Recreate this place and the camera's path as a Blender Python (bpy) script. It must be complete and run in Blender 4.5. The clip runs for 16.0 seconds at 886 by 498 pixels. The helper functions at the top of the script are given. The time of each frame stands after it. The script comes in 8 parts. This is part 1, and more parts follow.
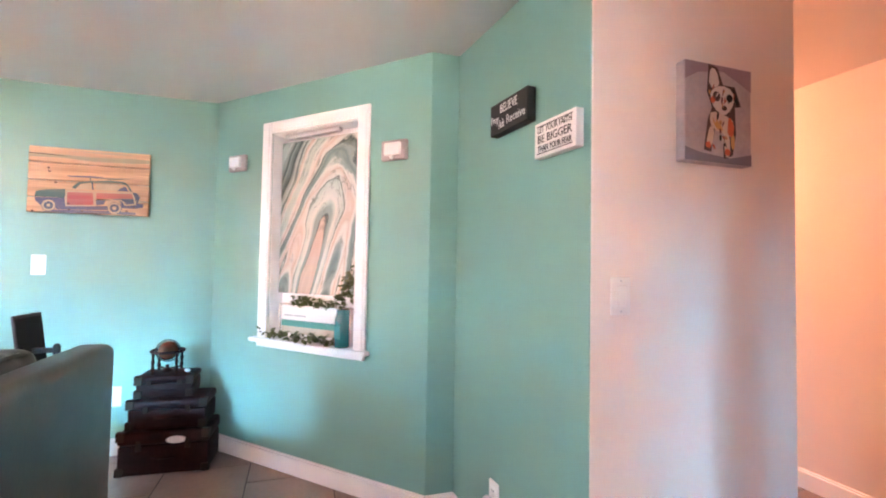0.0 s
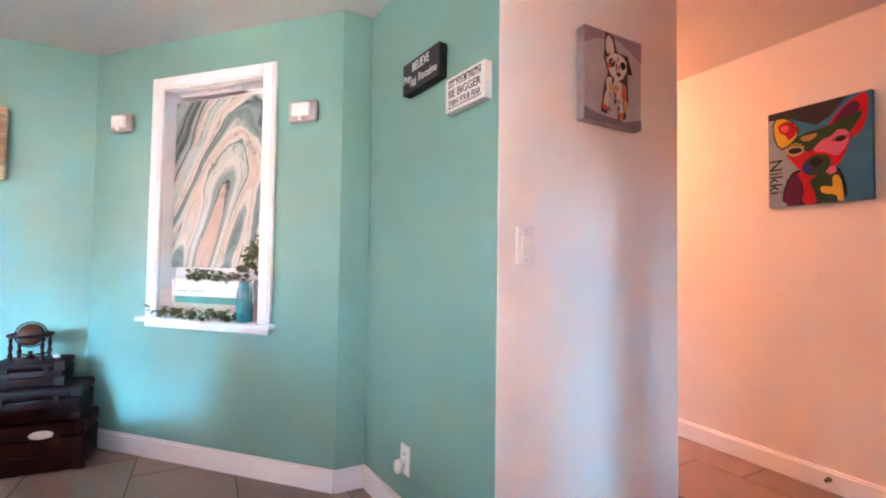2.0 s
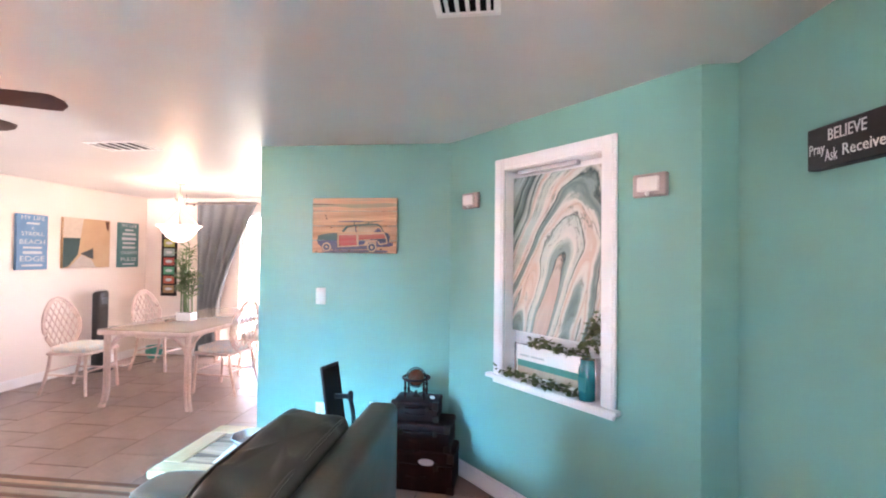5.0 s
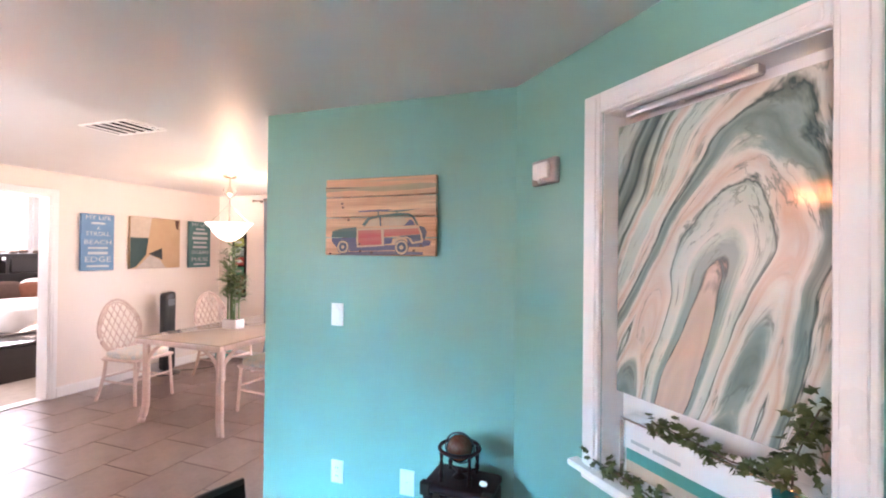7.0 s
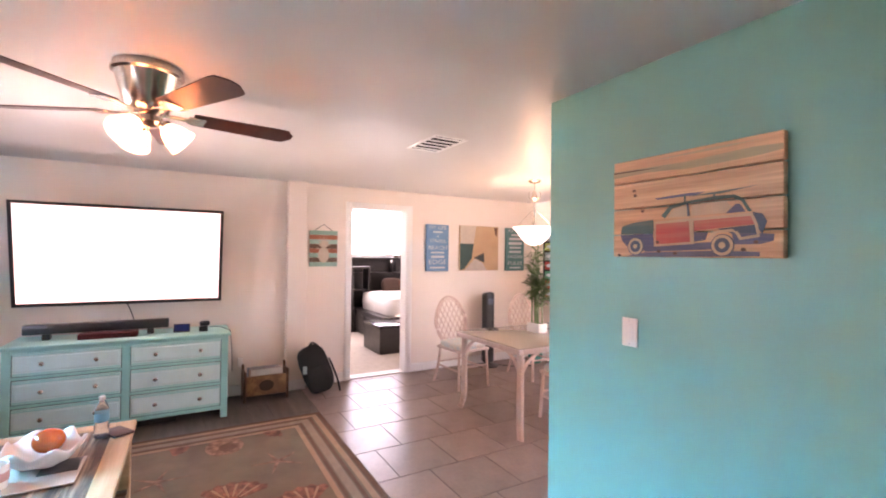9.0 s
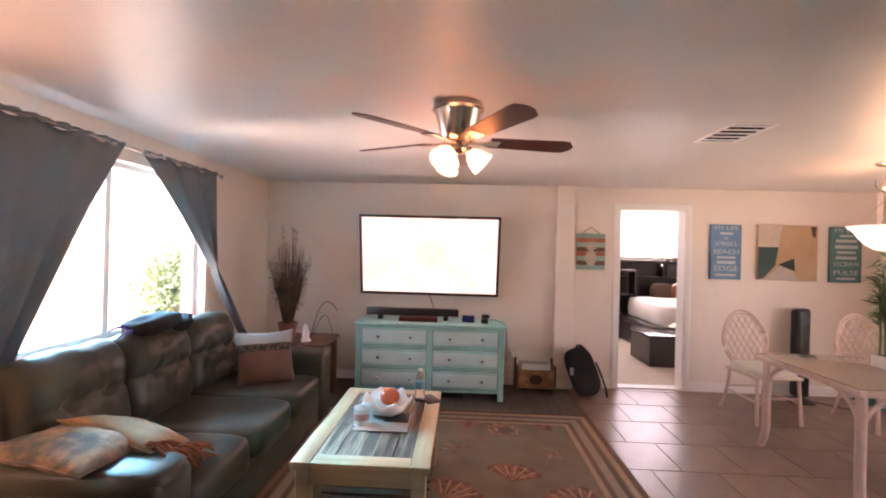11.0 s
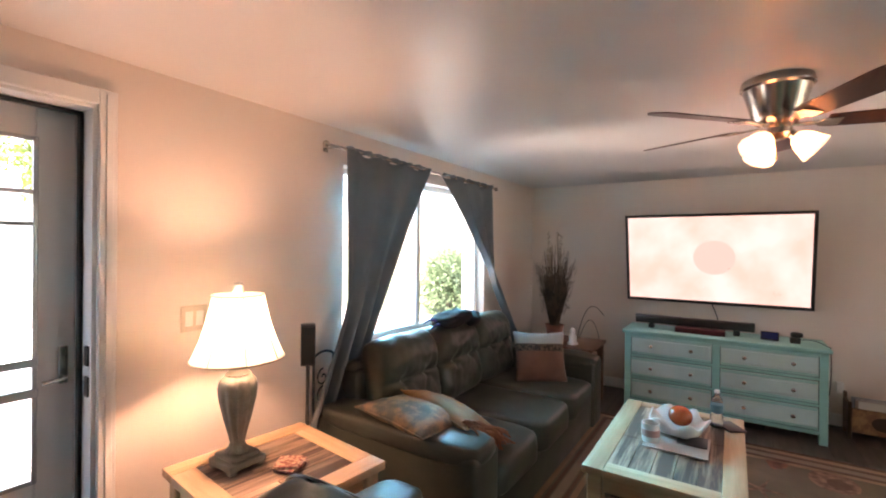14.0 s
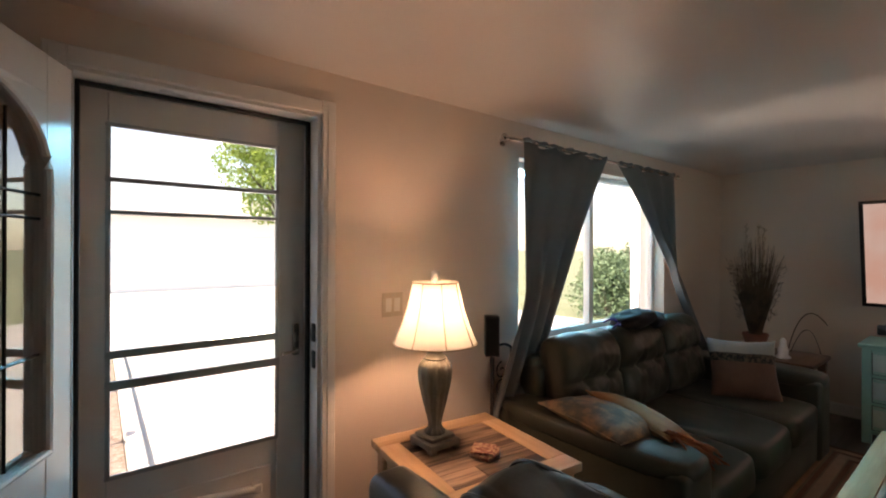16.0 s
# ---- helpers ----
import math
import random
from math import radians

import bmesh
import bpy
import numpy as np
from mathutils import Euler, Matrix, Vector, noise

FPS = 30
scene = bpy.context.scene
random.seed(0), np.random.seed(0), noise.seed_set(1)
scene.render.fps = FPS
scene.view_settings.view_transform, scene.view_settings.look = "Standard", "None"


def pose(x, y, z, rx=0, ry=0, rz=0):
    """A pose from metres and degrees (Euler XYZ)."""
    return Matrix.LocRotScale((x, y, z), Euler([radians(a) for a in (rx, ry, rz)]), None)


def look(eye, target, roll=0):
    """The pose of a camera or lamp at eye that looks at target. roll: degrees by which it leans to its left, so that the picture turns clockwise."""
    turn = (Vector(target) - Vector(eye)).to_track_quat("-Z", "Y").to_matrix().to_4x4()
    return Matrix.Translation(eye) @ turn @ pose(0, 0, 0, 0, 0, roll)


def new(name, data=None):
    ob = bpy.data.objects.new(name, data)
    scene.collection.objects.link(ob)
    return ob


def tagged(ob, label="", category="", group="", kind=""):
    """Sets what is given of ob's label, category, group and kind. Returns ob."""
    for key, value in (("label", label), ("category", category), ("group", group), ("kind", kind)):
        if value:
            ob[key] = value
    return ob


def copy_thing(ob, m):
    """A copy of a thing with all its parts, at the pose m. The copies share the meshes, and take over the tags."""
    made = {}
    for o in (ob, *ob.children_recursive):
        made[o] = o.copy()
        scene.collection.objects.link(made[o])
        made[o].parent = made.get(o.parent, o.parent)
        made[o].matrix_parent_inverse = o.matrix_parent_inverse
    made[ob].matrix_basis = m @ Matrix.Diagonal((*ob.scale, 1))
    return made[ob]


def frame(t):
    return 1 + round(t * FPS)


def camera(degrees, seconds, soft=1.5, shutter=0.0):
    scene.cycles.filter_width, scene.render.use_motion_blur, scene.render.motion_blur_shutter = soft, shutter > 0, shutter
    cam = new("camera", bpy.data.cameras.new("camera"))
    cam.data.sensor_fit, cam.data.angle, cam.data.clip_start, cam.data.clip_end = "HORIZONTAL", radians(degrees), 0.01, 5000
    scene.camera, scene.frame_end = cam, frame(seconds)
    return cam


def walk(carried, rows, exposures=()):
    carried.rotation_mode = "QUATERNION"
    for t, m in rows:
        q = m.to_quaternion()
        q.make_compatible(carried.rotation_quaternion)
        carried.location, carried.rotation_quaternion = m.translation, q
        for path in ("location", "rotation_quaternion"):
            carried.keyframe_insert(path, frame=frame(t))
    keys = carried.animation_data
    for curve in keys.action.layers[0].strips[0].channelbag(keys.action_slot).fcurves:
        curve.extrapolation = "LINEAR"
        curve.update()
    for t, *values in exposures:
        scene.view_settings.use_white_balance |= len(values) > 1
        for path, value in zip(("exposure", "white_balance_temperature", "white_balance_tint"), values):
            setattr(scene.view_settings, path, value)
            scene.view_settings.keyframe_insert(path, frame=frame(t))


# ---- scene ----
# camera and its walk
cam = camera(90.3, 16.0, soft=2.0)
PATH = [
    (0, (0.098, 0.177, 1.213), (0.71, 2.08, 1.28), 1.0),
    (0.5, (0.151, 0.169, 1.184), (0.92, 2.015, 1.246), 0.8),
    (1, (0.168, 0.18, 1.11), (1.069, 1.965, 1.178), 0.8),
    (1.5, (0.164, 0.185, 1.038), (1.098, 1.953, 1.102), 0.8),
    (2, (0.147, 0.193, 1.062), (1.088, 1.956, 1.127), 0.8),
    (2.5, (0.078, 0.197, 1.205), (1.013, 1.963, 1.265), 0.8),
    (3, (0.007, 0.202, 1.317), (0.898, 1.992, 1.367), 0.7),
    (3.5, (-0.061, 0.202, 1.399), (0.612, 2.085, 1.441), 0.7),
    (4, (-0.135, 0.188, 1.444), (0.209, 2.158, 1.471), 0.4),
    (4.5, (-0.133, 0.23, 1.453), (-0.133, 2.229, 1.485), 0.7),
    (4.7, (-0.147, 0.26, 1.457), (-0.257, 2.257, 1.489), 0.7),
    (6.8, (-0.067, 1.317, 1.492), (-0.661, 3.227, 1.511), 0.6),
    (7, (-0.085, 1.408, 1.497), (-0.759, 3.291, 1.512), 0.6),
    (7.5, (-0.086, 1.573, 1.499), (-1.078, 3.309, 1.52), 0.4),
    (8, (-0.123, 1.704, 1.484), (-1.432, 3.216, 1.511), 0.6),
    (8.5, (-0.188, 1.806, 1.478), (-1.727, 3.083, 1.505), 0.6),
    (9, (-0.191, 1.817, 1.475), (-1.922, 2.818, 1.502), 0.7),
    (9.5, (-0.177, 1.809, 1.474), (-2.061, 2.477, 1.508), 1.0),
    (10, (-0.175, 1.794, 1.478), (-2.143, 2.151, 1.509), 1.0),
    (10.2, (-0.184, 1.764, 1.481), (-2.166, 2.028, 1.506), 1.1),
    (12.3, (-0.121, 1.655, 1.556), (-2.025, 1.042, 1.535), 1.2),
    (12.5, (-0.119, 1.639, 1.56), (-1.997, 0.952, 1.536), 1.0),
    (13, (-0.105, 1.593, 1.54), (-1.918, 0.748, 1.526), 0.8),
    (13.5, (-0.091, 1.549, 1.537), (-1.836, 0.571, 1.522), 0.8),
    (14, (-0.072, 1.508, 1.526), (-1.743, 0.409, 1.518), 0.6),
    (14.5, (-0.048, 1.466, 1.513), (-1.631, 0.244, 1.51), 0.5),
    (15, (-0.021, 1.42, 1.504), (-1.505, 0.079, 1.502), 0.5),
    (15.5, (0.006, 1.36, 1.487), (-1.359, -0.102, 1.485), 0.4),
    (16, (0.019, 1.327, 1.464), (-1.214, -0.248, 1.466), 0.2),
]
EXPOSURES = [(0.0, 5.1, 7700, 44), (3.0, 5.1, 7000, 39), (4.5, 4.8, 6900, 38), (7.0, 4.55, 7100, 38), (9.0, 4.25, 7500, 44), (10.0, 3.85, 8000, 46), (12.5, 3.55, 8200, 41), (14.0, 3.15, 7800, 34), (15.0, 2.4, 8100, 32), (16.0, 1.75, 8400, 28)]
walk(cam, [(t, look(eye, target, roll)) for t, eye, target, roll in PATH], EXPOSURES)

# world, sun and lamps
world = bpy.data.worlds.new("world")
scene.world = world
world.use_nodes = True
wn, wl = world.node_tree.nodes, world.node_tree.links
sky = wn.new("ShaderNodeTexSky")
sky.sky_type, sky.sun_disc, sky.sun_elevation, sky.sun_rotation = "NISHITA", False, radians(52), radians(80)
wl.new(sky.outputs[0], wn["Background"].inputs[0])
wn["Background"].inputs[1].default_value = 0.15


def lamp(name, kind, m, energy, color, size=0.05, size_y=None):
    data = bpy.data.lights.new(name, kind)
    data.energy, data.color = energy, color
    if kind == "AREA":
        data.shape, data.size, data.size_y = "RECTANGLE", size, size_y or size
    elif kind == "SUN":
        data.angle = size
    else:
        data.shadow_soft_size = size
    ob = new(name, data)
    ob.matrix_basis = m
    return ob


lamp("sun", "SUN", look((14, 2.5, 18), (0, 0, 0)), 5.0, (1.0, 0.95, 0.87), radians(0.6))
lamp("sky_glow_window", "AREA", look((-5.0, -3.3, 2.95), (-1.0, 3.3, 0.2)), 22.0, (0.09, 0.58, 0.92), 3.6, 0.75).data.spread = radians(46)
# added low outdoor lamp without a known source, throws the streak onto the ceiling
lamp("ceiling_streak_fill", "AREA", look((-2.2, -6.8, 0.05), (-3.0, -0.5, 2.05)), 8.0, (1.0, 0.95, 0.86), 1.6, 0.5).data.spread = radians(50)
lamp("dining_daylight", "AREA", look((-2.7, 6.32, 1.15), (-2.7, 2.0, 0.9)), 1.3, (0.85, 0.93, 1.0), 2.2, 2.0)
lamp("bedroom_daylight", "AREA", look((-8.55, 4.6, 1.75), (-5.2, 4.4, 1.0)), 6.4, (0.92, 0.96, 1.0), 2.4, 0.9)
lamp("hall_lamp", "POINT", pose(2.25, 3.1, 2.05), 5.8, (1.0, 0.46, 0.25), 0.09)
lamp("table_lamp_bulb", "POINT", pose(-1.12, -0.18, 1.222), 4.6, (1.0, 0.66, 0.44), 0.04)
lamp("chandelier_bulb", "POINT", pose(-3.65, 4.9, 1.80), 0.85, (1.0, 0.66, 0.36), 0.06)
for k in range(3):
    a = radians(120 * k - 35)
    lamp("fan_bulb", "POINT", pose(-2.44 + 0.10 * math.cos(a), 1.658 + 0.10 * math.sin(a), 1.945), 0.50, (1.0, 0.40, 0.16), 0.035)


# materials
def mat(name, a, b=None, rough=0.6, metal=0.0, scale=6.0, fine=90.0, bump=0.1, stretch=(1, 1, 1), vary=0.0, spec=0.5, contrast=0.25, emit=None, power=0.0):
    """A surface of two close tones, mottled at two scales, with fine relief."""
    m = bpy.data.materials.new(name)
    m.use_nodes = True
    n, l = m.node_tree.nodes, m.node_tree.links
    p = n["Principled BSDF"]
    b = b or tuple(c * 0.82 for c in a)
    co = n.new("ShaderNodeTexCoord")
    mp = n.new("ShaderNodeMapping")
    mp.inputs["Scale"].default_value = stretch
    l.new(co.outputs["Object"], mp.inputs[0])
    n1, n2 = n.new("ShaderNodeTexNoise"), n.new("ShaderNodeTexNoise")
    n1.inputs["Scale"].default_value, n2.inputs["Scale"].default_value = scale, fine
    n1.inputs["Detail"].default_value, n2.inputs["Detail"].default_value = 5, 3
    l.new(mp.outputs[0], n1.inputs["Vector"])
    l.new(mp.outputs[0], n2.inputs["Vector"])
    add = n.new("ShaderNodeMath")
    add.operation = "MULTIPLY_ADD"
    add.inputs[1].default_value = 0.35
    l.new(n2.outputs[0], add.inputs[0])
    l.new(n1.outputs[0], add.inputs[2])
    ramp = n.new("ShaderNodeMapRange")
    ramp.inputs[1].default_value, ramp.inputs[2].default_value = 0.67 - contrast, 0.67 + contrast
    l.new(add.outputs[0], ramp.inputs[0])
    mix = n.new("ShaderNodeMix")
    mix.data_type = "RGBA"
    mix.inputs[6].default_value, mix.inputs[7].default_value = (*a, 1), (*b, 1)
    l.new(ramp.outputs[0], mix.inputs[0])
    out = mix.outputs[2]
    if vary:
        info, hsv = n.new("ShaderNodeObjectInfo"), n.new("ShaderNodeHueSaturation")
        mr = n.new("ShaderNodeMapRange")
        mr.inputs[3].default_value, mr.inputs[4].default_value = 1 - vary, 1 + vary
        l.new(info.outputs["Random"], mr.inputs[0])
        l.new(mr.outputs[0], hsv.inputs["Value"])
        l.new(out, hsv.inputs["Color"])
        out = hsv.outputs[0]
    l.new(out, p.inputs["Base Color"])
    rr = n.new("ShaderNodeMapRange")
    rr.inputs[3].default_value, rr.inputs[4].default_value = max(rough - 0.08, 0.02), min(rough + 0.08, 1)
    l.new(n1.outputs[0], rr.inputs[0])
    l.new(rr.outputs[0], p.inputs["Roughness"])
    p.inputs["Metallic"].default_value = metal
    p.inputs["Specular IOR Level"].default_value = spec
    if bump:
        bp = n.new("ShaderNodeBump")
        bp.inputs["Strength"].default_value, bp.inputs["Distance"].default_value = bump, 0.004
        l.new(add.outputs[0], bp.inputs["Height"])
        l.new(bp.outputs[0], p.inputs["Normal"])
    if emit:
        p.inputs["Emission Color"].default_value = (*emit, 1)
        p.inputs["Emission Strength"].default_value = power
    return m


def wood(name, a, b, rough=0.5, vary=0.0, along=0, ring=9.0):
    """Wood with grain along one axis of its object."""
    st = [ring, ring, ring]
    st[along] = 0.7
    return mat(name, a, b, rough, scale=1.6, fine=9, bump=0.12, stretch=tuple(st), vary=vary, contrast=0.2)


def glass(name, color=(0.95, 1.0, 0.98), rough=0.0, ior=1.45):
    m = bpy.data.materials.new(name)
    m.use_nodes = True
    p = m.node_tree.nodes["Principled BSDF"]
    p.inputs["Base Color"].default_value = (*color, 1)
    p.inputs["Transmission Weight"].default_value = 1.0
    p.inputs["Roughness"].default_value = rough
    p.inputs["IOR"].default_value = ior
    return m


TEAL = mat("teal_paint", (0.157, 0.375, 0.316), (0.144, 0.355, 0.298), 0.42, scale=1.5, fine=160, bump=0.08)
WHITE = mat("white_wall_paint", (0.76, 0.67, 0.60), (0.72, 0.63, 0.56), 0.5, scale=1.2, fine=160, bump=0.08)
CEIL = mat("ceiling_paint", (0.64, 0.61, 0.59), (0.60, 0.57, 0.55), 0.42, scale=1.0, fine=120, bump=0.05)
TRIM = mat("white_gloss_trim", (0.80, 0.78, 0.76), (0.76, 0.74, 0.72), 0.3, scale=4, bump=0.05)
GROUT = mat("grout", (0.10, 0.08, 0.07), (0.07, 0.06, 0.05), 0.9, scale=20)
TILE = mat("ceramic_tile", (0.270, 0.185, 0.148), (0.180, 0.124, 0.100), 0.33, scale=5, fine=40, bump=0.06, vary=0.10, contrast=0.3)
PLANK = wood("vinyl_plank", (0.115, 0.090, 0.075), (0.060, 0.046, 0.038), 0.4, vary=0.16, along=0)
CARPET = mat("bedroom_carpet", (0.50, 0.44, 0.37), (0.42, 0.37, 0.31), 0.95, scale=12, fine=250, bump=0.5)
METAL = mat("brushed_nickel", (0.62, 0.57, 0.52), (0.50, 0.46, 0.42), 0.24, metal=1.0, scale=20, bump=0.02)
CHROME = mat("grey_aluminium", (0.55, 0.56, 0.58), (0.44, 0.45, 0.47), 0.35, metal=0.8, scale=10, bump=0.03)
DARKMETAL = mat("dark_metal", (0.03, 0.03, 0.03), (0.02, 0.02, 0.02), 0.4, metal=0.6, bump=0.03)
BLACK = mat("black_plastic", (0.014, 0.014, 0.016), (0.010, 0.010, 0.011), 0.32, scale=15, bump=0.04)
PLASTIC = mat("white_plastic", (0.78, 0.76, 0.72), (0.74, 0.72, 0.68), 0.35, bump=0.02)
LEATHER = mat("grey_green_leather", (0.060, 0.064, 0.050), (0.040, 0.044, 0.034), 0.36, scale=5, fine=120, bump=0.28, spec=0.4)
CURTAIN = mat("blue_grey_curtain", (0.215, 0.232, 0.245), (0.172, 0.188, 0.203), 0.85, scale=4, fine=300, bump=0.2)
PALEWOOD = wood("pale_pine", (0.60, 0.40, 0.24), (0.42, 0.26, 0.14), 0.5, along=0)
PALEWOOD_Y = wood("pale_pine_cross", (0.60, 0.40, 0.24), (0.42, 0.26, 0.14), 0.5, along=1)
GREYWOOD = mat("weathered_plank", (0.34, 0.235, 0.165), (0.075, 0.046, 0.032), 0.6, scale=2.2, fine=12, bump=0.3, stretch=(0.6, 8, 8), vary=0.55, contrast=0.10)
GREYWOOD_Y = mat("weathered_plank_cross", (0.34, 0.235, 0.165), (0.075, 0.046, 0.032), 0.6, scale=2.2, fine=12, bump=0.3, stretch=(8, 0.6, 8), vary=0.55, contrast=0.10)
BROWNWOOD = wood("brown_wood", (0.15, 0.075, 0.042), (0.085, 0.040, 0.022), 0.45, along=0)
REDWOOD = wood("dark_red_blade_wood", (0.070, 0.020, 0.013), (0.040, 0.011, 0.008), 0.4, along=0)
MINT = mat("mint_paint", (0.24, 0.56, 0.53), (0.21, 0.51, 0.48), 0.45, scale=7, bump=0.08)
MINTLIGHT = mat("pale_mint_drawer_paint", (0.50, 0.68, 0.66), (0.44, 0.62, 0.60), 0.45, scale=7, bump=0.08)
# carcass colour with the shade of the drawer gaps painted in
MINTSHADOW = mat("mint_groove_shadow_paint", (0.08, 0.15, 0.14), (0.06, 0.12, 0.11), 0.6, scale=7)
RATTAN = mat("whitewashed_rattan", (0.64, 0.48, 0.41), (0.50, 0.36, 0.30), 0.5, scale=14, bump=0.12)
SEATCLOTH = mat("pale_blue_print_cushion", (0.50, 0.56, 0.55), (0.66, 0.58, 0.48), 0.85, scale=22, fine=200, contrast=0.12)
DARKWOOD = wood("espresso_wood", (0.018, 0.013, 0.011), (0.010, 0.008, 0.007), 0.35, along=1)
BEDDING = mat("white_bedding", (0.72, 0.70, 0.66), (0.62, 0.60, 0.56), 0.9, scale=5, fine=80, bump=0.4)
THROW = mat("taupe_throw", (0.17, 0.155, 0.14), (0.11, 0.10, 0.09), 0.95, scale=9, bump=0.4)
TRUNK = mat("dark_brown_trunk_leather", (0.034, 0.008, 0.007), (0.014, 0.004, 0.004), 0.52, scale=9, bump=0.25, spec=0.1)
BRASS = mat("aged_brass", (0.14, 0.09, 0.05), (0.07, 0.045, 0.025), 0.4, metal=0.9, bump=0.1)
GLOBE = mat("antique_globe_print", (0.11, 0.022, 0.012), (0.13, 0.05, 0.028), 0.2, scale=16, contrast=0.12, bump=0.0)
LAMPBASE = mat("weathered_sage_ceramic", (0.20, 0.20, 0.165), (0.12, 0.12, 0.10), 0.5, scale=14, bump=0.25)
SHADE = mat("cream_lamp_shade", (0.85, 0.78, 0.66), (0.80, 0.73, 0.61), 0.9, fine=250, bump=0.05, emit=(1.0, 0.90, 0.78), power=0.09)
SHADETRIM = mat("shade_piping", (0.45, 0.36, 0.27), rough=0.9)
MILKGLASS = mat("lit_milk_glass", (0.9, 0.85, 0.78), rough=0.3, bump=0.0, emit=(1.0, 0.82, 0.60), power=0.34)
BOWLGLASS = mat("lit_alabaster_bowl", (0.9, 0.84, 0.76), rough=0.35, scale=9, bump=0.0, emit=(1.0, 0.84, 0.68), power=0.12)
# daylight glows through the curtain cloth
_n, _l = CURTAIN.node_tree.nodes, CURTAIN.node_tree.links
_tr, _mx = _n.new("ShaderNodeBsdfTranslucent"), _n.new("ShaderNodeMixShader")
_tr.inputs[0].default_value = (0.05, 0.17, 0.19, 1)
_mx.inputs[0].default_value = 0.22
_l.new(_n["Principled BSDF"].outputs[0], _mx.inputs[1])
_l.new(_tr.outputs[0], _mx.inputs[2])
_l.new(_mx.outputs[0], _n["Material Output"].inputs[0])
# the fan's glass and the lamp's shade let their bulbs through
_n, _l = MILKGLASS.node_tree.nodes, MILKGLASS.node_tree.links
_tr, _mx = _n.new("ShaderNodeBsdfTranslucent"), _n.new("ShaderNodeMixShader")
_tr.inputs[0].default_value = (1.0, 0.80, 0.62, 1)
_mx.inputs[0].default_value = 0.7
_l.new(_n["Principled BSDF"].outputs[0], _mx.inputs[1])
_l.new(_tr.outputs[0], _mx.inputs[2])
_l.new(_mx.outputs[0], _n["Material Output"].inputs[0])
_n, _l = SHADE.node_tree.nodes, SHADE.node_tree.links
_tr, _mx = _n.new("ShaderNodeBsdfTranslucent"), _n.new("ShaderNodeMixShader")
_tr.inputs[0].default_value = (0.64, 0.65, 0.63, 1)
_mx.inputs[0].default_value = 0.78
_l.new(_n["Principled BSDF"].outputs[0], _mx.inputs[1])
_l.new(_tr.outputs[0], _mx.inputs[2])
_l.new(_mx.outputs[0], _n["Material Output"].inputs[0])
LENS = mat("nightlight_lens", (0.80, 0.74, 0.70), (0.72, 0.66, 0.62), 0.3, bump=0.0)
NICKELROSE = mat("satin_nickel_plate", (0.46, 0.38, 0.36), (0.38, 0.31, 0.30), 0.35, metal=0.7, bump=0.04)
SCREEN = mat("lit_tv_screen", (0.02, 0.02, 0.02), rough=0.3, scale=1.6, bump=0.0, emit=(1.0, 0.74, 0.67), power=0.14)
# drifting pale clouds in the picture on the screen
_n, _l = SCREEN.node_tree.nodes, SCREEN.node_tree.links
_cl, _rm = _n.new("ShaderNodeTexNoise"), _n.new("ShaderNodeValToRGB")
_cl.inputs["Scale"].default_value, _cl.inputs["Detail"].default_value = 3.2, 4
_rm.color_ramp.elements[0].position, _rm.color_ramp.elements[0].color = 0.36, (1.0, 0.66, 0.57, 1)
_rm.color_ramp.elements[1].position, _rm.color_ramp.elements[1].color = 0.66, (1.0, 0.86, 0.82, 1)
_l.new(_n["Texture Coordinate"].outputs["Object"], _cl.inputs["Vector"])
_l.new(_cl.outputs[0], _rm.inputs[0])
_l.new(_rm.outputs[0], _n["Principled BSDF"].inputs["Emission Color"])
SCREENDISC = mat("lit_tv_disc", (0.02, 0.02, 0.02), rough=0.3, bump=0.0, emit=(0.87, 0.62, 0.56), power=0.14)
TOWEL = mat("white_cloth", (0.78, 0.74, 0.70), (0.68, 0.62, 0.58), 0.9, fine=200, bump=0.4)
PAPER = mat("white_print_paper", (0.74, 0.72, 0.69), (0.70, 0.68, 0.65), 0.8)
INK = mat("black_ink", (0.012, 0.012, 0.012), rough=0.7, bump=0, spec=0.15)
CHALK = mat("chalk_white_ink", (0.70, 0.69, 0.66), rough=0.8, bump=0)
BLACKWOOD = mat("black_painted_sign", (0.022, 0.020, 0.020), (0.014, 0.013, 0.013), 0.6, scale=12, bump=0.15)
LEAF = mat("leaf_green", (0.050, 0.080, 0.018), (0.10, 0.125, 0.04), 0.5, scale=25, contrast=0.12)
LEAFDARK = mat("bamboo_leaf", (0.05, 0.11, 0.03), (0.10, 0.17, 0.05), 0.45, scale=25, contrast=0.12)
DRYGRASS = mat("dried_grass", (0.11, 0.072, 0.045), (0.05, 0.032, 0.02), 0.9, scale=12, contrast=0.1)
CREAMPLUME = mat("cream_plume", (0.46, 0.38, 0.30), (0.34, 0.27, 0.20), 0.95, scale=30)
TERRACOTTA = mat("terracotta_pot", (0.22, 0.075, 0.04), (0.16, 0.055, 0.03), 0.7, scale=12)
CERAMIC = mat("white_ceramic", (0.76, 0.74, 0.72), (0.72, 0.70, 0.67), 0.25, bump=0.02)
TEALGLASS = mat("teal_glass_jar", (0.0, 0.20, 0.22), (0.0, 0.14, 0.16), 0.08, bump=0.0, spec=0.8)
MIRROR = mat("mirror_glass", (0.85, 0.87, 0.87), (0.85, 0.87, 0.87), 0.03, metal=1.0, bump=0.0)
AMBER = mat("amber_glass", (0.52, 0.075, 0.012), (0.38, 0.045, 0.008), 0.08, bump=0.0, spec=0.9)
PANE = glass("window_glass")
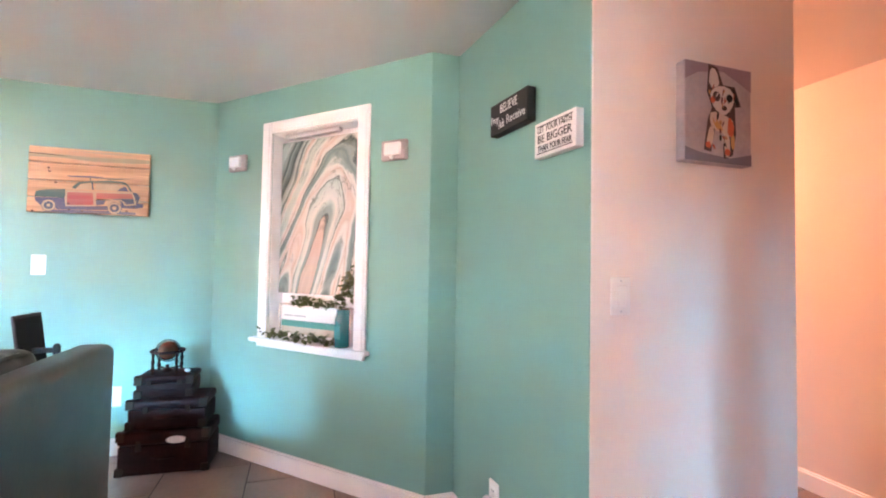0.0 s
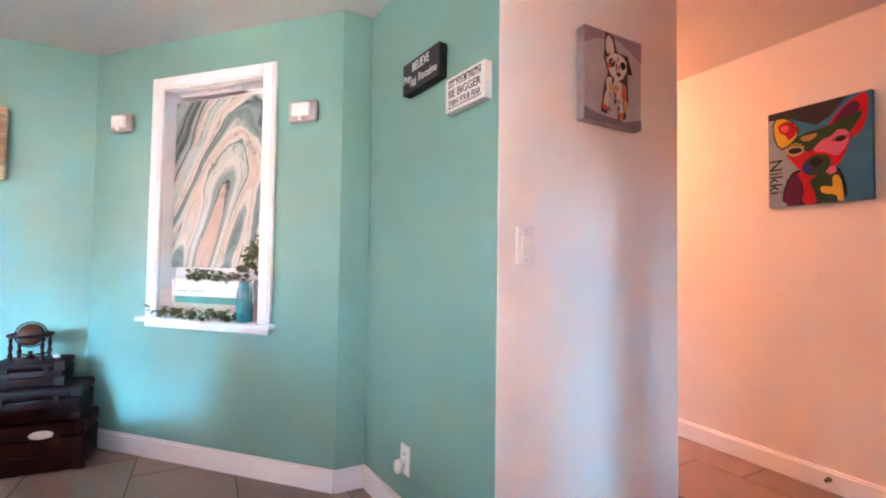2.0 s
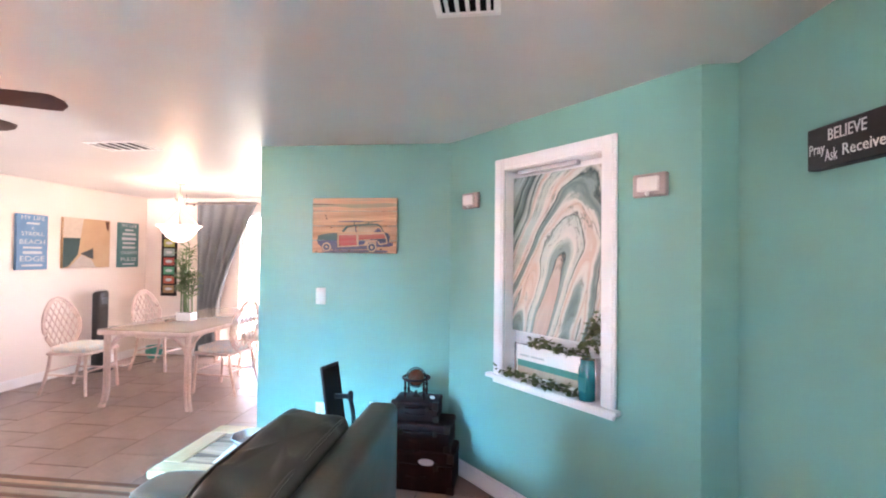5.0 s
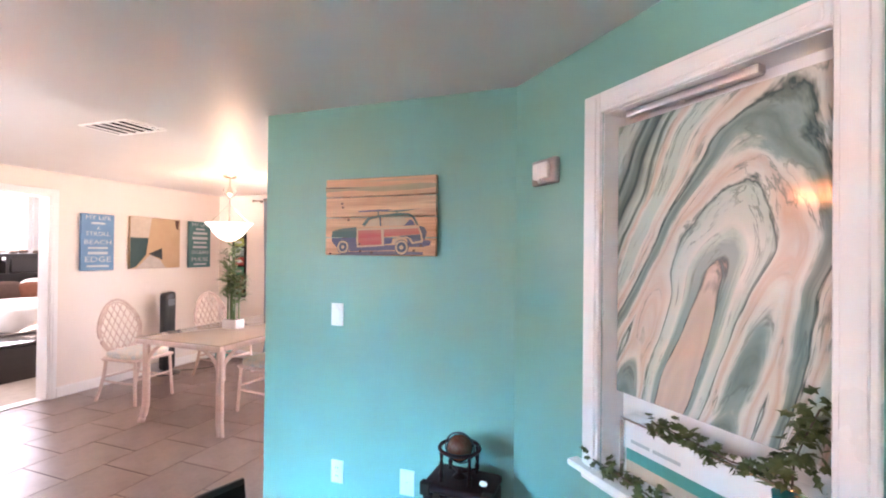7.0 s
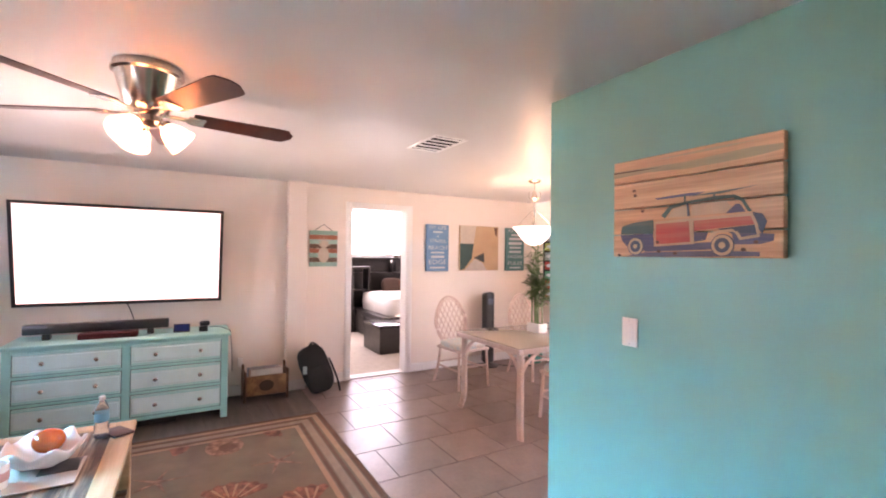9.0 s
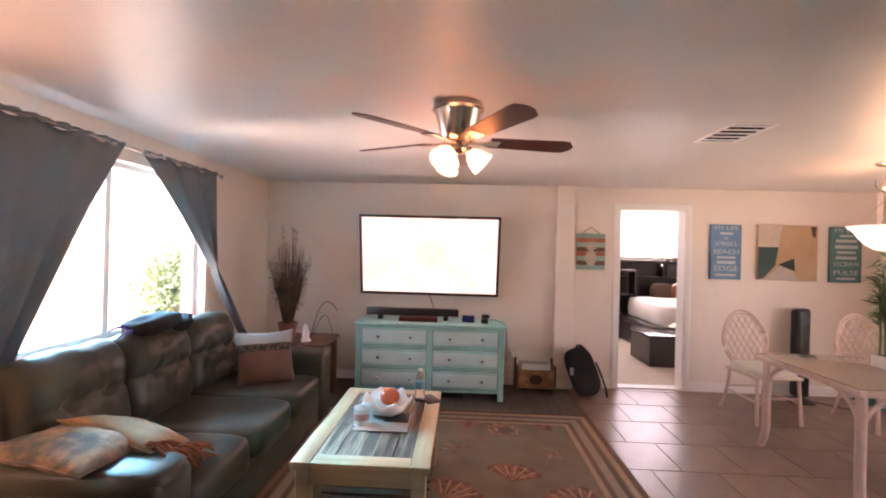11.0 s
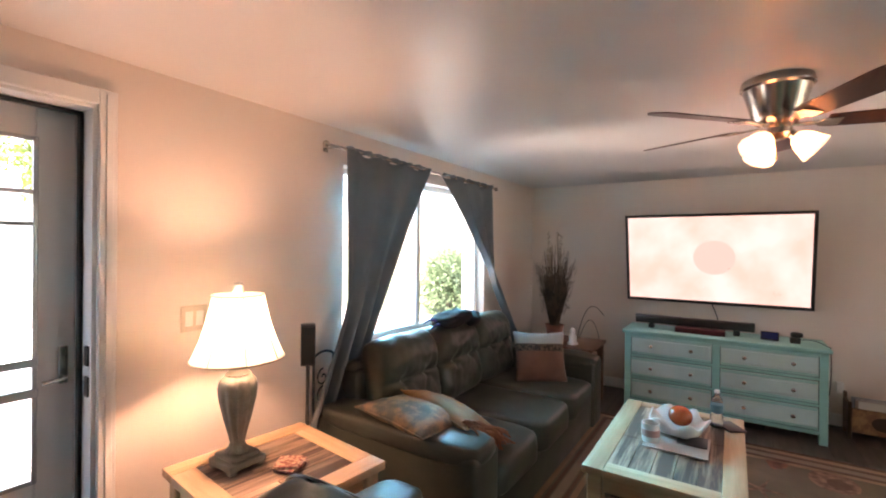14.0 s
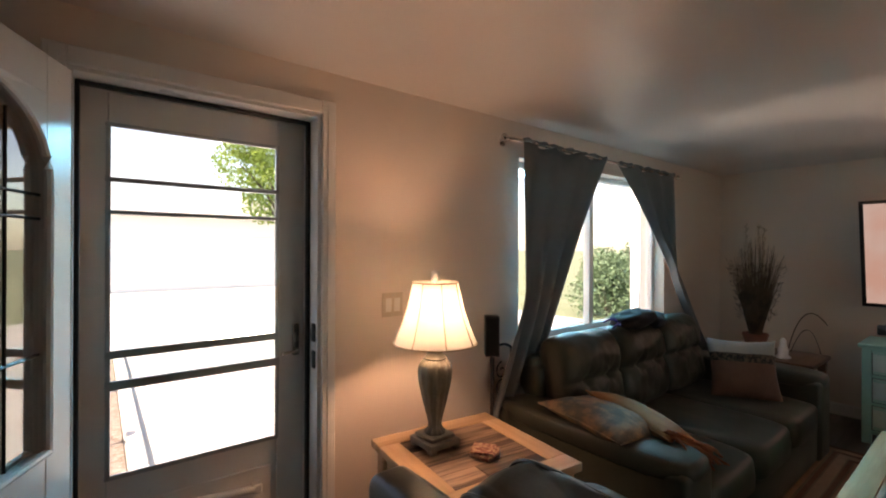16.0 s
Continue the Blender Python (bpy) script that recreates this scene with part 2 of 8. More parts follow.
CONCRETE = mat("sunlit_concrete", (0.52, 0.50, 0.47), (0.44, 0.42, 0.39), 0.9, scale=2, fine=50, bump=0.2)
LAWN = mat("lawn", (0.13, 0.16, 0.09), (0.18, 0.20, 0.12), 0.95, scale=3, fine=120, bump=0.6)
GRAVEL = mat("brown_mulch", (0.12, 0.085, 0.065), (0.24, 0.20, 0.17), 0.95, scale=30, fine=120, bump=0.8, contrast=0.15)
STUCCO = mat("pale_stucco", (0.74, 0.75, 0.74), (0.68, 0.69, 0.68), 0.9, fine=90, bump=0.3)
HEDGE = mat("hedge_leaf", (0.070, 0.130, 0.070), (0.11, 0.18, 0.09), 0.6, scale=8, contrast=0.15)
SUNLEAF = mat("sunlit_tree_leaf", (0.10, 0.17, 0.04), (0.12, 0.20, 0.05), 0.5, scale=8)
_n, _l = SUNLEAF.node_tree.nodes, SUNLEAF.node_tree.links
_tr, _mx = _n.new("ShaderNodeBsdfTranslucent"), _n.new("ShaderNodeMixShader")
_tr.inputs[0].default_value = (0.30, 0.42, 0.08, 1)
_mx.inputs[0].default_value = 0.5
_l.new(_n["Principled BSDF"].outputs[0], _mx.inputs[1])
_l.new(_tr.outputs[0], _mx.inputs[2])
_l.new(_mx.outputs[0], _n["Material Output"].inputs[0])
BARK = mat("tree_bark", (0.13, 0.10, 0.075), (0.08, 0.06, 0.045), 0.9, scale=14, bump=0.6)


def tint(name, r, g, b, rough=0.6):
    return mat(name, (r, g, b), tuple(c * 0.86 for c in (r, g, b)), rough, scale=18, fine=140, bump=0.06, spec=0.2)


# building blocks
def bx(bm, x0, x1, y0, y1, z0, z1, bev=0.0, seg=1):
    g = bmesh.ops.create_cube(bm, size=1.0)["verts"]
    c, s = Vector(((x0 + x1) / 2, (y0 + y1) / 2, (z0 + z1) / 2)), (abs(x1 - x0), abs(y1 - y0), abs(z1 - z0))
    for v in g:
        v.co = Vector((v.co.x * s[0], v.co.y * s[1], v.co.z * s[2])) + c
    if bev:
        e = {e for v in g for e in v.link_edges}
        bmesh.ops.bevel(bm, geom=list(e), offset=min(bev, min(s) * 0.45), segments=seg, profile=0.5, affect="EDGES")
    return bm


def turn(bm, m, start=0):
    bm.verts.ensure_lookup_table()
    for v in bm.verts[start:]:
        v.co = m @ v.co
    return bm


def lathe(bm, rows, seg=24, at=(0, 0, 0), flute=0.0, flutes=12):
    rings = []
    for r, z in rows:
        ring = []
        for k in range(seg):
            a = 2 * math.pi * k / seg
            q = r * (1 + flute * math.cos(flutes * a))
            ring.append(bm.verts.new((at[0] + q * math.cos(a), at[1] + q * math.sin(a), at[2] + z)))
        rings.append(ring)
    for u, w in zip(rings, rings[1:]):
        for k in range(seg):
            bm.faces.new((u[k], u[(k + 1) % seg], w[(k + 1) % seg], w[k]))
    for ring, flip in ((rings[0], True), (rings[-1], False)):
        bm.faces.new(ring[::-1] if flip else ring)
    return bm


def tube(bm, pts, r, seg=8, r_end=None):
    pts = [Vector(p) for p in pts]
    rings, n = [], len(pts)
    for i, p in enumerate(pts):
        d = (pts[min(i + 1, n - 1)] - pts[max(i - 1, 0)]).normalized()
        u = d.cross(Vector((0.03, 0.07, 1)) if abs(d.z) < 0.95 else Vector((1, 0.05, 0))).normalized()
        w = d.cross(u)
        q = r if r_end is None else r + (r_end - r) * i / (n - 1)
        rings.append([bm.verts.new(p + q * (math.cos(2 * math.pi * k / seg) * u + math.sin(2 * math.pi * k / seg) * w)) for k in range(seg)])
    for a, b in zip(rings, rings[1:]):
        for k in range(seg):
            bm.faces.new((a[k], a[(k + 1) % seg], b[(k + 1) % seg], b[k]))
    bm.faces.new(rings[0][::-1])
    bm.faces.new(rings[-1])
    return bm


def arc(p0, p1, p2, n=8):
    """A smooth bend from p0 by p1 to p2."""
    p0, p1, p2 = Vector(p0), Vector(p1), Vector(p2)
    return [(1 - t) ** 2 * p0 + 2 * t * (1 - t) * p1 + t * t * p2 for t in [k / n for k in range(n + 1)]]


def puff(bm, m, sx, sy, sz, e=0.45, nu=28, nv=14, sag=0.0, crease=0.0, seed=0):
    """A stuffed, rounded block about the origin of m, with faint dents."""
    def sp(c, k):
        return math.copysign(abs(c) ** k, c)
    rings = []
    for i in range(nv + 1):
        v = -math.pi / 2 + math.pi * i / nv
        ring = []
        for k in range(nu):
            u = 2 * math.pi * k / nu
            x, y, z = sp(math.cos(v), e) * sp(math.cos(u), e), sp(math.cos(v), e) * sp(math.sin(u), e), sp(math.sin(v), e)
            p = Vector((x * sx / 2, y * sy / 2, z * sz / 2))
            if sag:
                p.z -= sag * (1 - min(1, x * x + y * y)) * (1 if z > 0 else 0)
            if crease:
                w = noise.noise(Vector((x * 2.2 + seed, y * 2.2, z * 2.2))) + 0.5 * noise.noise(Vector((x * 6, y * 6 + seed, z * 6)))
                p *= 1 + crease * w
            ring.append(bm.verts.new(m @ p))
        rings.append(ring)
    for a, b in zip(rings, rings[1:]):
        for k in range(nu):
            bm.faces.new((a[k], a[(k + 1) % nu], b[(k + 1) % nu], b[k]))
    return bm


def poly(bm, pts, place, thick=0.0015):
    """A flat cut-out: pts in the plane, put into space by place(u, v, depth)."""
    lo = [bm.verts.new(place(u, v, 0)) for u, v in pts]
    hi = [bm.verts.new(place(u, v, thick)) for u, v in pts]
    bm.faces.new(hi)
    for k in range(len(pts)):
        j = (k + 1) % len(pts)
        bm.faces.new((lo[k], lo[j], hi[j], hi[k]))
    return bm


def disc(cu, cv, ru, rv=None, n=20):
    rv = rv or ru
    return [(cu + ru * math.cos(2 * math.pi * k / n), cv + rv * math.sin(2 * math.pi * k / n)) for k in range(n)]


def mesh(name, bm, material, smooth=None):
    bmesh.ops.remove_doubles(bm, verts=bm.verts, dist=1e-6)
    bmesh.ops.recalc_face_normals(bm, faces=bm.faces)
    me = bpy.data.meshes.new(name)
    bm.to_mesh(me)
    bm.free()
    me.materials.append(material)
    if smooth:
        me.polygons.foreach_set("use_smooth", [True] * len(me.polygons))
        if smooth != "all":
            me.set_sharp_from_angle(angle=radians(40))
    return me


def part(name, bm, material, parent, label="", smooth="auto", kind=""):
    ob = new(name, mesh(name, bm, material, smooth))
    ob.parent = parent
    return tagged(ob, label=label, kind=kind)


def thing(name, label, category, at=(0, 0, 0), rz=0.0, group=""):
    ob = new(name)
    ob.empty_display_size = 0.1
    ob.matrix_basis = pose(*at, 0, 0, rz)
    return tagged(ob, label, category, group)


def solo(name, bm, material, label, category, at=(0, 0, 0), rz=0.0, group="", kind="", smooth="auto"):
    ob = new(name, mesh(name, bm, material, smooth))
    ob.matrix_basis = pose(*at, 0, 0, rz)
    return tagged(ob, label, category, group, kind)


def B():
    return bmesh.new()


def lettering(text, size, m, material, parent, name="lettering", align="CENTER", label="", wide=None):
    """Raised words in the built-in font, as a mesh part."""
    cu = bpy.data.curves.new("words", "FONT")
    cu.body, cu.size, cu.align_x, cu.align_y, cu.extrude, cu.resolution_u = text, size, align, "CENTER", 0.0008, 2
    tmp = bpy.data.objects.new("words", cu)
    me = bpy.data.meshes.new_from_object(tmp)
    bpy.data.objects.remove(tmp)
    if wide and len(me.vertices):
        xs = [v.co.x for v in me.vertices]
        k = wide / max(max(xs) - min(xs), 1e-4)
        for v in me.vertices:
            v.co.x *= k
    me.transform(m)
    me.materials.clear()
    me.materials.append(material)
    ob = new(name, me)
    ob.parent = parent
    return tagged(ob, label=label)


def structure(name, bm, material, label, category="wall"):
    return solo(name, bm, material, label, category, kind="structure", smooth=None)


# ---- the large structure ----
CZ = 2.258
S0, S1 = -0.55, -0.77

# walls
w = B()
bx(w, -5.40, -3.95, S1, S0, 0, CZ)
bx(w, -2.05, -0.76, S1, S0, 0, CZ)
bx(w, 0.10, 2.92, S1, S0, 0, CZ)
bx(w, -3.95, -2.05, S1, S0, 0, 0.86)
bx(w, -3.95, -2.05, S1, S0, 2.04, CZ)
bx(w, -0.76, 0.10, S1, S0, 2.06, CZ)
structure("wall_south", w, WHITE, "cream painted wall with the entry door and picture window")
w = B()
bx(w, -5.36, -5.20, S0, 2.745, 0, CZ)
structure("wall_west", w, WHITE, "cream painted wall behind the television")
w = B()
bx(w, -5.36, -5.12, 2.745, 2.95, 0, CZ, 0.004)
structure("column", w, WHITE, "cream painted pilaster between the walls", "column")
w = B()
bx(w, -5.36, -5.21, 2.95, 3.47, 0, CZ)
bx(w, -5.36, -5.21, 4.20, 6.25, 0, CZ)
bx(w, -5.36, -5.21, 3.47, 4.20, 2.02, CZ)
structure("wall_dining", w, WHITE, "cream painted dining wall with the bedroom doorway")
w = B()
bx(w, -5.36, -3.75, 6.25, 6.40, 0, CZ)
bx(w, -1.70, 2.92, 6.25, 6.40, 0, CZ)
bx(w, -3.75, -1.70, 6.25, 6.40, 2.06, CZ)
structure("wall_north", w, WHITE, "cream painted wall with a wide glass door")
w = B()
bx(w, 2.80, 2.92, S0, 6.25, 0, CZ)
structure("wall_hall", w, WHITE, "cream painted hallway wall")
w = B()
bx(w, -1.86, -0.40, 3.41, 3.53, 0, CZ, 0.003)
structure("wall_teal", w, TEAL, "teal painted partition wall")

# the slanting wall with its niche: u runs along it, v is into it
NA, NB = Vector((-0.45, 3.41, 0)), Vector((0.69, 2.238, 0))
NLEN = (NB - NA).length
NANG = math.degrees(math.atan2(NB.y - NA.y, NB.x - NA.x))
NM = pose(NA.x, NA.y, 0, 0, 0, NANG)
NO = (0.530, 1.192, 0.745, 1.985)
w = B()
bx(w, 0, NO[0], 0, 0.14, 0, CZ)
bx(w, NO[1], NLEN, 0, 0.14, 0, CZ)
bx(w, NO[0], NO[1], 0, 0.14, 0, NO[2])
bx(w, NO[0], NO[1], 0, 0.14, NO[3], CZ)
turn(w, NM)
structure("wall_niche", w, TEAL, "teal painted slanting wall with a picture niche")
w = B()
bx(w, NO[0] - 0.02, NO[1] + 0.02, 0.10, 0.125, NO[2] - 0.02, NO[3] + 0.02)
bx(w, NO[0] - 0.006, NO[0] + 0.004, 0.002, 0.12, NO[2], NO[3])
bx(w, NO[1] - 0.004, NO[1] + 0.006, 0.002, 0.12, NO[2], NO[3])
bx(w, NO[0], NO[1], 0.002, 0.12, NO[3] - 0.004, NO[3] + 0.006)
turn(w, NM)
structure("niche_lining", w, TRIM, "white painted lining of the niche", "trim")
w = B()
bx(w, 0.690, 0.835, 2.238, 2.36, 0, CZ)
structure("wall_facet", w, TEAL, "short teal painted wall facet")
SA, SB = Vector((0.832, 2.238, 0)), Vector((0.937, 1.322, 0))
SLEN = (SB - SA).length
SANG = math.degrees(math.atan2(SB.y - SA.y, SB.x - SA.x))
SM = pose(SA.x, SA.y, 0, 0, 0, SANG)
w = B()
bx(w, -0.02, SLEN, 0, 0.09, 0, CZ)
turn(w, SM)
structure("wall_signs", w, TEAL, "teal painted wall with two word signs")
w = B()
bx(w, 0.940, 1.83, 1.320, 1.44, 0, CZ, 0.006, 2)
structure("wall_switch", w, WHITE, "cream painted wall end with a light switch")

# ceiling
w = B()
bx(w, -5.36, 2.92, S1, 6.40, CZ, 2.40)
structure("ceiling", w, CEIL, "off-white painted ceiling with a slight sheen", "ceiling")

# bedroom shell
w = B()
bx(w, -8.90, -8.75, 2.55, 3.3, 0, 2.5)
bx(w, -8.90, -8.75, 5.9, 6.5, 0, 2.5)
bx(w, -8.90, -8.75, 3.3, 5.9, 0, 1.42)
bx(w, -8.90, -8.75, 3.3, 5.9, 2.38, 2.5)
bx(w, -8.75, -5.36, 2.55, 2.70, 0, 2.5)
bx(w, -8.75, -5.36, 6.35, 6.50, 0, 2.5)
structure("wall_bedroom", w, mat("bedroom_paint", (0.78, 0.77, 0.75), rough=0.6, scale=1.2), "white painted bedroom walls")
w = B()
bx(w, -8.90, -5.36, 2.55, 6.50, 2.42, 2.55)
structure("ceiling_bedroom", w, CEIL, "white painted bedroom ceiling", "ceiling")
w = B()
bx(w, -8.90, -5.34, 2.55, 6.50, -0.10, 0.004)
structure("floor_bedroom", w, CARPET, "beige carpet in the bedroom", "floor")

# floor beds under the tiles and planks
w = B()
bx(w, -5.34, 2.92, S1, 6.40, -0.10, -0.004)
FLOOR = structure("floor", w, GROUT, "grey-brown ceramic tile floor with dark joints", "floor")
w = B()
bx(w, -5.20, -1.20, S0, 2.90, -0.0035, 0.0)
WOODFLOOR = structure("floor_living", w, GROUT, "dark wood-look plank floor in the living area", "floor")


# baseboards: a moulded strip along a wall line
def baseboard(label, a, b, depth=0.014, high=0.105):
    a, b = Vector(a), Vector(b)
    ln, ang = (b - a).length, math.degrees(math.atan2(b.y - a.y, b.x - a.x))
    q = B()
    bx(q, 0, ln, -depth, 0.002, 0.001, high - 0.012, 0.002)
    bx(q, 0, ln, -depth * 0.6, 0.002, high - 0.012, high, 0.003)
    turn(q, pose(a.x, a.y, 0, 0, 0, ang))
    structure("baseboard", q, TRIM, label, "baseboard")


LBL = "white painted wooden baseboard"
baseboard(LBL, (-1.86, 3.41), (-0.44, 3.41))
baseboard(LBL, NA.to_2d(), (NB.x, NB.y))
baseboard(LBL, (0.69, 2.238), (0.832, 2.238))
baseboard(LBL, SA.to_2d(), (SB.x, SB.y))
baseboard(LBL, (0.937, 1.320), (1.83, 1.320))
baseboard(LBL, (2.80, 6.2), (2.80, S0))
baseboard(LBL, (-5.20, S0), (-5.20, 2.745))
baseboard(LBL, (-5.12, 2.745), (-5.12, 2.95))
baseboard(LBL, (-5.21, 2.95), (-5.21, 3.40))
baseboard(LBL, (-5.21, 4.27), (-5.21, 6.25))
baseboard(LBL, (-5.20, 6.25), (-3.82, 6.25))
baseboard(LBL, (-0.83, S0), (-5.20, S0))


# door casing: bedroom and entry
def casing(name, label, m, half, top, wide=0.065, deep=0.018):
    q = B()
    bx(q, -half - wide, -half, -deep, 0.001, 0.001, top + wide, 0.004)
    bx(q, half, half + wide, -deep, 0.001, 0.001, top + wide, 0.004)
    bx(q, -half, half, -deep + 0.001, 0.001, top, top + wide - 0.001, 0.004)
    bx(q, -half - wide * 0.75, -half - wide * 0.35, -deep - 0.005, -deep + 0.001, 0.001, top + wide * 0.75, 0.002)
    bx(q, half + wide * 0.35, half + wide * 0.75, -deep - 0.005, -deep + 0.001, 0.001, top + wide * 0.75, 0.002)
    turn(q, m)
    structure(name, q, TRIM, label, "trim")


casing("door_casing_1", "white painted casing of the bedroom doorway", pose(-5.21, 3.835, 0, 0, 0, 90), 0.365, 2.02)
w = B()
bx(w, -5.37, -5.205, 3.468, 3.482, 0.002, 2.019)
bx(w, -5.37, -5.205, 4.188, 4.202, 0.002, 2.019)
bx(w, -5.37, -5.205, 3.482, 4.188, 2.006, 2.021)
bx(w, -5.36, -5.22, 3.482, 4.188, 0.001, 0.012, 0.004)
structure("door_jamb_1", w, TRIM, "white painted jamb of the bedroom doorway", "trim")
casing("door_casing_2", "white painted casing of the entry door", pose(-0.33, S0, 0, 0, 0, 180), 0.43, 2.06, 0.062, 0.022)

# outdoors
w = B()
bx(w, -400, 400, -400, 400, -0.40, -0.16)
structure("ground", w, LAWN, "sunlit green lawn", "ground")
w = B()
bx(w, -7.5, 9.0, -4.4, -0.78, -0.17, -0.10, 0.01)
bx(w, -8.6, 9.0, -9.0, -4.4, -0.17, -0.10, 0.01)
structure("pavement", w, CONCRETE, "sun-bleached concrete walkway and drive", "pavement")
w = B()
bx(w, -9, 9.0, -18.0, -9.05, -0.17, -0.12, 0.01)
structure("road", w, CONCRETE, "sun-bleached pale street surface", "road")
w = B()
bx(w, -5.5, 3.0, -1.25, -0.775, 2.62, 2.74, 0.01)
structure("roof_eave", w, TRIM, "white painted eave above the entry", "roof")


# ---- niche wall things ----
def on_niche(u, v, z):
    return NM @ Vector((u, v, z))


fr = thing("niche_frame", "white painted wooden frame with a sill round the wall niche", "picture frame")
for nm, (a, b, c, d) in (("side_casing", (0.455, 0.532, 0.752, 2.054)), ("side_casing", (1.190, 1.268, 0.752, 2.054)), ("head_casing", (0.532, 1.190, 1.983, 2.054))):
    q = B()
    bx(q, a, b, -0.018, 0.001, c, d, 0.004)
    bx(q, a + 0.014, b - 0.014, -0.023, -0.016, c + (0 if nm == "side_casing" else 0.014), d - 0.014, 0.003)
    part(nm, turn(q, NM), TRIM, fr)
q = B()
bx(q, 0.41, 1.288, -0.045, 0.10, 0.728, 0.7515, 0.006, 2)
bx(q, 0.455, 1.262, -0.022, 0.0, 0.700, 0.728, 0.004)
part("sill", turn(q, NM), TRIM, fr)

# marbled canvas: nested arches, warped
marble = bpy.data.materials.new("marbled_print")
marble.use_nodes = True
n, l = marble.node_tree.nodes, marble.node_tree.links
p = n["Principled BSDF"]
co = n.new("ShaderNodeTexCoord")
nz = n.new("ShaderNodeTexNoise")
nz.inputs["Scale"].default_value, nz.inputs["Detail"].default_value, nz.inputs["Roughness"].default_value = 3.2, 1.5, 0.35
nz2 = n.new("ShaderNodeTexNoise")
nz2.inputs["Scale"].default_value, nz2.inputs["Detail"].default_value = 9, 2
l.new(co.outputs["Object"], nz.inputs["Vector"])
l.new(co.outputs["Object"], nz2.inputs["Vector"])
sep = n.new("ShaderNodeSeparateXYZ")
l.new(co.outputs["Object"], sep.inputs[0])


def calc(op, a, b):
    node = n.new("ShaderNodeMath")
    node.operation = op
    for k, x in enumerate((a, b)):
        if isinstance(x, (int, float)):
            node.inputs[k].default_value = x
        else:
            l.new(x, node.inputs[k])
    return node.outputs[0]


rise = calc("ADD", sep.outputs["Z"], 0.077)
side = calc("MULTIPLY", calc("SUBTRACT", sep.outputs["X"], calc("ADD", calc("MULTIPLY", rise, 0.347), -0.149)), 3.25)
theta = calc("ARCTAN2", side, rise)
arch = calc("SQRT", calc("ADD", calc("MULTIPLY", side, side), calc("MULTIPLY", rise, rise)), 0.0)
side = calc("MULTIPLY", side, calc("ADD", calc("MULTIPLY", calc("MAXIMUM", calc("SUBTRACT", 0.80, arch), 0.0), 3.0), 1.0))
arch = calc("SQRT", calc("ADD", calc("MULTIPLY", side, side), calc("MULTIPLY", rise, rise)), 0.0)
field = calc("ADD", arch, calc("MULTIPLY", calc("SUBTRACT", nz.outputs[0], 0.5), 0.34))
# streaks that run along the arches
along = n.new("ShaderNodeCombineXYZ")
l.new(calc("MULTIPLY", field, 13.0), along.inputs[0])
l.new(calc("MULTIPLY", theta, 1.7), along.inputs[1])
streak = n.new("ShaderNodeTexNoise")
streak.inputs["Scale"].default_value, streak.inputs["Detail"].default_value, streak.inputs["Roughness"].default_value = 1.0, 4, 0.6
l.new(along.outputs[0], streak.inputs["Vector"])
field = calc("ADD", field, calc("MULTIPLY", calc("SUBTRACT", streak.outputs[0], 0.5), 0.15))
field = calc("ADD", field, calc("MULTIPLY", calc("SUBTRACT", nz2.outputs[0], 0.5), 0.05))
rp = n.new("ShaderNodeValToRGB")
PE, CR, SG, GG, DK = (0.55, 0.42, 0.34), (0.62, 0.60, 0.53), (0.44, 0.51, 0.45), (0.24, 0.32, 0.29), (0.045, 0.075, 0.07)
stops = [(0.0, (0.46, 0.36, 0.29)), (0.25, PE), (0.36, (0.50, 0.38, 0.31)), (0.455, PE), (0.47, DK), (0.488, GG), (0.55, GG), (0.585, SG), (0.63, CR), (0.755, SG), (0.766, DK), (0.778, CR), (0.83, PE), (0.87, CR), (0.895, GG), (0.93, (0.15, 0.22, 0.20)), (0.965, GG), (0.985, DK),
         (1.0, CR), (1.05, PE), (1.09, CR), (1.13, SG), (1.235, SG), (1.265, CR), (1.30, PE), (1.335, SG), (1.365, DK), (1.385, SG), (1.48, DK), (1.56, GG), (1.62, DK), (1.70, SG)]
while len(rp.color_ramp.elements) < len(stops):
    rp.color_ramp.elements.new(0.5)
for e, (pos, col) in zip(rp.color_ramp.elements, stops):
    e.position, e.color = pos / 1.75, (*col, 1)
l.new(calc("DIVIDE", field, 1.75), rp.inputs[0])
# fine dark veins where the streaks pinch
vein = n.new("ShaderNodeMapRange")
vein.inputs[1].default_value, vein.inputs[2].default_value, vein.inputs[3].default_value, vein.inputs[4].default_value = 0.0, 0.030, 0.75, 0.0
l.new(calc("ABSOLUTE", calc("SUBTRACT", streak.outputs[0], 0.47), 0.0), vein.inputs[0])
gate = n.new("ShaderNodeMapRange")
gate.inputs[1].default_value, gate.inputs[2].default_value = 0.42, 0.56
l.new(nz2.outputs[0], gate.inputs[0])
mixc = n.new("ShaderNodeMix")
mixc.data_type = "RGBA"
l.new(calc("MULTIPLY", calc("MULTIPLY", vein.outputs[0], gate.outputs[0]), calc("GREATER_THAN", field, 0.47)), mixc.inputs[0])
l.new(rp.outputs[0], mixc.inputs[6])
mixc.inputs[7].default_value = (0.13, 0.17, 0.15, 1)
l.new(mixc.outputs[2], p.inputs["Base Color"])
p.inputs["Roughness"].default_value = 0.10
cv = thing("marbled_canvas", "glossy green, cream and peach marbled canvas print", "wall art", tuple(on_niche(0.861, 0.068, 1.02)), NANG)
q = B()
bx(q, -0.328, 0.328, -0.0, 0.003, 0.0, 0.922, 0.001)
part("printed_front", q, marble, cv)
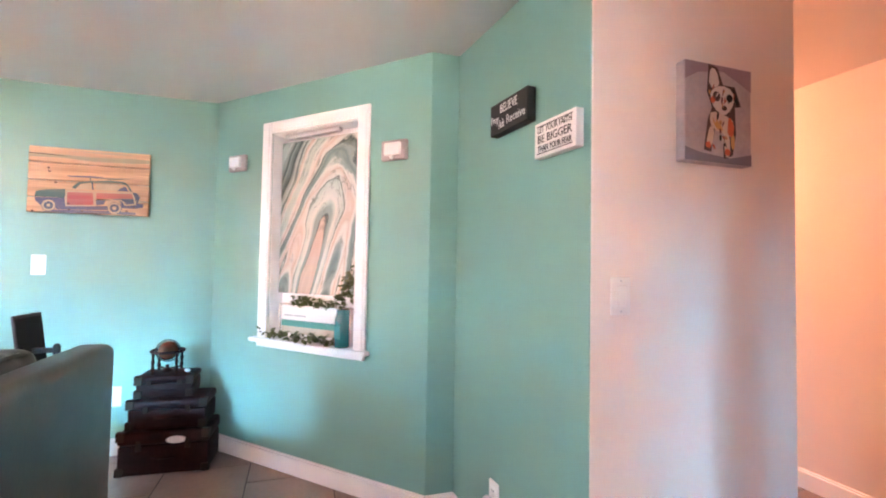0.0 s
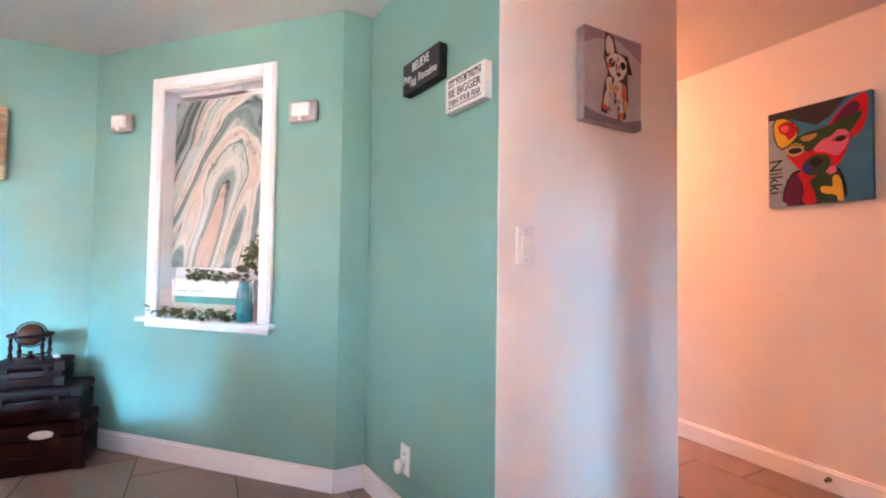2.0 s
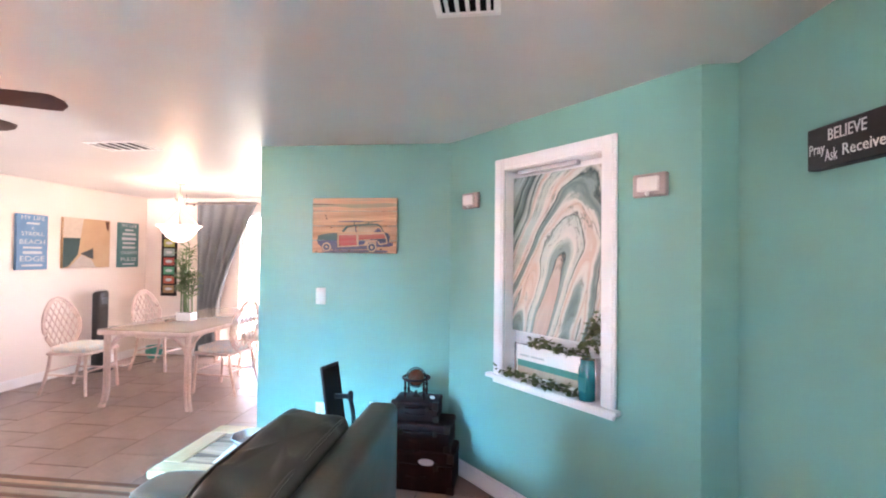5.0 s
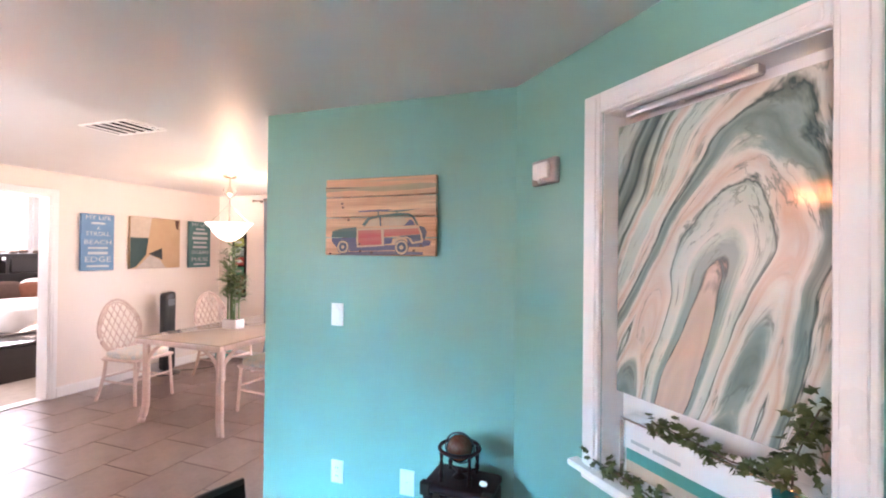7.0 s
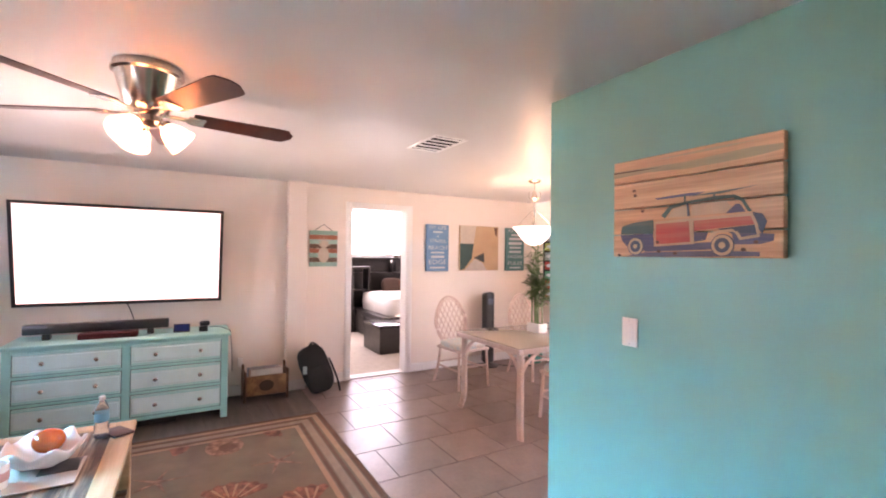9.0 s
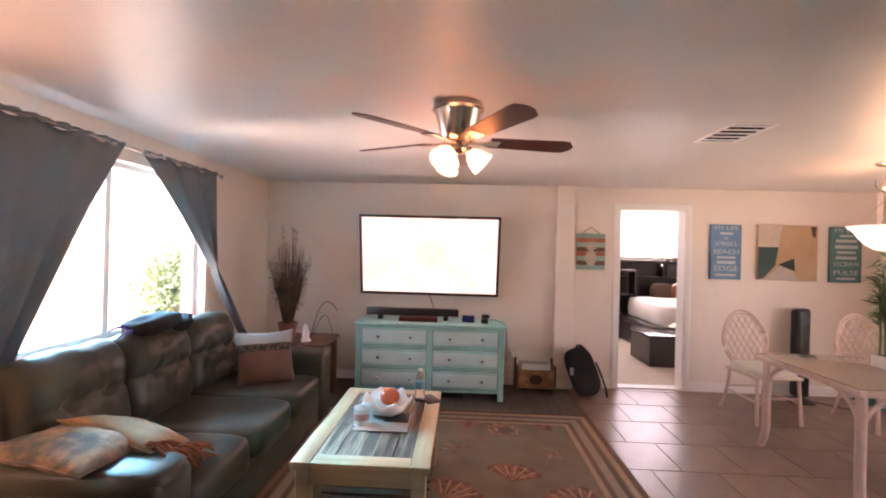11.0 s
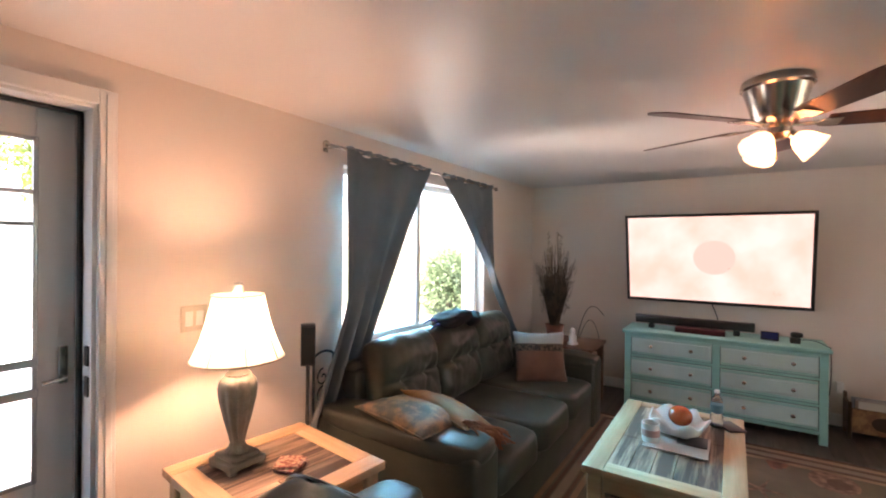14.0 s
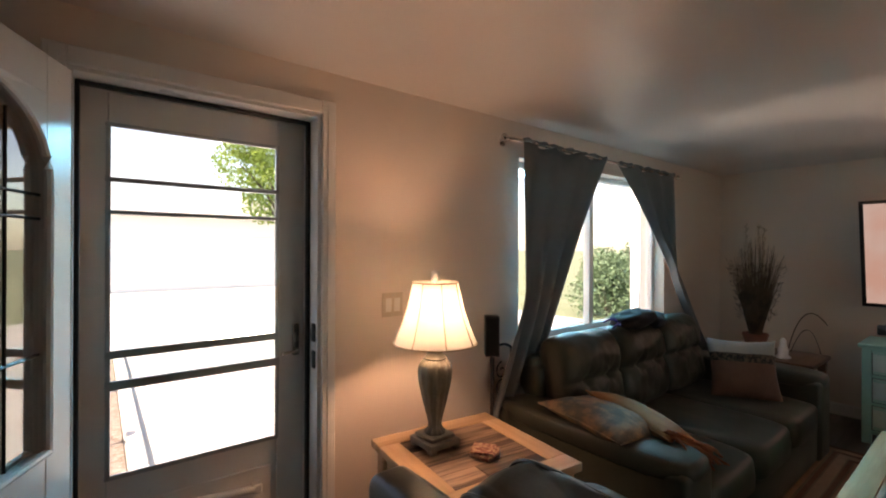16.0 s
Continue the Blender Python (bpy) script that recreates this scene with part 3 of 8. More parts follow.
for x0, x1, z0, z1 in ((-0.325, -0.305, 0.002, 0.920), (0.305, 0.325, 0.002, 0.920), (-0.305, 0.305, 0.002, 0.022), (-0.305, 0.305, 0.900, 0.920)):
    q = B()
    bx(q, x0, x1, 0.003, 0.030, z0, z1, 0.001)
    part("stretcher_bar", q, TRIM, cv)
q = B()
bx(q, 0.60, 1.02, 0.028, 0.062, 1.953, 1.979, 0.006, 2)
lightbar = thing("picture_light", "slim silver battery light bar under the niche head", "light")
part("housing", turn(q, NM), CHROME, lightbar)
q = B()
lathe(q, [(0.009, 0), (0.009, 0.006)], 12, (0.80, 0.045, 1.946))
part("sensor", turn(q, NM), PLASTIC, lightbar)


def sconce(u, z):
    t = thing("night_light", "small silver stick-on night light with a white lens", "night light", tuple(on_niche(u, 0, z)), NANG, "wall night lights")
    q = B()
    bx(q, -0.078, 0.078, -0.022, 0.0, -0.052, 0.052, 0.014, 3)
    for v in q.verts:
        v.co.y -= 0.020 * max(0.0, 1 - (v.co.x / 0.085) ** 2) if v.co.y < -0.01 else 0
    part("plate", q, NICKELROSE, t)
    q = B()
    bx(q, -0.048, 0.048, -0.046, -0.02, -0.030, 0.036, 0.008, 2)
    part("lens", q, LENS, t, "frosted white lens")
    q = B()
    lathe(q, [(0.011, -0.004), (0.008, 0.004), (0.001, 0.007)], 12)
    turn(q, pose(0, -0.044, -0.040, 90))
    part("sensor", q, PLASTIC, t)


sconce(0.230, 1.828)
sconce(1.430, 1.786)

# box with ivy on the niche sill
pb = thing("planter_box", "white box with teal stripe and mirrored ends, trailing ivy", "planter", tuple(on_niche(0.62, 0.012, 0.752)), NANG)
q = B()
bx(q, 0.0, 0.52, 0.0, 0.05, 0.008, 0.205, 0.002)
part("body", q, PAPER, pb)
for nm, z0, z1, col in (("stripe", 0.082, 0.118, tint("sea_green_stripe", 0.05, 0.30, 0.25)), ("stripe", 0.040, 0.082, tint("sand_stripe", 0.48, 0.40, 0.31))):
    q = B()
    bx(q, 0.012, 0.508, -0.0015, 0.001, z0, z1)
    part(nm, q, col, pb)
for z0 in (0.0, 0.205):
    q = B()
    bx(q, -0.01, 0.53, -0.006, 0.056, z0, z0 + 0.010, 0.002)
    part("rim", q, MIRROR, pb, "mirrored rim")
for x0 in (-0.012, 0.512):
    q = B()
    bx(q, x0, x0 + 0.02, -0.007, 0.057, 0.01, 0.205, 0.002)
    part("end_panel", q, MIRROR, pb, "mirrored end panel")
for x0, x1 in ((0.03, 0.10), (0.112, 0.205)):
    q = B()
    bx(q, x0, x1, -0.0015, 0.0005, 0.140, 0.150)
    part("script_bar", q, tint("faded_script", 0.45, 0.49, 0.47), pb)

rnd = random.Random(4)


def leaf_blade(q, at, yaw, tilt, size):
    m = Matrix.Translation(at) @ Euler((tilt, rnd.uniform(-0.5, 0.5), yaw)).to_matrix().to_4x4()
    pts = [(0, 0), (0.45, 0.30), (0.32, 0.55), (0.62, 0.72), (0.12, 0.86), (0, 1.25), (-0.12, 0.86), (-0.62, 0.72), (-0.32, 0.55), (-0.45, 0.30)]
    c = q.verts.new(m @ Vector((0, 0.5 * size, 0.10 * size)))
    vs = [q.verts.new(m @ Vector((x * size, y * size, -0.05 * size * abs(x)))) for x, y in pts]
    for k in range(len(vs)):
        q.faces.new((c, vs[k], vs[(k + 1) % len(vs)]))


def ivy(label, pts, count, spread, size, lift=0.0):
    t = thing("ivy_garland", label, "ivy", (0, 0, 0))
    world_pts = [on_niche(*a) for a in pts]
    q = B()
    tube(q, world_pts, 0.0022, 6)
    part("stem", q, BARK, t)
    q = B()
    for k in range(count):
        s = rnd.random() * (len(world_pts) - 1)
        i = min(int(s), len(world_pts) - 2)
        at = world_pts[i].lerp(world_pts[i + 1], s - i) + Vector((rnd.uniform(-1, 1) * spread, rnd.uniform(-1, 1) * spread, rnd.uniform(-0.6, 1) * spread + lift))
        leaf_blade(q, at, rnd.uniform(0, 6.28), rnd.uniform(-1.4, 0.6), size * rnd.uniform(0.6, 1.15))
    part("leaves", q, LEAF, t, kind="stuff", smooth=None)


ivy("trailing green ivy on the white niche box", [(0.74, 0.01, 0.985), (0.85, 0.0, 0.985), (0.97, 0.005, 0.972), (1.06, 0.01, 0.98)], 110, 0.026, 0.029)
ivy("trailing green ivy lying along the niche sill", [(0.50, -0.02, 0.785), (0.62, -0.026, 0.79), (0.80, -0.026, 0.775), (0.96, -0.02, 0.785), (1.08, -0.015, 0.78)], 150, 0.026, 0.031)
ivy("green ivy spilling from the teal jar", [(1.10, 0.02, 0.955), (1.11, 0.01, 1.03), (1.13, 0.02, 1.10), (1.15, 0.03, 1.16)], 100, 0.038, 0.034)
jar = thing("glass_jar", "teal glass mason jar holding ivy on the sill", "jar", tuple(on_niche(1.105, -0.002, 0.752)), NANG)
q = B()
lathe(q, [(0.028, 0), (0.038, 0.004), (0.040, 0.02), (0.040, 0.15), (0.034, 0.175), (0.030, 0.185), (0.032, 0.205), (0.028, 0.205)], 24)
part("glass_body", q, TEALGLASS, jar)
q = B()
bx(q, -0.022, 0.022, -0.0425, -0.036, 0.05, 0.12, 0.004)
part("embossing", q, tint("teal_embossing", 0.02, 0.26, 0.27, 0.1), jar)


# ---- teal wall things ----
def board_place(x0, z0, y):
    return lambda u, v, d: Vector((x0 + u, y - d, z0 + v))


art = thing("wagon_plank_art", "pine plank wall art with a painted vintage wagon", "wall art", (-1.44, 3.408, 1.475))
PINE = wood("print_pine", (0.66, 0.38, 0.22), (0.34, 0.175, 0.09), 0.6, vary=0.18, along=0, ring=16)
heights = [0.0, 0.0915, 0.195, 0.300, 0.395]
for z0, z1 in zip(heights, heights[1:]):
    q = B()
    bx(q, 0, 0.615, -0.038, -0.012, z0 + 0.0022, z1 - 0.0022, 0.003)
    part("plank", q, PINE, art)
for x in (0.08, 0.50):
    q = B()
    bx(q, x, x + 0.04, -0.012, -0.001, 0.03, 0.365)
    part("batten", q, BROWNWOOD, art)
PL = board_place(0, 0, -0.0385)
def worn_paint(name, a, b):
    return wood(name, a, b, 0.7, along=0, ring=16)


BLUE, TEALP, REDP = worn_paint("wagon_blue", (0.045, 0.065, 0.14), (0.15, 0.13, 0.15)), worn_paint("wagon_green", (0.03, 0.10, 0.095), (0.10, 0.13, 0.11)), worn_paint("wagon_red", (0.45, 0.055, 0.05), (0.44, 0.16, 0.11))
GREYP, WINP = tint("wagon_grey", 0.09, 0.11, 0.14), tint("wagon_window", 0.50, 0.36, 0.24)
CREAMLINE = tint("wagon_trim_cream", 0.52, 0.36, 0.24)
for nm, pts, m, d in (
        ("road_shadow", [(0.059, 0.004), (0.148, 0.020), (0.405, 0.026), (0.55, 0.022), (0.55, 0.008), (0.164, 0.002)], BLUE, 0.0006),
        ("hood", [(0.043, 0.125), (0.091, 0.138), (0.183, 0.146), (0.188, 0.121), (0.183, 0.092), (0.037, 0.094)], TEALP, 0.0010),
        ("fender", [(0.037, 0.090), (0.183, 0.092), (0.188, 0.039), (0.143, 0.025), (0.138, 0.054), (0.112, 0.074), (0.081, 0.069), (0.068, 0.043), (0.043, 0.068)], BLUE, 0.0012),
        ("sill", [(0.143, 0.045), (0.403, 0.056), (0.405, 0.030), (0.148, 0.022)], BLUE, 0.0010),
        ("rear_body", [(0.466, 0.085), (0.557, 0.080), (0.590, 0.077), (0.588, 0.056), (0.55, 0.046), (0.477, 0.046)], BLUE, 0.0012),
        ("rear_end", [(0.529, 0.149), (0.557, 0.142), (0.570, 0.118), (0.557, 0.076), (0.543, 0.103)], GREYP, 0.0012),
        ("quarter_panel", [(0.340, 0.092), (0.390, 0.089), (0.382, 0.063), (0.342, 0.057)], BLUE, 0.0014),
        ("wood_panel", [(0.42, 0.100), (0.535, 0.108), (0.543, 0.075), (0.49, 0.066), (0.47, 0.082)], GREYP, 0.0010),
        ("roof", [(0.217, 0.158), (0.25, 0.194), (0.314, 0.204), (0.415, 0.213), (0.477, 0.211), (0.503, 0.195), (0.527, 0.152), (0.516, 0.152), (0.496, 0.188), (0.469, 0.200), (0.323, 0.196), (0.26, 0.182), (0.232, 0.148)], TEALP, 0.0014),
        ("front_window", [(0.241, 0.150), (0.269, 0.182), (0.314, 0.189), (0.319, 0.150)], WINP, 0.0012),
        ("rear_window", [(0.333, 0.150), (0.333, 0.188), (0.446, 0.193), (0.485, 0.153)], WINP, 0.0012),
        ("quarter_window", [(0.448, 0.150), (0.480, 0.180), (0.492, 0.178), (0.509, 0.152)], BLUE, 0.0016),
        ("window_post", [(0.319, 0.150), (0.314, 0.196), (0.321, 0.197), (0.327, 0.150)], GREYP, 0.0018),
        ("door_panel", [(0.195, 0.128), (0.323, 0.134), (0.330, 0.053), (0.195, 0.046)], REDP, 0.0016),
        ("side_panel", [(0.342, 0.134), (0.530, 0.138), (0.535, 0.110), (0.431, 0.103), (0.342, 0.096)], REDP, 0.0016),
        ("belt_trim", [(0.186, 0.137), (0.529, 0.147), (0.531, 0.137), (0.186, 0.128)], CREAMLINE, 0.0020),
        ("door_pillar", [(0.324, 0.134), (0.340, 0.134), (0.343, 0.053), (0.330, 0.050)], CREAMLINE, 0.0022),
        ("door_edge", [(0.186, 0.132), (0.196, 0.132), (0.196, 0.043), (0.188, 0.043)], CREAMLINE, 0.0021),
        ("door_sill", [(0.188, 0.050), (0.342, 0.058), (0.342, 0.050), (0.188, 0.042)], CREAMLINE, 0.0019),
        ("wheel_arch", [(0.385, 0.066), (0.412, 0.094), (0.469, 0.098), (0.490, 0.081), (0.469, 0.088), (0.423, 0.086), (0.398, 0.060)], CREAMLINE, 0.0020),
        ("rear_trim", [(0.485, 0.090), (0.498, 0.070), (0.550, 0.078), (0.550, 0.069), (0.492, 0.060), (0.478, 0.085)], CREAMLINE, 0.0020),
        ("rear_edge", [(0.529, 0.147), (0.545, 0.110), (0.550, 0.074), (0.543, 0.074), (0.536, 0.108), (0.522, 0.143)], CREAMLINE, 0.0021),
        ("surfboard", [(0.188, 0.227), (0.314, 0.233), (0.382, 0.231), (0.348, 0.223), (0.203, 0.221)], BLUE, 0.0012),
        ("surfboard", [(0.314, 0.221), (0.423, 0.227), (0.543, 0.233), (0.431, 0.219)], TEALP, 0.0014),
        ("roof_rack", [(0.305, 0.203), (0.305, 0.226), (0.311, 0.226), (0.311, 0.204)], TEALP, 0.0016),
        ("roof_rack", [(0.408, 0.212), (0.408, 0.226), (0.414, 0.226), (0.414, 0.212)], TEALP, 0.0016),
        ("sky_streak", [(0.0, 0.355), (0.314, 0.348), (0.529, 0.357), (0.614, 0.352), (0.614, 0.334), (0.522, 0.326), (0.314, 0.322), (0.164, 0.333), (0.0, 0.328)], worn_paint("faded_green_streak", (0.26, 0.25, 0.15), (0.44, 0.32, 0.19)), 0.0006),
        ("sky_streak", [(0.0, 0.352), (0.10, 0.350), (0.22, 0.343), (0.10, 0.344), (0.0, 0.347)], BROWNWOOD, 0.0010),
        ("sky_streak", [(0.18, 0.375), (0.40, 0.382), (0.56, 0.377), (0.40, 0.372)], worn_paint("pale_green_streak", (0.34, 0.31, 0.20), (0.50, 0.34, 0.20)), 0.0006)):
    part(nm, poly(B(), pts, PL, d), m, art)
for cx, r in ((0.107, 0.036), (0.438, 0.038)):
    part("wheel", poly(B(), disc(cx, 0.044, r), PL, 0.0024), GREYP, art)
    part("whitewall", poly(B(), disc(cx, 0.044, r - 0.003), PL, 0.0030), CREAMLINE, art)
    part("rim", poly(B(), disc(cx, 0.044, r - 0.013), PL, 0.0036), GREYP, art)
    part("hub", poly(B(), disc(cx, 0.044, r - 0.027), PL, 0.0042), CREAMLINE, art)
for cx, cz in ((0.099, 0.267), (0.104, 0.247), (0.138, 0.182), (0.273, 0.017), (0.208, 0.024), (0.203, 0.059), (0.54, 0.053), (0.503, 0.029), (0.03, 0.008)):
    part("knot", poly(B(), disc(cx, cz, 0.007, 0.006, 12), PL, 0.0028), BROWNWOOD, art)


def plate(name, label, m, kind, mtl=PLASTIC, wide=0.072, high=0.118, group="wall plates"):
    t = thing(name, label, "light switch" if "switch" in name else "outlet", (0, 0, 0), 0, group)
    t.matrix_basis = m
    q = B()
    bx(q, -wide / 2, wide / 2, -0.007, 0.0, -high / 2, high / 2, 0.004, 2)
    part("cover_plate", q, mtl, t)
    if kind == "rocker":
        for cx in ([0] if wide < 0.1 else [-0.024, 0.024]):
            q = B()
            bx(q, cx - 0.017, cx + 0.017, -0.0105, -0.006, -0.034, 0.034, 0.002)
            turn(q, pose(0, 0, 0, 3, 0, 0))
            part("rocker", q, PLASTIC, t)
    if kind == "outlet":
        for cz in (-0.021, 0.021):
            q = B()
            lathe(q, [(0.0165, 0), (0.0165, 0.003), (0.014, 0.004)], 16)
            turn(q, pose(0, -0.006, cz, 90))
            part("socket", q, PLASTIC, t)
            for cx in (-0.006, 0.006):
                q = B()
                bx(q, cx - 0.001, cx + 0.001, -0.0115, -0.009, cz - 0.002, cz + 0.007)
                part("slot", q, INK, t)
    for cz in ((-high / 2 + 0.012, high / 2 - 0.012) if kind == "rocker" else (0,)):
        q = B()
        lathe(q, [(0.003, 0), (0.003, 0.0015)], 8)
        turn(q, pose(0, -0.0065, cz, 90))
        part("screw", q, CHROME, t)
    return t


plate("light_switch", "white rocker light switch on the teal wall", pose(-1.385, 3.409, 1.165), "rocker")
plate("wall_outlet", "white double power outlet on the teal wall", pose(-1.375, 3.409, 0.345), "outlet")
plate("blank_wall_plate", "white blank wall plate on the teal wall", pose(-0.975, 3.409, 0.36), "blank", wide=0.078, high=0.125)
plate("light_switch", "white rocker dimmer switch on the cream wall", pose(1.045, 1.318, 1.122), "rocker")
ol = plate("wall_outlet", "white power outlet on the teal wall holding a plug-in", SM @ pose(0.39, 0, 0.27), "outlet")
pl = thing("plug_in_nightlight", "round white plug-in glowing softly below", "night light", tuple(SM @ Vector((0.39, -0.013, 0.25))), SANG)
q = B()
puff(q, pose(0, -0.022, 0), 0.045, 0.04, 0.055, 0.8, 16, 8)
part("body", q, CERAMIC, pl, smooth="all")
plate("light_switch", "cream double rocker switch plate beside the entry", pose(-1.13, S0 + 0.001, 1.19, 0, 0, 180), "rocker", mat("cream_plate", (0.66, 0.58, 0.48), rough=0.4), 0.118, 0.118)


# signs
def word_sign(name, label, u0, u1, z0, z1, deep, board, ink, rows, border):
    t = thing(name, label, "sign", tuple(SM @ Vector(((u0 + u1) / 2, 0, (z0 + z1) / 2))), SANG)
    wd, hg = u1 - u0, z1 - z0
    q = B()
    bx(q, -wd / 2, wd / 2, -deep, -0.001, -hg / 2, hg / 2, 0.003)
    part("board", q, board, t)
    for zz in ((-1, 1) if border else ()):
        q = B()
        bx(q, -wd / 2 + 0.015, wd / 2 - 0.015, -deep - 0.0008, -deep + 0.0005, zz * (hg / 2 - 0.014) - 0.0015, zz * (hg / 2 - 0.014) + 0.0015)
        part("rule", q, ink, t)
    for text, size, cx, cz, wide in rows:
        lettering(text, size, pose(cx, -deep - 0.0006, cz, 90, 0, 0), ink, t, wide=wide)
    return t


word_sign("black_word_sign", "black wooden block sign with chalky white words", 0.382, 0.645, 1.742, 1.870, 0.040, BLACKWOOD, CHALK,
          (("BELIEVE", 0.050, 0.005, 0.030, 0.12), ("Pray", 0.046, -0.095, -0.004, 0.055), ("Ask", 0.052, -0.045, -0.030, 0.042), ("Receive", 0.048, 0.055, -0.024, 0.125)), False)
word_sign("white_word_sign", "white wooden block sign with black lettering", 0.682, 0.897, 1.588, 1.711, 0.034, PAPER, INK,
          (("LET YOUR FAITH", 0.030, 0, 0.033, 0.175), ("BE BIGGER", 0.040, 0, 0.000, 0.175), ("THAN YOUR FEAR", 0.030, 0, -0.033, 0.175)), True)


# canvases in the passage
def rounded(pts, times=1):
    """A painted outline with its corners cut soft."""
    for _ in range(times if len(pts) < 12 else 0):
        out = []
        for (ax, ay), (cx, cy) in zip(pts, pts[1:] + pts[:1]):
            out += [(ax * 0.75 + cx * 0.25, ay * 0.75 + cy * 0.25), (ax * 0.25 + cx * 0.75, ay * 0.25 + cy * 0.75)]
        pts = out
    return pts


dc = thing("small_canvas", "grey canvas painting with a splashy orange and white figure", "painting", (1.412, 1.320, 1.728))
q = B()
bx(q, -0.146, 0.146, -0.038, -0.001, -0.165, 0.165, 0.003)
part("canvas", q, mat("grey_wash", (0.46, 0.39, 0.38), (0.32, 0.28, 0.29), 0.7, scale=7, contrast=0.2), dc)
DP = lambda u, v, d: Vector((u, -0.0383 - d, v))
CREAMS, PALES, ORNG, OCHR, BRN = tint("cream_splash", 0.62, 0.50, 0.40), tint("pale_splash", 0.64, 0.57, 0.52), tint("orange_splash", 0.60, 0.13, 0.06), tint("ochre_splash", 0.58, 0.32, 0.12), tint("brown_splash", 0.07, 0.04, 0.035)
for nm, pts, m, d in (
        ("dark_patch", [(-0.052, 0.07), (-0.045, 0.165), (-0.005, 0.155), (0.018, 0.10), (0.07, 0.10), (0.098, 0.035), (0.07, 0.03), (0.075, -0.06), (0.06, -0.135), (0.02, -0.15), (0.018, -0.06), (-0.02, -0.055), (-0.035, -0.13), (-0.066, -0.125), (-0.048, -0.02), (-0.03, 0.02)], BRN, 0.0008),
        ("pale_ear", [(-0.046, 0.085), (-0.038, 0.155), (-0.010, 0.146), (0.004, 0.09)], PALES, 0.0012),
        ("dark_ear", [(0.055, 0.095), (0.070, 0.09), (0.092, 0.04), (0.075, 0.032)], INK, 0.0012),
        ("figure_head", [(-0.040, 0.075), (0.01, 0.10), (0.06, 0.085), (0.068, 0.045), (0.035, 0.0), (0.0, 0.0), (-0.032, 0.03)], PALES, 0.0016),
        ("eye_patch", disc(-0.012, 0.058, 0.017, 0.017, 12), BRN, 0.0020),
        ("eye_patch", disc(0.045, 0.058, 0.014, 0.014, 12), INK, 0.0020),
        ("cheek_patch", disc(-0.028, 0.045, 0.010, 0.012, 10), ORNG, 0.0020),
        ("nose_patch", disc(0.022, 0.022, 0.012, 0.009, 10), BRN, 0.0022),
        ("figure_body", [(-0.036, 0.01), (0.04, -0.005), (0.066, -0.02), (0.060, -0.075), (0.02, -0.065), (-0.022, -0.055), (-0.042, -0.03)], CREAMS, 0.0012),
        ("orange_patch", [(0.042, 0.0), (0.066, -0.03), (0.060, -0.075), (0.035, -0.065), (0.038, -0.03)], ORNG, 0.0018),
        ("ochre_patch", [(-0.03, -0.005), (0.0, -0.03), (0.02, -0.055), (-0.005, -0.055), (-0.025, -0.035)], OCHR, 0.0018),
        ("figure_leg", [(-0.042, -0.04), (-0.020, -0.05), (-0.034, -0.118), (-0.058, -0.115)], CREAMS, 0.0014),
        ("figure_leg", [(0.022, -0.06), (0.045, -0.065), (0.048, -0.14), (0.024, -0.142)], CREAMS, 0.0014),
        ("figure_leg", [(0.050, -0.07), (0.066, -0.06), (0.070, -0.11), (0.054, -0.115)], OCHR, 0.0014),
        ("orange_patch", [(-0.058, -0.10), (-0.040, -0.095), (-0.036, -0.118), (-0.058, -0.116)], ORNG, 0.0020),
        ("orange_patch", [(0.024, -0.115), (0.046, -0.112), (0.047, -0.136), (0.026, -0.138)], ORNG, 0.0020),
        ("ground_wash", [(-0.145, -0.12), (-0.08, -0.135), (0.05, -0.145), (0.145, -0.125), (0.145, -0.164), (-0.145, -0.164)], tint("grey_violet_wash", 0.20, 0.17, 0.19), 0.0005),
        ("sky_wash", [(-0.145, 0.164), (-0.145, 0.10), (-0.09, 0.13), (0.02, 0.145), (0.08, 0.120), (0.145, 0.09), (0.145, 0.164)], tint("mauve_wash", 0.30, 0.22, 0.24), 0.0004)):
    part(nm, poly(B(), rounded(pts) if "wash" not in nm else pts, DP, d), m, dc)
strokes = [tint("rust_stroke", 0.40, 0.09, 0.05), tint("wine_stroke", 0.16, 0.03, 0.04), tint("ochre_stroke", 0.52, 0.28, 0.12), tint("chalk_stroke", 0.66, 0.58, 0.54), INK]
for k in range(26):
    cu, cw = rnd.gauss(0.012, 0.028), rnd.uniform(-0.12, 0.10)
    a, ln, wd_ = rnd.uniform(-0.6, 0.6) + 1.57, rnd.uniform(0.006, 0.016), rnd.uniform(0.0015, 0.0035)
    ca, sa = math.cos(a), math.sin(a)
    pts = [(cu + ca * x - sa * y, cw + sa * x + ca * y) for x, y in ((-ln, 0), (-ln * 0.3, wd_), (ln * 0.6, wd_ * 0.8), (ln, 0.001), (ln * 0.4, -wd_), (-ln * 0.5, -wd_ * 0.7))]
    part("brush_stroke", poly(B(), rounded(pts), DP, 0.0024 + 0.0001 * k), strokes[k % 5], dc)

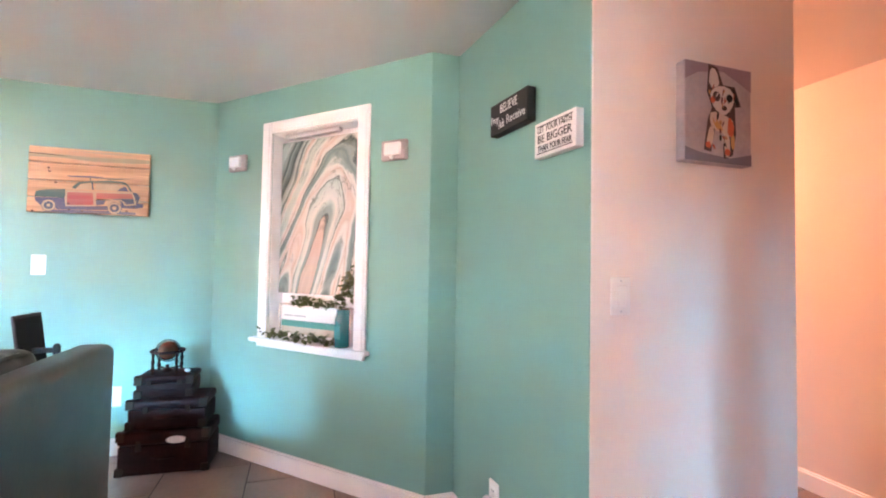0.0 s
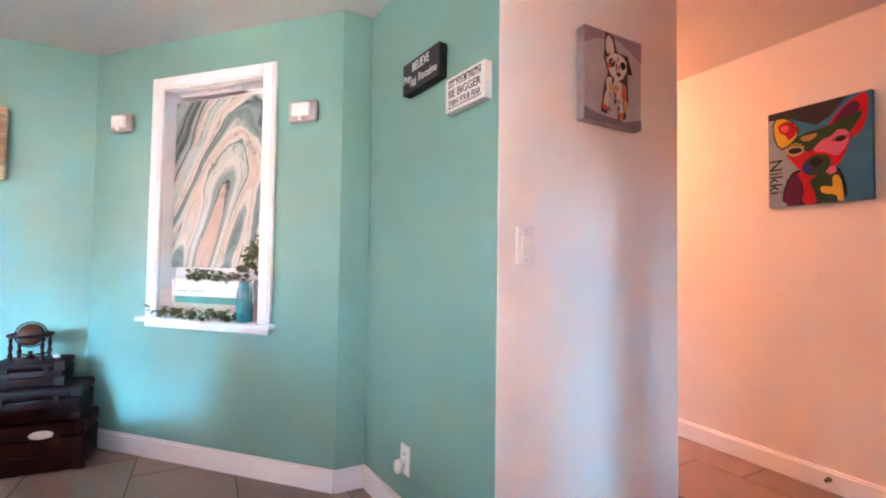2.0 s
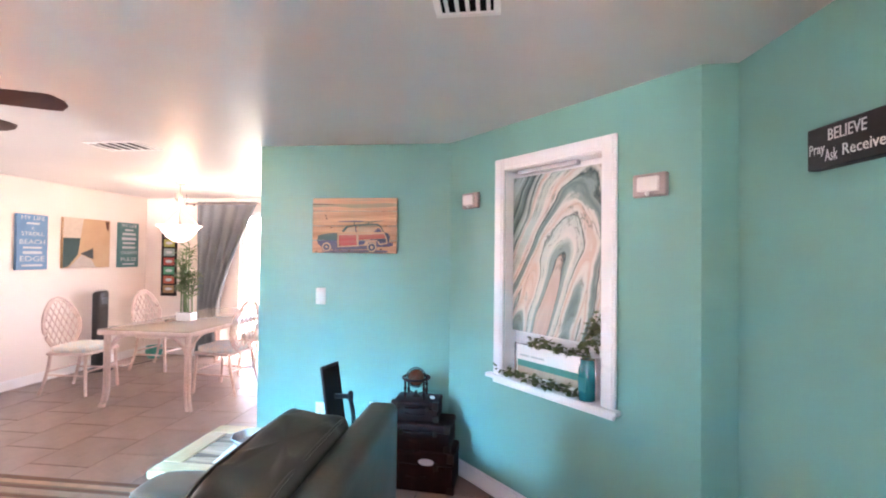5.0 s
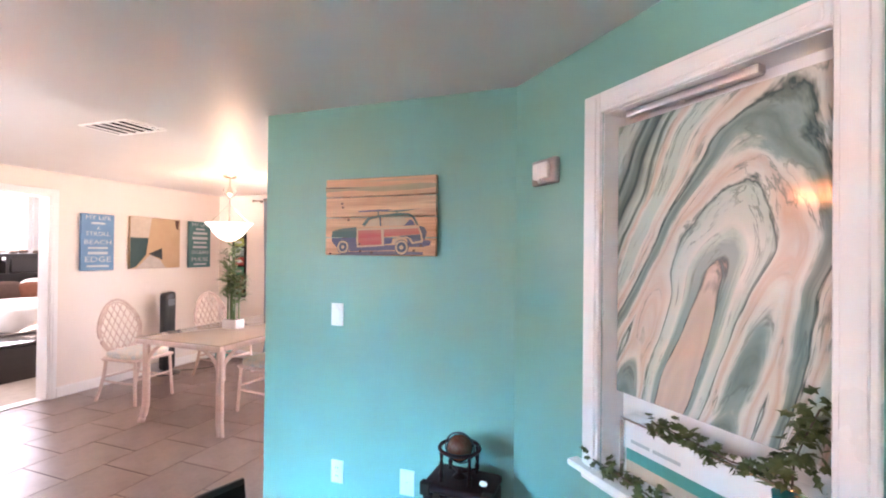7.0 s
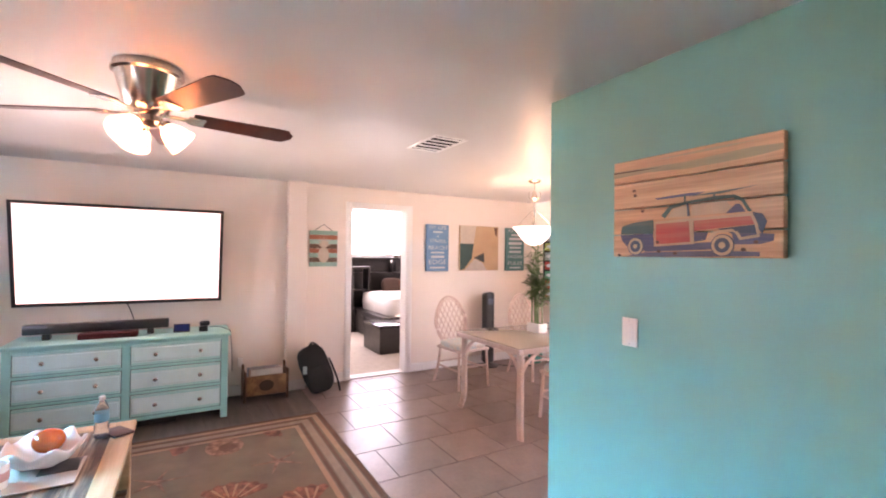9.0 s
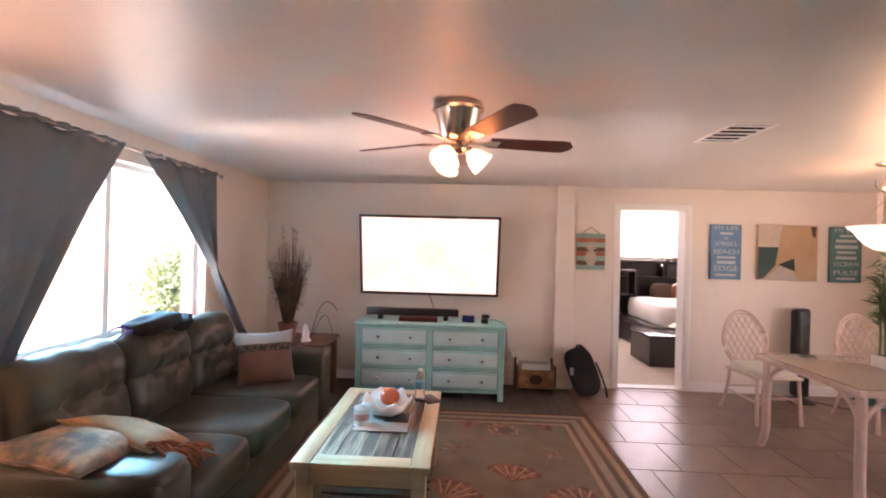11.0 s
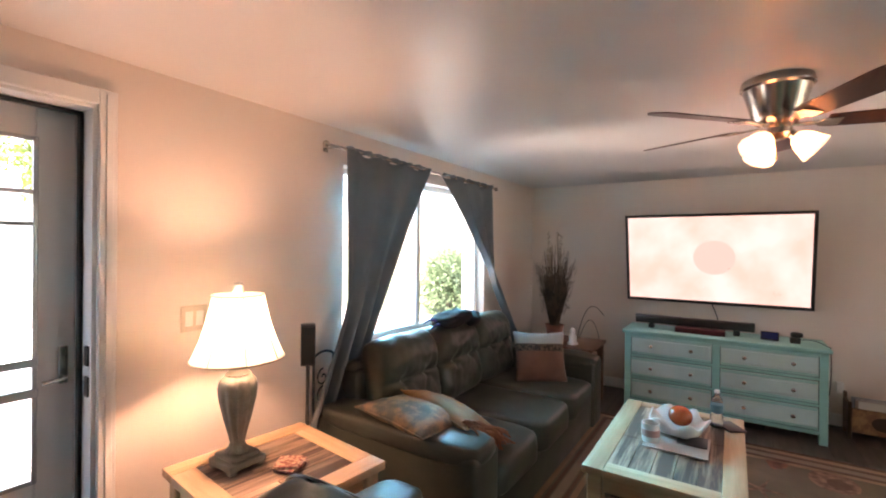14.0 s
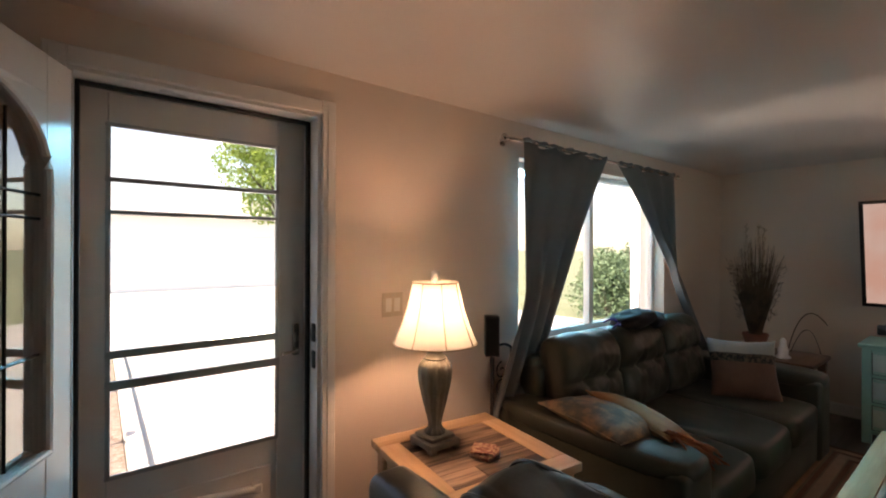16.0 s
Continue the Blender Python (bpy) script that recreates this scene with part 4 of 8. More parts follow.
nc = thing("pop_art_canvas", "bold pop-art canvas in red, pink, yellow and teal shapes", "painting", (2.80, 1.23, 1.63), -90)
q = B()
bx(q, -0.21, 0.21, -0.022, -0.001, -0.25, 0.25, 0.003)
part("canvas", q, tint("deep_blue_ground", 0.022, 0.15, 0.26), nc)
DP = lambda u, v, d: Vector((u, -0.0223 - d, v))
RED, PINK, YEL, GRN, PUR = tint("poster_red", 0.46, 0.012, 0.025), tint("poster_pink", 0.58, 0.12, 0.20), tint("poster_yellow", 0.62, 0.36, 0.04), tint("poster_green", 0.015, 0.05, 0.02), tint("poster_purple", 0.09, 0.008, 0.05)
BLK = tint("poster_outline", 0.012, 0.010, 0.012)
for nm, pts, m, d in (
        ("dark_ground", [(-0.209, 0.249), (0.126, 0.249), (0.056, 0.169), (0.0, 0.14), (-0.109, 0.20), (-0.209, 0.215)], tint("charcoal_ground", 0.028, 0.026, 0.03), 0.0006),
        ("pale_ground", [(-0.209, 0.215), (-0.15, 0.215), (-0.10, 0.02), (-0.06, -0.06), (-0.10, -0.249), (-0.209, -0.249)], tint("grey_blue_ground", 0.24, 0.31, 0.36), 0.0005),
        ("shape_outline", [(-0.192, 0.22), (-0.119, 0.215), (-0.055, 0.118), (-0.135, 0.035), (-0.182, 0.085)], BLK, 0.0008),
        ("shape_ear", [(-0.186, 0.214), (-0.119, 0.207), (-0.062, 0.120), (-0.138, 0.045), (-0.176, 0.091)], YEL, 0.0012),
        ("shape_swirl", [(-0.168, 0.178), (-0.125, 0.196), (-0.085, 0.17), (-0.072, 0.125), (-0.115, 0.085), (-0.128, 0.12), (-0.155, 0.135)], RED, 0.0016),
        ("shape_swirl", [(-0.155, 0.165), (-0.128, 0.175), (-0.112, 0.155), (-0.125, 0.13), (-0.148, 0.145)], tint("poster_coral", 0.72, 0.10, 0.10), 0.0020),
        ("shape_ear", [(0.035, 0.112), (0.091, 0.190), (0.160, 0.240), (0.196, 0.246), (0.195, 0.13), (0.165, 0.055), (0.121, 0.044)], RED, 0.0010),
        ("shape_swirl", [(0.060, 0.125), (0.100, 0.190), (0.155, 0.222), (0.172, 0.180), (0.140, 0.135), (0.100, 0.115)], PUR, 0.0014),
        ("shape_face", [(-0.145, 0.045), (-0.06, 0.11), (0.06, 0.12), (0.14, 0.075), (0.12, 0.0), (0.085, -0.08), (0.0, -0.11), (-0.065, -0.085)], RED, 0.0011),
        ("shape_band", [(-0.142, 0.048), (-0.060, 0.112), (0.055, 0.122), (0.170, 0.165), (0.180, 0.150), (0.130, 0.070), (0.104, 0.037), (0.018, 0.046), (-0.037, 0.003), (-0.070, 0.06)], GRN, 0.0016),
        ("shape_patch", [(-0.070, 0.095), (-0.02, 0.100), (0.012, 0.098), (-0.02, 0.065), (-0.055, 0.07)], tint("poster_ochre", 0.40, 0.20, 0.06), 0.0020),
        ("shape_cheek", [(-0.020, 0.012), (0.020, 0.060), (0.062, 0.070), (0.085, 0.100), (0.130, 0.082), (0.122, 0.012), (0.080, -0.035), (0.045, -0.005)], PINK, 0.0022),
        ("shape_brow", [(0.055, 0.055), (0.090, 0.066), (0.135, 0.060), (0.110, 0.038), (0.075, 0.034)], tint("poster_rose", 0.34, 0.05, 0.09), 0.0024),
        ("shape_eye", disc(0.096, 0.050, 0.020, 0.014, 14), BLK, 0.0028),
        ("shape_brow", [(-0.130, 0.040), (-0.100, 0.060), (-0.060, 0.050), (-0.045, 0.020), (-0.085, 0.000), (-0.115, 0.012)], tint("poster_bone", 0.40, 0.32, 0.16), 0.0020),
        ("shape_eye", [(-0.122, 0.038), (-0.095, 0.048), (-0.062, 0.040), (-0.055, 0.022), (-0.085, 0.012), (-0.110, 0.018)], BLK, 0.0026),
        ("shape_muzzle", [(-0.06, -0.04), (-0.01, -0.005), (0.045, -0.015), (0.060, -0.055), (0.04, -0.10), (-0.02, -0.112), (-0.055, -0.09)], GRN, 0.0024),
        ("shape_muzzle", [(-0.06, -0.045), (-0.03, -0.03), (-0.01, -0.06), (-0.03, -0.105), (-0.058, -0.085)], tint("poster_navy", 0.03, 0.03, 0.16), 0.0028),
        ("shape_nose", disc(0.0, -0.045, 0.028, 0.022, 14), BLK, 0.0032),
        ("shape_outline", [(-0.088, -0.058), (0.08, -0.07), (0.112, -0.145), (0.120, -0.249), (-0.150, -0.249), (-0.140, -0.14)], BLK, 0.0007),
        ("shape_chest", [(-0.09, -0.066), (0.02, -0.11), (0.0, -0.17), (0.01, -0.249), (-0.065, -0.249), (-0.05, -0.16)], RED, 0.0013),
        ("shape_flank", [(-0.086, -0.07), (-0.06, -0.13), (-0.062, -0.249), (-0.143, -0.249), (-0.132, -0.14)], PUR, 0.0012),
        ("shape_flank", [(-0.035, -0.13), (0.03, -0.10), (0.076, -0.076), (0.103, -0.145), (0.104, -0.249), (0.0, -0.249), (-0.01, -0.18)], GRN, 0.0015),
        ("shape_scroll", [(0.060, -0.120), (0.092, -0.120), (0.110, -0.249), (0.083, -0.249), (0.078, -0.212), (0.025, -0.205), (0.010, -0.175), (0.030, -0.165), (0.066, -0.178)], YEL, 0.0020),
        ("shape_petal", [(0.030, -0.092), (0.065, -0.070), (0.085, -0.100), (0.055, -0.118)], PINK, 0.0022)):
    part(nm, poly(B(), rounded(pts) if "ground" not in nm else pts, DP, d), m, nc)
for k in range(9):
    part("dot", poly(B(), disc(0.098 + 0.0012 * k, -0.125 - 0.013 * k, 0.004, 0.004, 8), DP, 0.0028), BLK, nc)
for k in range(5):
    part("dot", poly(B(), disc(-0.118 + 0.011 * k, 0.186 - 0.016 * k, 0.0045, 0.0045, 8), DP, 0.0028), BLK, nc)
for k in range(7):
    part("dot", poly(B(), disc(-0.125 + 0.012 * k, 0.062 - 0.0025 * (k - 3) ** 2 + 0.004, 0.0042, 0.0042, 8), DP, 0.0030), YEL, nc)
lettering("Nikki", 0.085, pose(-0.178, -0.0235, -0.09, 90, 0, 0) @ pose(0, 0, 0, 0, 0, -90), INK, nc, label="black script lettering")
q = B()
lathe(q, [(0.028, 0), (0.028, 0.004), (0.020, 0.006)], 20)
turn(q, pose(0, 0, 0, 0, -90, 0))
solo("door_stop_disc", q, WHITE, "small round wall bumper on the hallway wall", "wall bumper", (2.799, 1.25, 1.02))
q = B()
lathe(q, [(0.012, 0), (0.010, 0.01), (0.006, 0.02), (0.009, 0.03)], 12)
turn(q, pose(0, 0, 0, 0, -90, 0))
solo("door_stop", q, BRASS, "small brass door stop on the baseboard", "door stop", (2.784, 1.20, 0.06))


# ---- luggage and globe in the corner ----
CAP = mat("tarnished_corner_metal", (0.040, 0.018, 0.011), (0.020, 0.009, 0.006), 0.6, metal=0.2, bump=0.2, spec=0.2)


def trunk(label, at, sx, sy, sz, rz):
    t = thing("trunk", label, "trunk", at, rz, "stacked trunks")
    q = B()
    bx(q, -sx / 2, sx / 2, -sy / 2, sy / 2, 0, sz * 0.68, 0.012, 2)
    part("base", q, TRUNK, t)
    q = B()
    bx(q, -sx / 2 - 0.004, sx / 2 + 0.004, -sy / 2 - 0.004, sy / 2 + 0.004, sz * 0.69, sz, 0.018, 3)
    part("lid", q, TRUNK, t)
    for x in (-1, 1):
        for z0, z1 in ((0.0, 0.045), (sz - 0.05, sz + 0.003)):
            q = B()
            bx(q, x * sx / 2 - 0.035, x * sx / 2 + 0.035, -sy / 2 - 0.007, -sy / 2 + 0.03, z0 + 0.001, z1, 0.004)
            for v in q.verts:
                v.co.x = max(-sx / 2 - 0.007, min(sx / 2 + 0.007, v.co.x))
            part("corner_cap", q, CAP, t)
        q = B()
        bx(q, x * sx * 0.27 - 0.014, x * sx * 0.27 + 0.014, -sy / 2 - 0.008, -sy / 2 + 0.002, sz * 0.58, sz * 0.80, 0.002)
        part("latch", q, CAP, t)
    q = B()
    tube(q, arc((-0.06, -sy / 2 - 0.004, sz * 0.40), (0, -sy / 2 - 0.045, sz * 0.42), (0.06, -sy / 2 - 0.004, sz * 0.40), 8), 0.006, 8)
    part("handle", q, TRUNK, t)
    return t


trunk("large dark brown leather trunk on the floor", (-0.605, 3.19, 0.0), 0.46, 0.26, 0.240, -4)
trunk("middle dark brown leather trunk in a stack", (-0.600, 3.20, 0.244), 0.40, 0.24, 0.165, -4)
trunk("small dark brown leather trunk atop the stack", (-0.630, 3.21, 0.413), 0.29, 0.20, 0.125, -2)
q = B()
lathe(q, [(0.050, 0), (0.050, 0.003)], 24)
for v in q.verts:
    v.co.x, v.co.y, v.co.z = v.co.x, -v.co.z, v.co.y * 0.42
tg = solo("luggage_tag", q, PAPER, "oval white travel sticker on the trunk", "sticker", (-0.55, 3.0535, 0.19), -4)
gl = thing("desk_globe", "antique brown desk globe on a turned wooden stand", "globe", (-0.645, 3.21, 0.540))
q = B()
puff(q, pose(0, 0, 0.125), 0.112, 0.112, 0.112, 1.0, 28, 16)
part("sphere", q, GLOBE, gl, smooth="all")
q = B()
tube(q, [(0.064 * math.sin(a), 0, 0.125 - 0.064 * math.cos(a)) for a in [k * 6.2832 / 24 for k in range(25)]], 0.004, 6)
part("meridian_ring", q, DARKMETAL, gl)
q = B()
tube(q, [(0.086 * math.cos(a), 0.086 * math.sin(a), 0.125) for a in [k * 6.2832 / 24 for k in range(25)]], 0.008, 6)
part("horizon_ring", q, TRUNK, gl)
for k in range(4):
    a = radians(45 + 90 * k)
    q = B()
    lathe(q, [(0.010, 0.001), (0.007, 0.012), (0.011, 0.03), (0.006, 0.05), (0.010, 0.07), (0.006, 0.09), (0.009, 0.117)], 10, (0.086 * math.cos(a), 0.086 * math.sin(a), 0))
    part("leg", q, TRUNK, gl)
q = B()
lathe(q, [(0.03, 0.004), (0.02, 0.012), (0.008, 0.02), (0.010, 0.04)], 14)
part("foot", q, TRUNK, gl)
for k in range(2):
    q = B()
    tube(q, [(0.0, 0.0, 0.018), (math.cos(0.785 + 1.571 * k) * 0.086, math.sin(0.785 + 1.571 * k) * 0.086, 0.018)], 0.005, 6)
    part("stretcher", q, TRUNK, gl)
sh = thing("seashell", "small white seashell lying on the trunk", "shell", (-0.53, 3.17, 0.540))
q = B()
puff(q, pose(0, 0, 0.012, 0, 20, 30), 0.035, 0.022, 0.022, 0.9, 14, 8, crease=0.15)
part("shell_body", q, CERAMIC, sh, smooth="all")


# ceiling vents
# black sheet flush with the solid ceiling, paints the shade between the slats
DUCTSHADE = mat("duct_shade_sheet", (0.006, 0.005, 0.005), rough=1.0, bump=0.0, spec=0.0)


def vent(label, cx, cy, lx, ly, rz=0):
    """A frame with slats along its own y, over a flat black sheet for the duct's shade."""
    t = thing("ceiling_vent", label, "vent", (cx, cy, CZ), rz, "ceiling vents")
    e = 0.022
    for x0, x1, y0, y1 in ((-lx / 2, lx / 2, -ly / 2, -ly / 2 + e), (-lx / 2, lx / 2, ly / 2 - e, ly / 2), (-lx / 2, -lx / 2 + e, -ly / 2 + e, ly / 2 - e), (lx / 2 - e, lx / 2, -ly / 2 + e, ly / 2 - e)):
        q = B()
        bx(q, x0, x1, y0, y1, -0.008, -0.0005, 0.003)
        part("frame", q, TRIM, t)
    q = B()
    bx(q, -lx / 2 + e, lx / 2 - e, -ly / 2 + e, ly / 2 - e, -0.0015, -0.0006)
    part("duct", q, DUCTSHADE, t, "flat black sheet for the shade inside the duct")
    k = 5
    for i in range(k):
        c = -lx / 2 + e + (i + 0.5) * (lx - 2 * e) / k
        w2 = 0.19 * (lx - 2 * e) / k
        q = B()
        bx(q, c - w2, c + w2, -ly / 2 + e - 0.001, ly / 2 - e + 0.001, -0.0045, -0.0020, 0.0008)
        part("slat", q, TRIM, t)


vent("white louvred ceiling air vent above the dining side", -2.90, 3.32, 0.43, 0.26)
vent("white louvred ceiling air vent near the niche", -0.235, 1.66, 0.21, 0.24)


# ---- living room ----
# picture window
wd = tagged(new("window_1"), "white framed sliding picture window behind the sofa", "window", kind="structure")
for nm, a in (("window_frame", (-3.95, -3.91, 0.86, 2.04)), ("window_frame", (-2.09, -2.05, 0.86, 2.04)), ("window_frame", (-3.91, -2.09, 2.00, 2.04)), ("window_frame", (-3.91, -2.09, 0.86, 0.90)), ("mullion", (-3.00, -2.95, 0.90, 2.00))):
    q = B()
    bx(q, a[0], a[1], -0.70, -0.64, a[2], a[3], 0.004)
    part(nm, q, TRIM, wd)
for x0, x1 in ((-3.91, -3.00), (-2.95, -2.09)):
    q = B()
    bx(q, x0, x1, -0.675, -0.671, 0.90, 2.00)
    pn = part("pane", q, PANE, wd, smooth=None)
    pn.visible_shadow = False
q = B()
bx(q, -3.97, -2.03, -0.64, -0.545, 0.845, 0.862, 0.005)
part("window_sill", q, TRIM, wd)


# curtains: hung folds that sweep aside to a tie
def curtain(label, m, top, low, z_top, z_low, folds, side, material=CURTAIN, tie=0.45, group="curtains", pinch=0.34):
    """top and low: the cloth's span along the rod at its head and at its hem. tie: how far down it is gathered."""
    t = thing("curtain", label, "curtain", (0, 0, 0), 0, group)
    q = B()
    nu, nv = 90, 40
    grid = []
    for j in range(nv + 1):
        s = j / nv
        a = top[0] + (low[0] - top[0]) * max(0.0, (s - 0.48) / 0.52) ** 1.15
        b = top[1] + (low[1] - top[1]) * (1 - (1 - s) ** 1.35)
        row = []
        for i in range(nu + 1):
            u = i / nu
            x = a + (b - a) * u
            amp = 0.016 + 0.030 * s
            y = amp * math.sin(u * folds * 6.2832 + 0.8 * math.sin(3 * s + u * 4)) + 0.012 * noise.noise(Vector((u * 7, s * 3, side)))
            z = z_top + (z_low - z_top) * s + 0.012 * math.sin(u * folds * 6.2832) * (1 - s) ** 6
            row.append(q.verts.new(m @ Vector((x, y, z))))
        grid.append(row)
    for r0, r1 in zip(grid, grid[1:]):
        for i in range(nu):
            q.faces.new((r0[i], r0[i + 1], r1[i + 1], r1[i]))
    ob = part("cloth", q, material, t, smooth="all")
    so = ob.modifiers.new("thickness", "SOLIDIFY")
    so.thickness = 0.003
    q = B()
    tube(q, [m @ Vector((top[0] + (top[1] - top[0]) * k / 30, 0.012 * math.sin(k * 1.3), z_top + 0.012 + 0.006 * math.sin(k * 2.1))) for k in range(31)], 0.014, 8)
    part("header", q, material, t)
    return t


def rod(label, p0, p1, brackets, wall_dir):
    t = thing("curtain_rod", label, "curtain rod", (0, 0, 0))
    q = B()
    tube(q, [p0, p1], 0.009, 10)
    part("pole", q, METAL, t)
    for p in (p0, p1):
        q = B()
        puff(q, Matrix.Translation(p), 0.042, 0.042, 0.042, 1.0, 14, 8)
        part("finial", q, METAL, t, smooth="all")
    for f in brackets:
        c = Vector(p0).lerp(Vector(p1), f)
        q = B()
        tube(q, [c, c + Vector(wall_dir)], 0.006, 8)
        bx(q, *[v for k in range(3) for v in sorted((c[k] + wall_dir[k] * 0.97 - (0.02 if not wall_dir[k] else 0.003), c[k] + wall_dir[k] * 0.97 + (0.02 if not wall_dir[k] else 0.0)))])
        part("bracket", q, METAL, t)


IDM = Matrix.Translation((0, -0.445, 0))
rod("brushed nickel curtain rod with ball ends", (-1.812, -0.445, 2.112), (-3.975, -0.445, 2.100), (0.04, 0.5, 0.97), (0, -0.103, 0))
curtain("blue-grey curtain swept aside beside the sofa", IDM, (-1.975, -2.84), (-1.55, -1.93), 2.105, 0.22, 3.4, 1.0)
curtain("blue-grey curtain swept towards the room corner", IDM, (-3.90, -3.03), (-4.72, -4.56), 2.10, 0.35, 3.0, 5.0)


# sofa pieces
def sofa(name, label, at, rz, width, depth, arm, seat_n, cush_h, back_h, arm_h, inset=0.02, group="", soft=1.0, boxed=False):
    """Faces +y in its own axes, its back along y = 0."""
    t = thing(name, label, "sofa", at, rz, group)
    q = B()
    bx(q, arm, width - arm, 0.14, depth - 0.02, 0.07, 0.30, 0.02, 2)
    part("base_frame", q, LEATHER, t)
    q = B()
    if boxed:
        bx(q, inset, width - inset, 0.0, 0.115, 0.06, back_h - 0.025, 0.032, 4)
        part("back_frame", q, LEATHER, t)
    else:
        bx(q, inset, width - inset, 0.0, 0.17, 0.06, back_h - 0.10, 0.035, 3)
        part("back_frame", q, LEATHER, t)
        q = B()
        puff(q, Matrix.Translation((width / 2, 0.085, back_h - 0.10)), width - 2 * inset + 0.01, 0.15, 0.12, 0.5, 40, 10)
        part("back_roll", q, LEATHER, t, smooth="all")
    for k, x0 in enumerate((0.0, width - arm)):
        q = B()
        bx(q, x0, x0 + arm, 0.03, depth, 0.06, arm_h - 0.04, 0.03, 3)
        puff(q, Matrix.Translation((x0 + arm / 2, depth / 2 + 0.01, arm_h - 0.05)), arm + 0.03, depth, 0.11, 0.42, 28, 12)
        part("armrest", q, LEATHER, t, smooth="all")
    w1 = (width - 2 * arm) / seat_n
    for k in range(seat_n):
        cx = arm + w1 * (k + 0.5)
        q = B()
        puff(q, Matrix.Translation((cx, 0.17 + (depth - 0.17) / 2, 0.37)), w1 - 0.006, depth - 0.16, 0.20, 0.30, 40, 14, sag=0.012, crease=0.012, seed=k * 3.1)
        part("seat_cushion", q, LEATHER, t, smooth="all")
        if boxed:
            # a box cushion with piped edges, creased along its top
            lean = pose(cx, 0.245, 0.43 + cush_h / 2, 9, 0, 0)
            q = B()
            puff(q, lean, w1 - 0.004, 0.225, cush_h, 0.34, 64, 36, crease=0.018, seed=k * 4.7)
            inv = lean.inverted()
            for v in q.verts:
                c = inv @ v.co
                if c.z > 0:
                    c.z += 0.020 * noise.noise(Vector((c.x * 16 + k * 5, c.y * 4, 0.0))) * min(1.0, c.z * 5)
                    v.co = lean @ c
            bc = part("back_cushion", q, LEATHER, t, smooth="all")
            for yy in (-0.082, 0.082):
                loop = []
                for i in range(49):
                    a = 2 * math.pi * i / 48
                    ca, sa = math.cos(a), math.sin(a)
                    loop.append(lean @ Vector((math.copysign(abs(ca) ** 0.34, ca) * (w1 / 2 - 0.001) * 0.985, yy, math.copysign(abs(sa) ** 0.34, sa) * cush_h / 2 * 0.985)))
                q = B()
                tube(q, loop, 0.0055, 6)
                part("piping", q, LEATHER, bc)
            continue
        q = B()
        fwd = pose(cx, 0.225, 0.43 + cush_h / 2, 13, 0, 0)
        half_w, half_h, deep = w1 / 2 + 0.004, cush_h / 2, 0.105 + 0.02 * soft
        nu, nv = 46, 46
        for side in (1, -1):
            grid = []
            for j in range(nv + 1):
                rowv = []
                for i in range(nu + 1):
                    gx, gz = math.sin(math.pi / 2 * (2 * i / nu - 1)) * 0.4 + 0.6 * (2 * i / nu - 1), math.sin(math.pi / 2 * (2 * j / nv - 1)) * 0.4 + 0.6 * (2 * j / nv - 1)
                    round_x, round_z = 1 - 0.05 * gz ** 4, 1 - 0.07 * gx ** 4
                    c = Vector((gx * half_w * round_x, 0, gz * half_h * round_z))
                    h = (max(0.0, 1 - abs(gx) ** 5) * max(0.0, 1 - abs(gz) ** 5)) ** 0.42
                    y = deep * h
                    if side > 0:
                        # slumped top, a stitched fold across the middle, tucks running to the buttons
                        y += 0.028 * soft * math.exp(-((c.z - 0.12) / 0.10) ** 2) * h
                        y -= 0.022 * math.exp(-(c.z / 0.016) ** 2) * h
                        for bxk in (-w1 * 0.2, w1 * 0.2):
                            dx, dz = c.x - bxk, c.z
                            far = math.hypot(dx, dz)
                            y -= 0.034 * math.exp(-(far / 0.035) ** 2)
                            y -= 0.013 * max(0.0, math.sin(math.atan2(dz, dx) * 6 + k * 1.7 + bxk * 9)) * math.exp(-far / 0.09) * min(1, far / 0.02)
                        y += h * soft * (0.010 * noise.noise(Vector((c.x * 6 + k * 3, 1.0, c.z * 14))) + 0.005 * noise.noise(Vector((c.x * 22 + k * 3, 5.0, c.z * 22))))
                    c.y = side * y
                    c.z += soft * 0.018 * noise.noise(Vector((c.x * 6 + k * 7, 2.0, 0.0))) * max(0.0, gz)
                    rowv.append(q.verts.new(fwd @ c))
                grid.append(rowv)
            for r0, r1 in zip(grid, grid[1:]):
                for i in range(nu):
                    q.faces.new((r0[i], r0[i + 1], r1[i + 1], r1[i]) if side < 0 else (r1[i], r1[i + 1], r0[i + 1], r0[i]))
        bmesh.ops.remove_doubles(q, verts=q.verts, dist=0.0004)
        bc = part("back_cushion", q, LEATHER, t, smooth="all")
        for bxk in (-w1 * 0.2, w1 * 0.2):
            q = B()
            puff(q, fwd @ Matrix.Translation((bxk, 0.105 + 0.02 * soft - 0.05, 0)), 0.024, 0.012, 0.024, 1.0, 10, 6)
            part("button", q, LEATHER, bc, smooth="all")
    for x in (0.07, width - 0.07):
        for y in (0.08, depth - 0.08):
            q = B()
            lathe(q, [(0.022, 0.0), (0.030, 0.07)], 10, (x, y, 0))
            part("foot", q, DARKWOOD, t)
    return t


# the long sofa backs onto the window wall; the loveseat faces the television
sofa("sofa", "grey-green leather three-seat sofa with buttoned back cushions", (-3.98, -0.47, 0), 0, 2.22, 1.05, 0.24, 3, 0.54, 0.90, 0.63, 0.19)
sofa("loveseat", "grey-green leather loveseat with its back to the entry", (-0.485, 0.36, 0), 90, 1.60, 0.95, 0.20, 2, 0.545, 0.955, 0.62, soft=0.15, boxed=True)


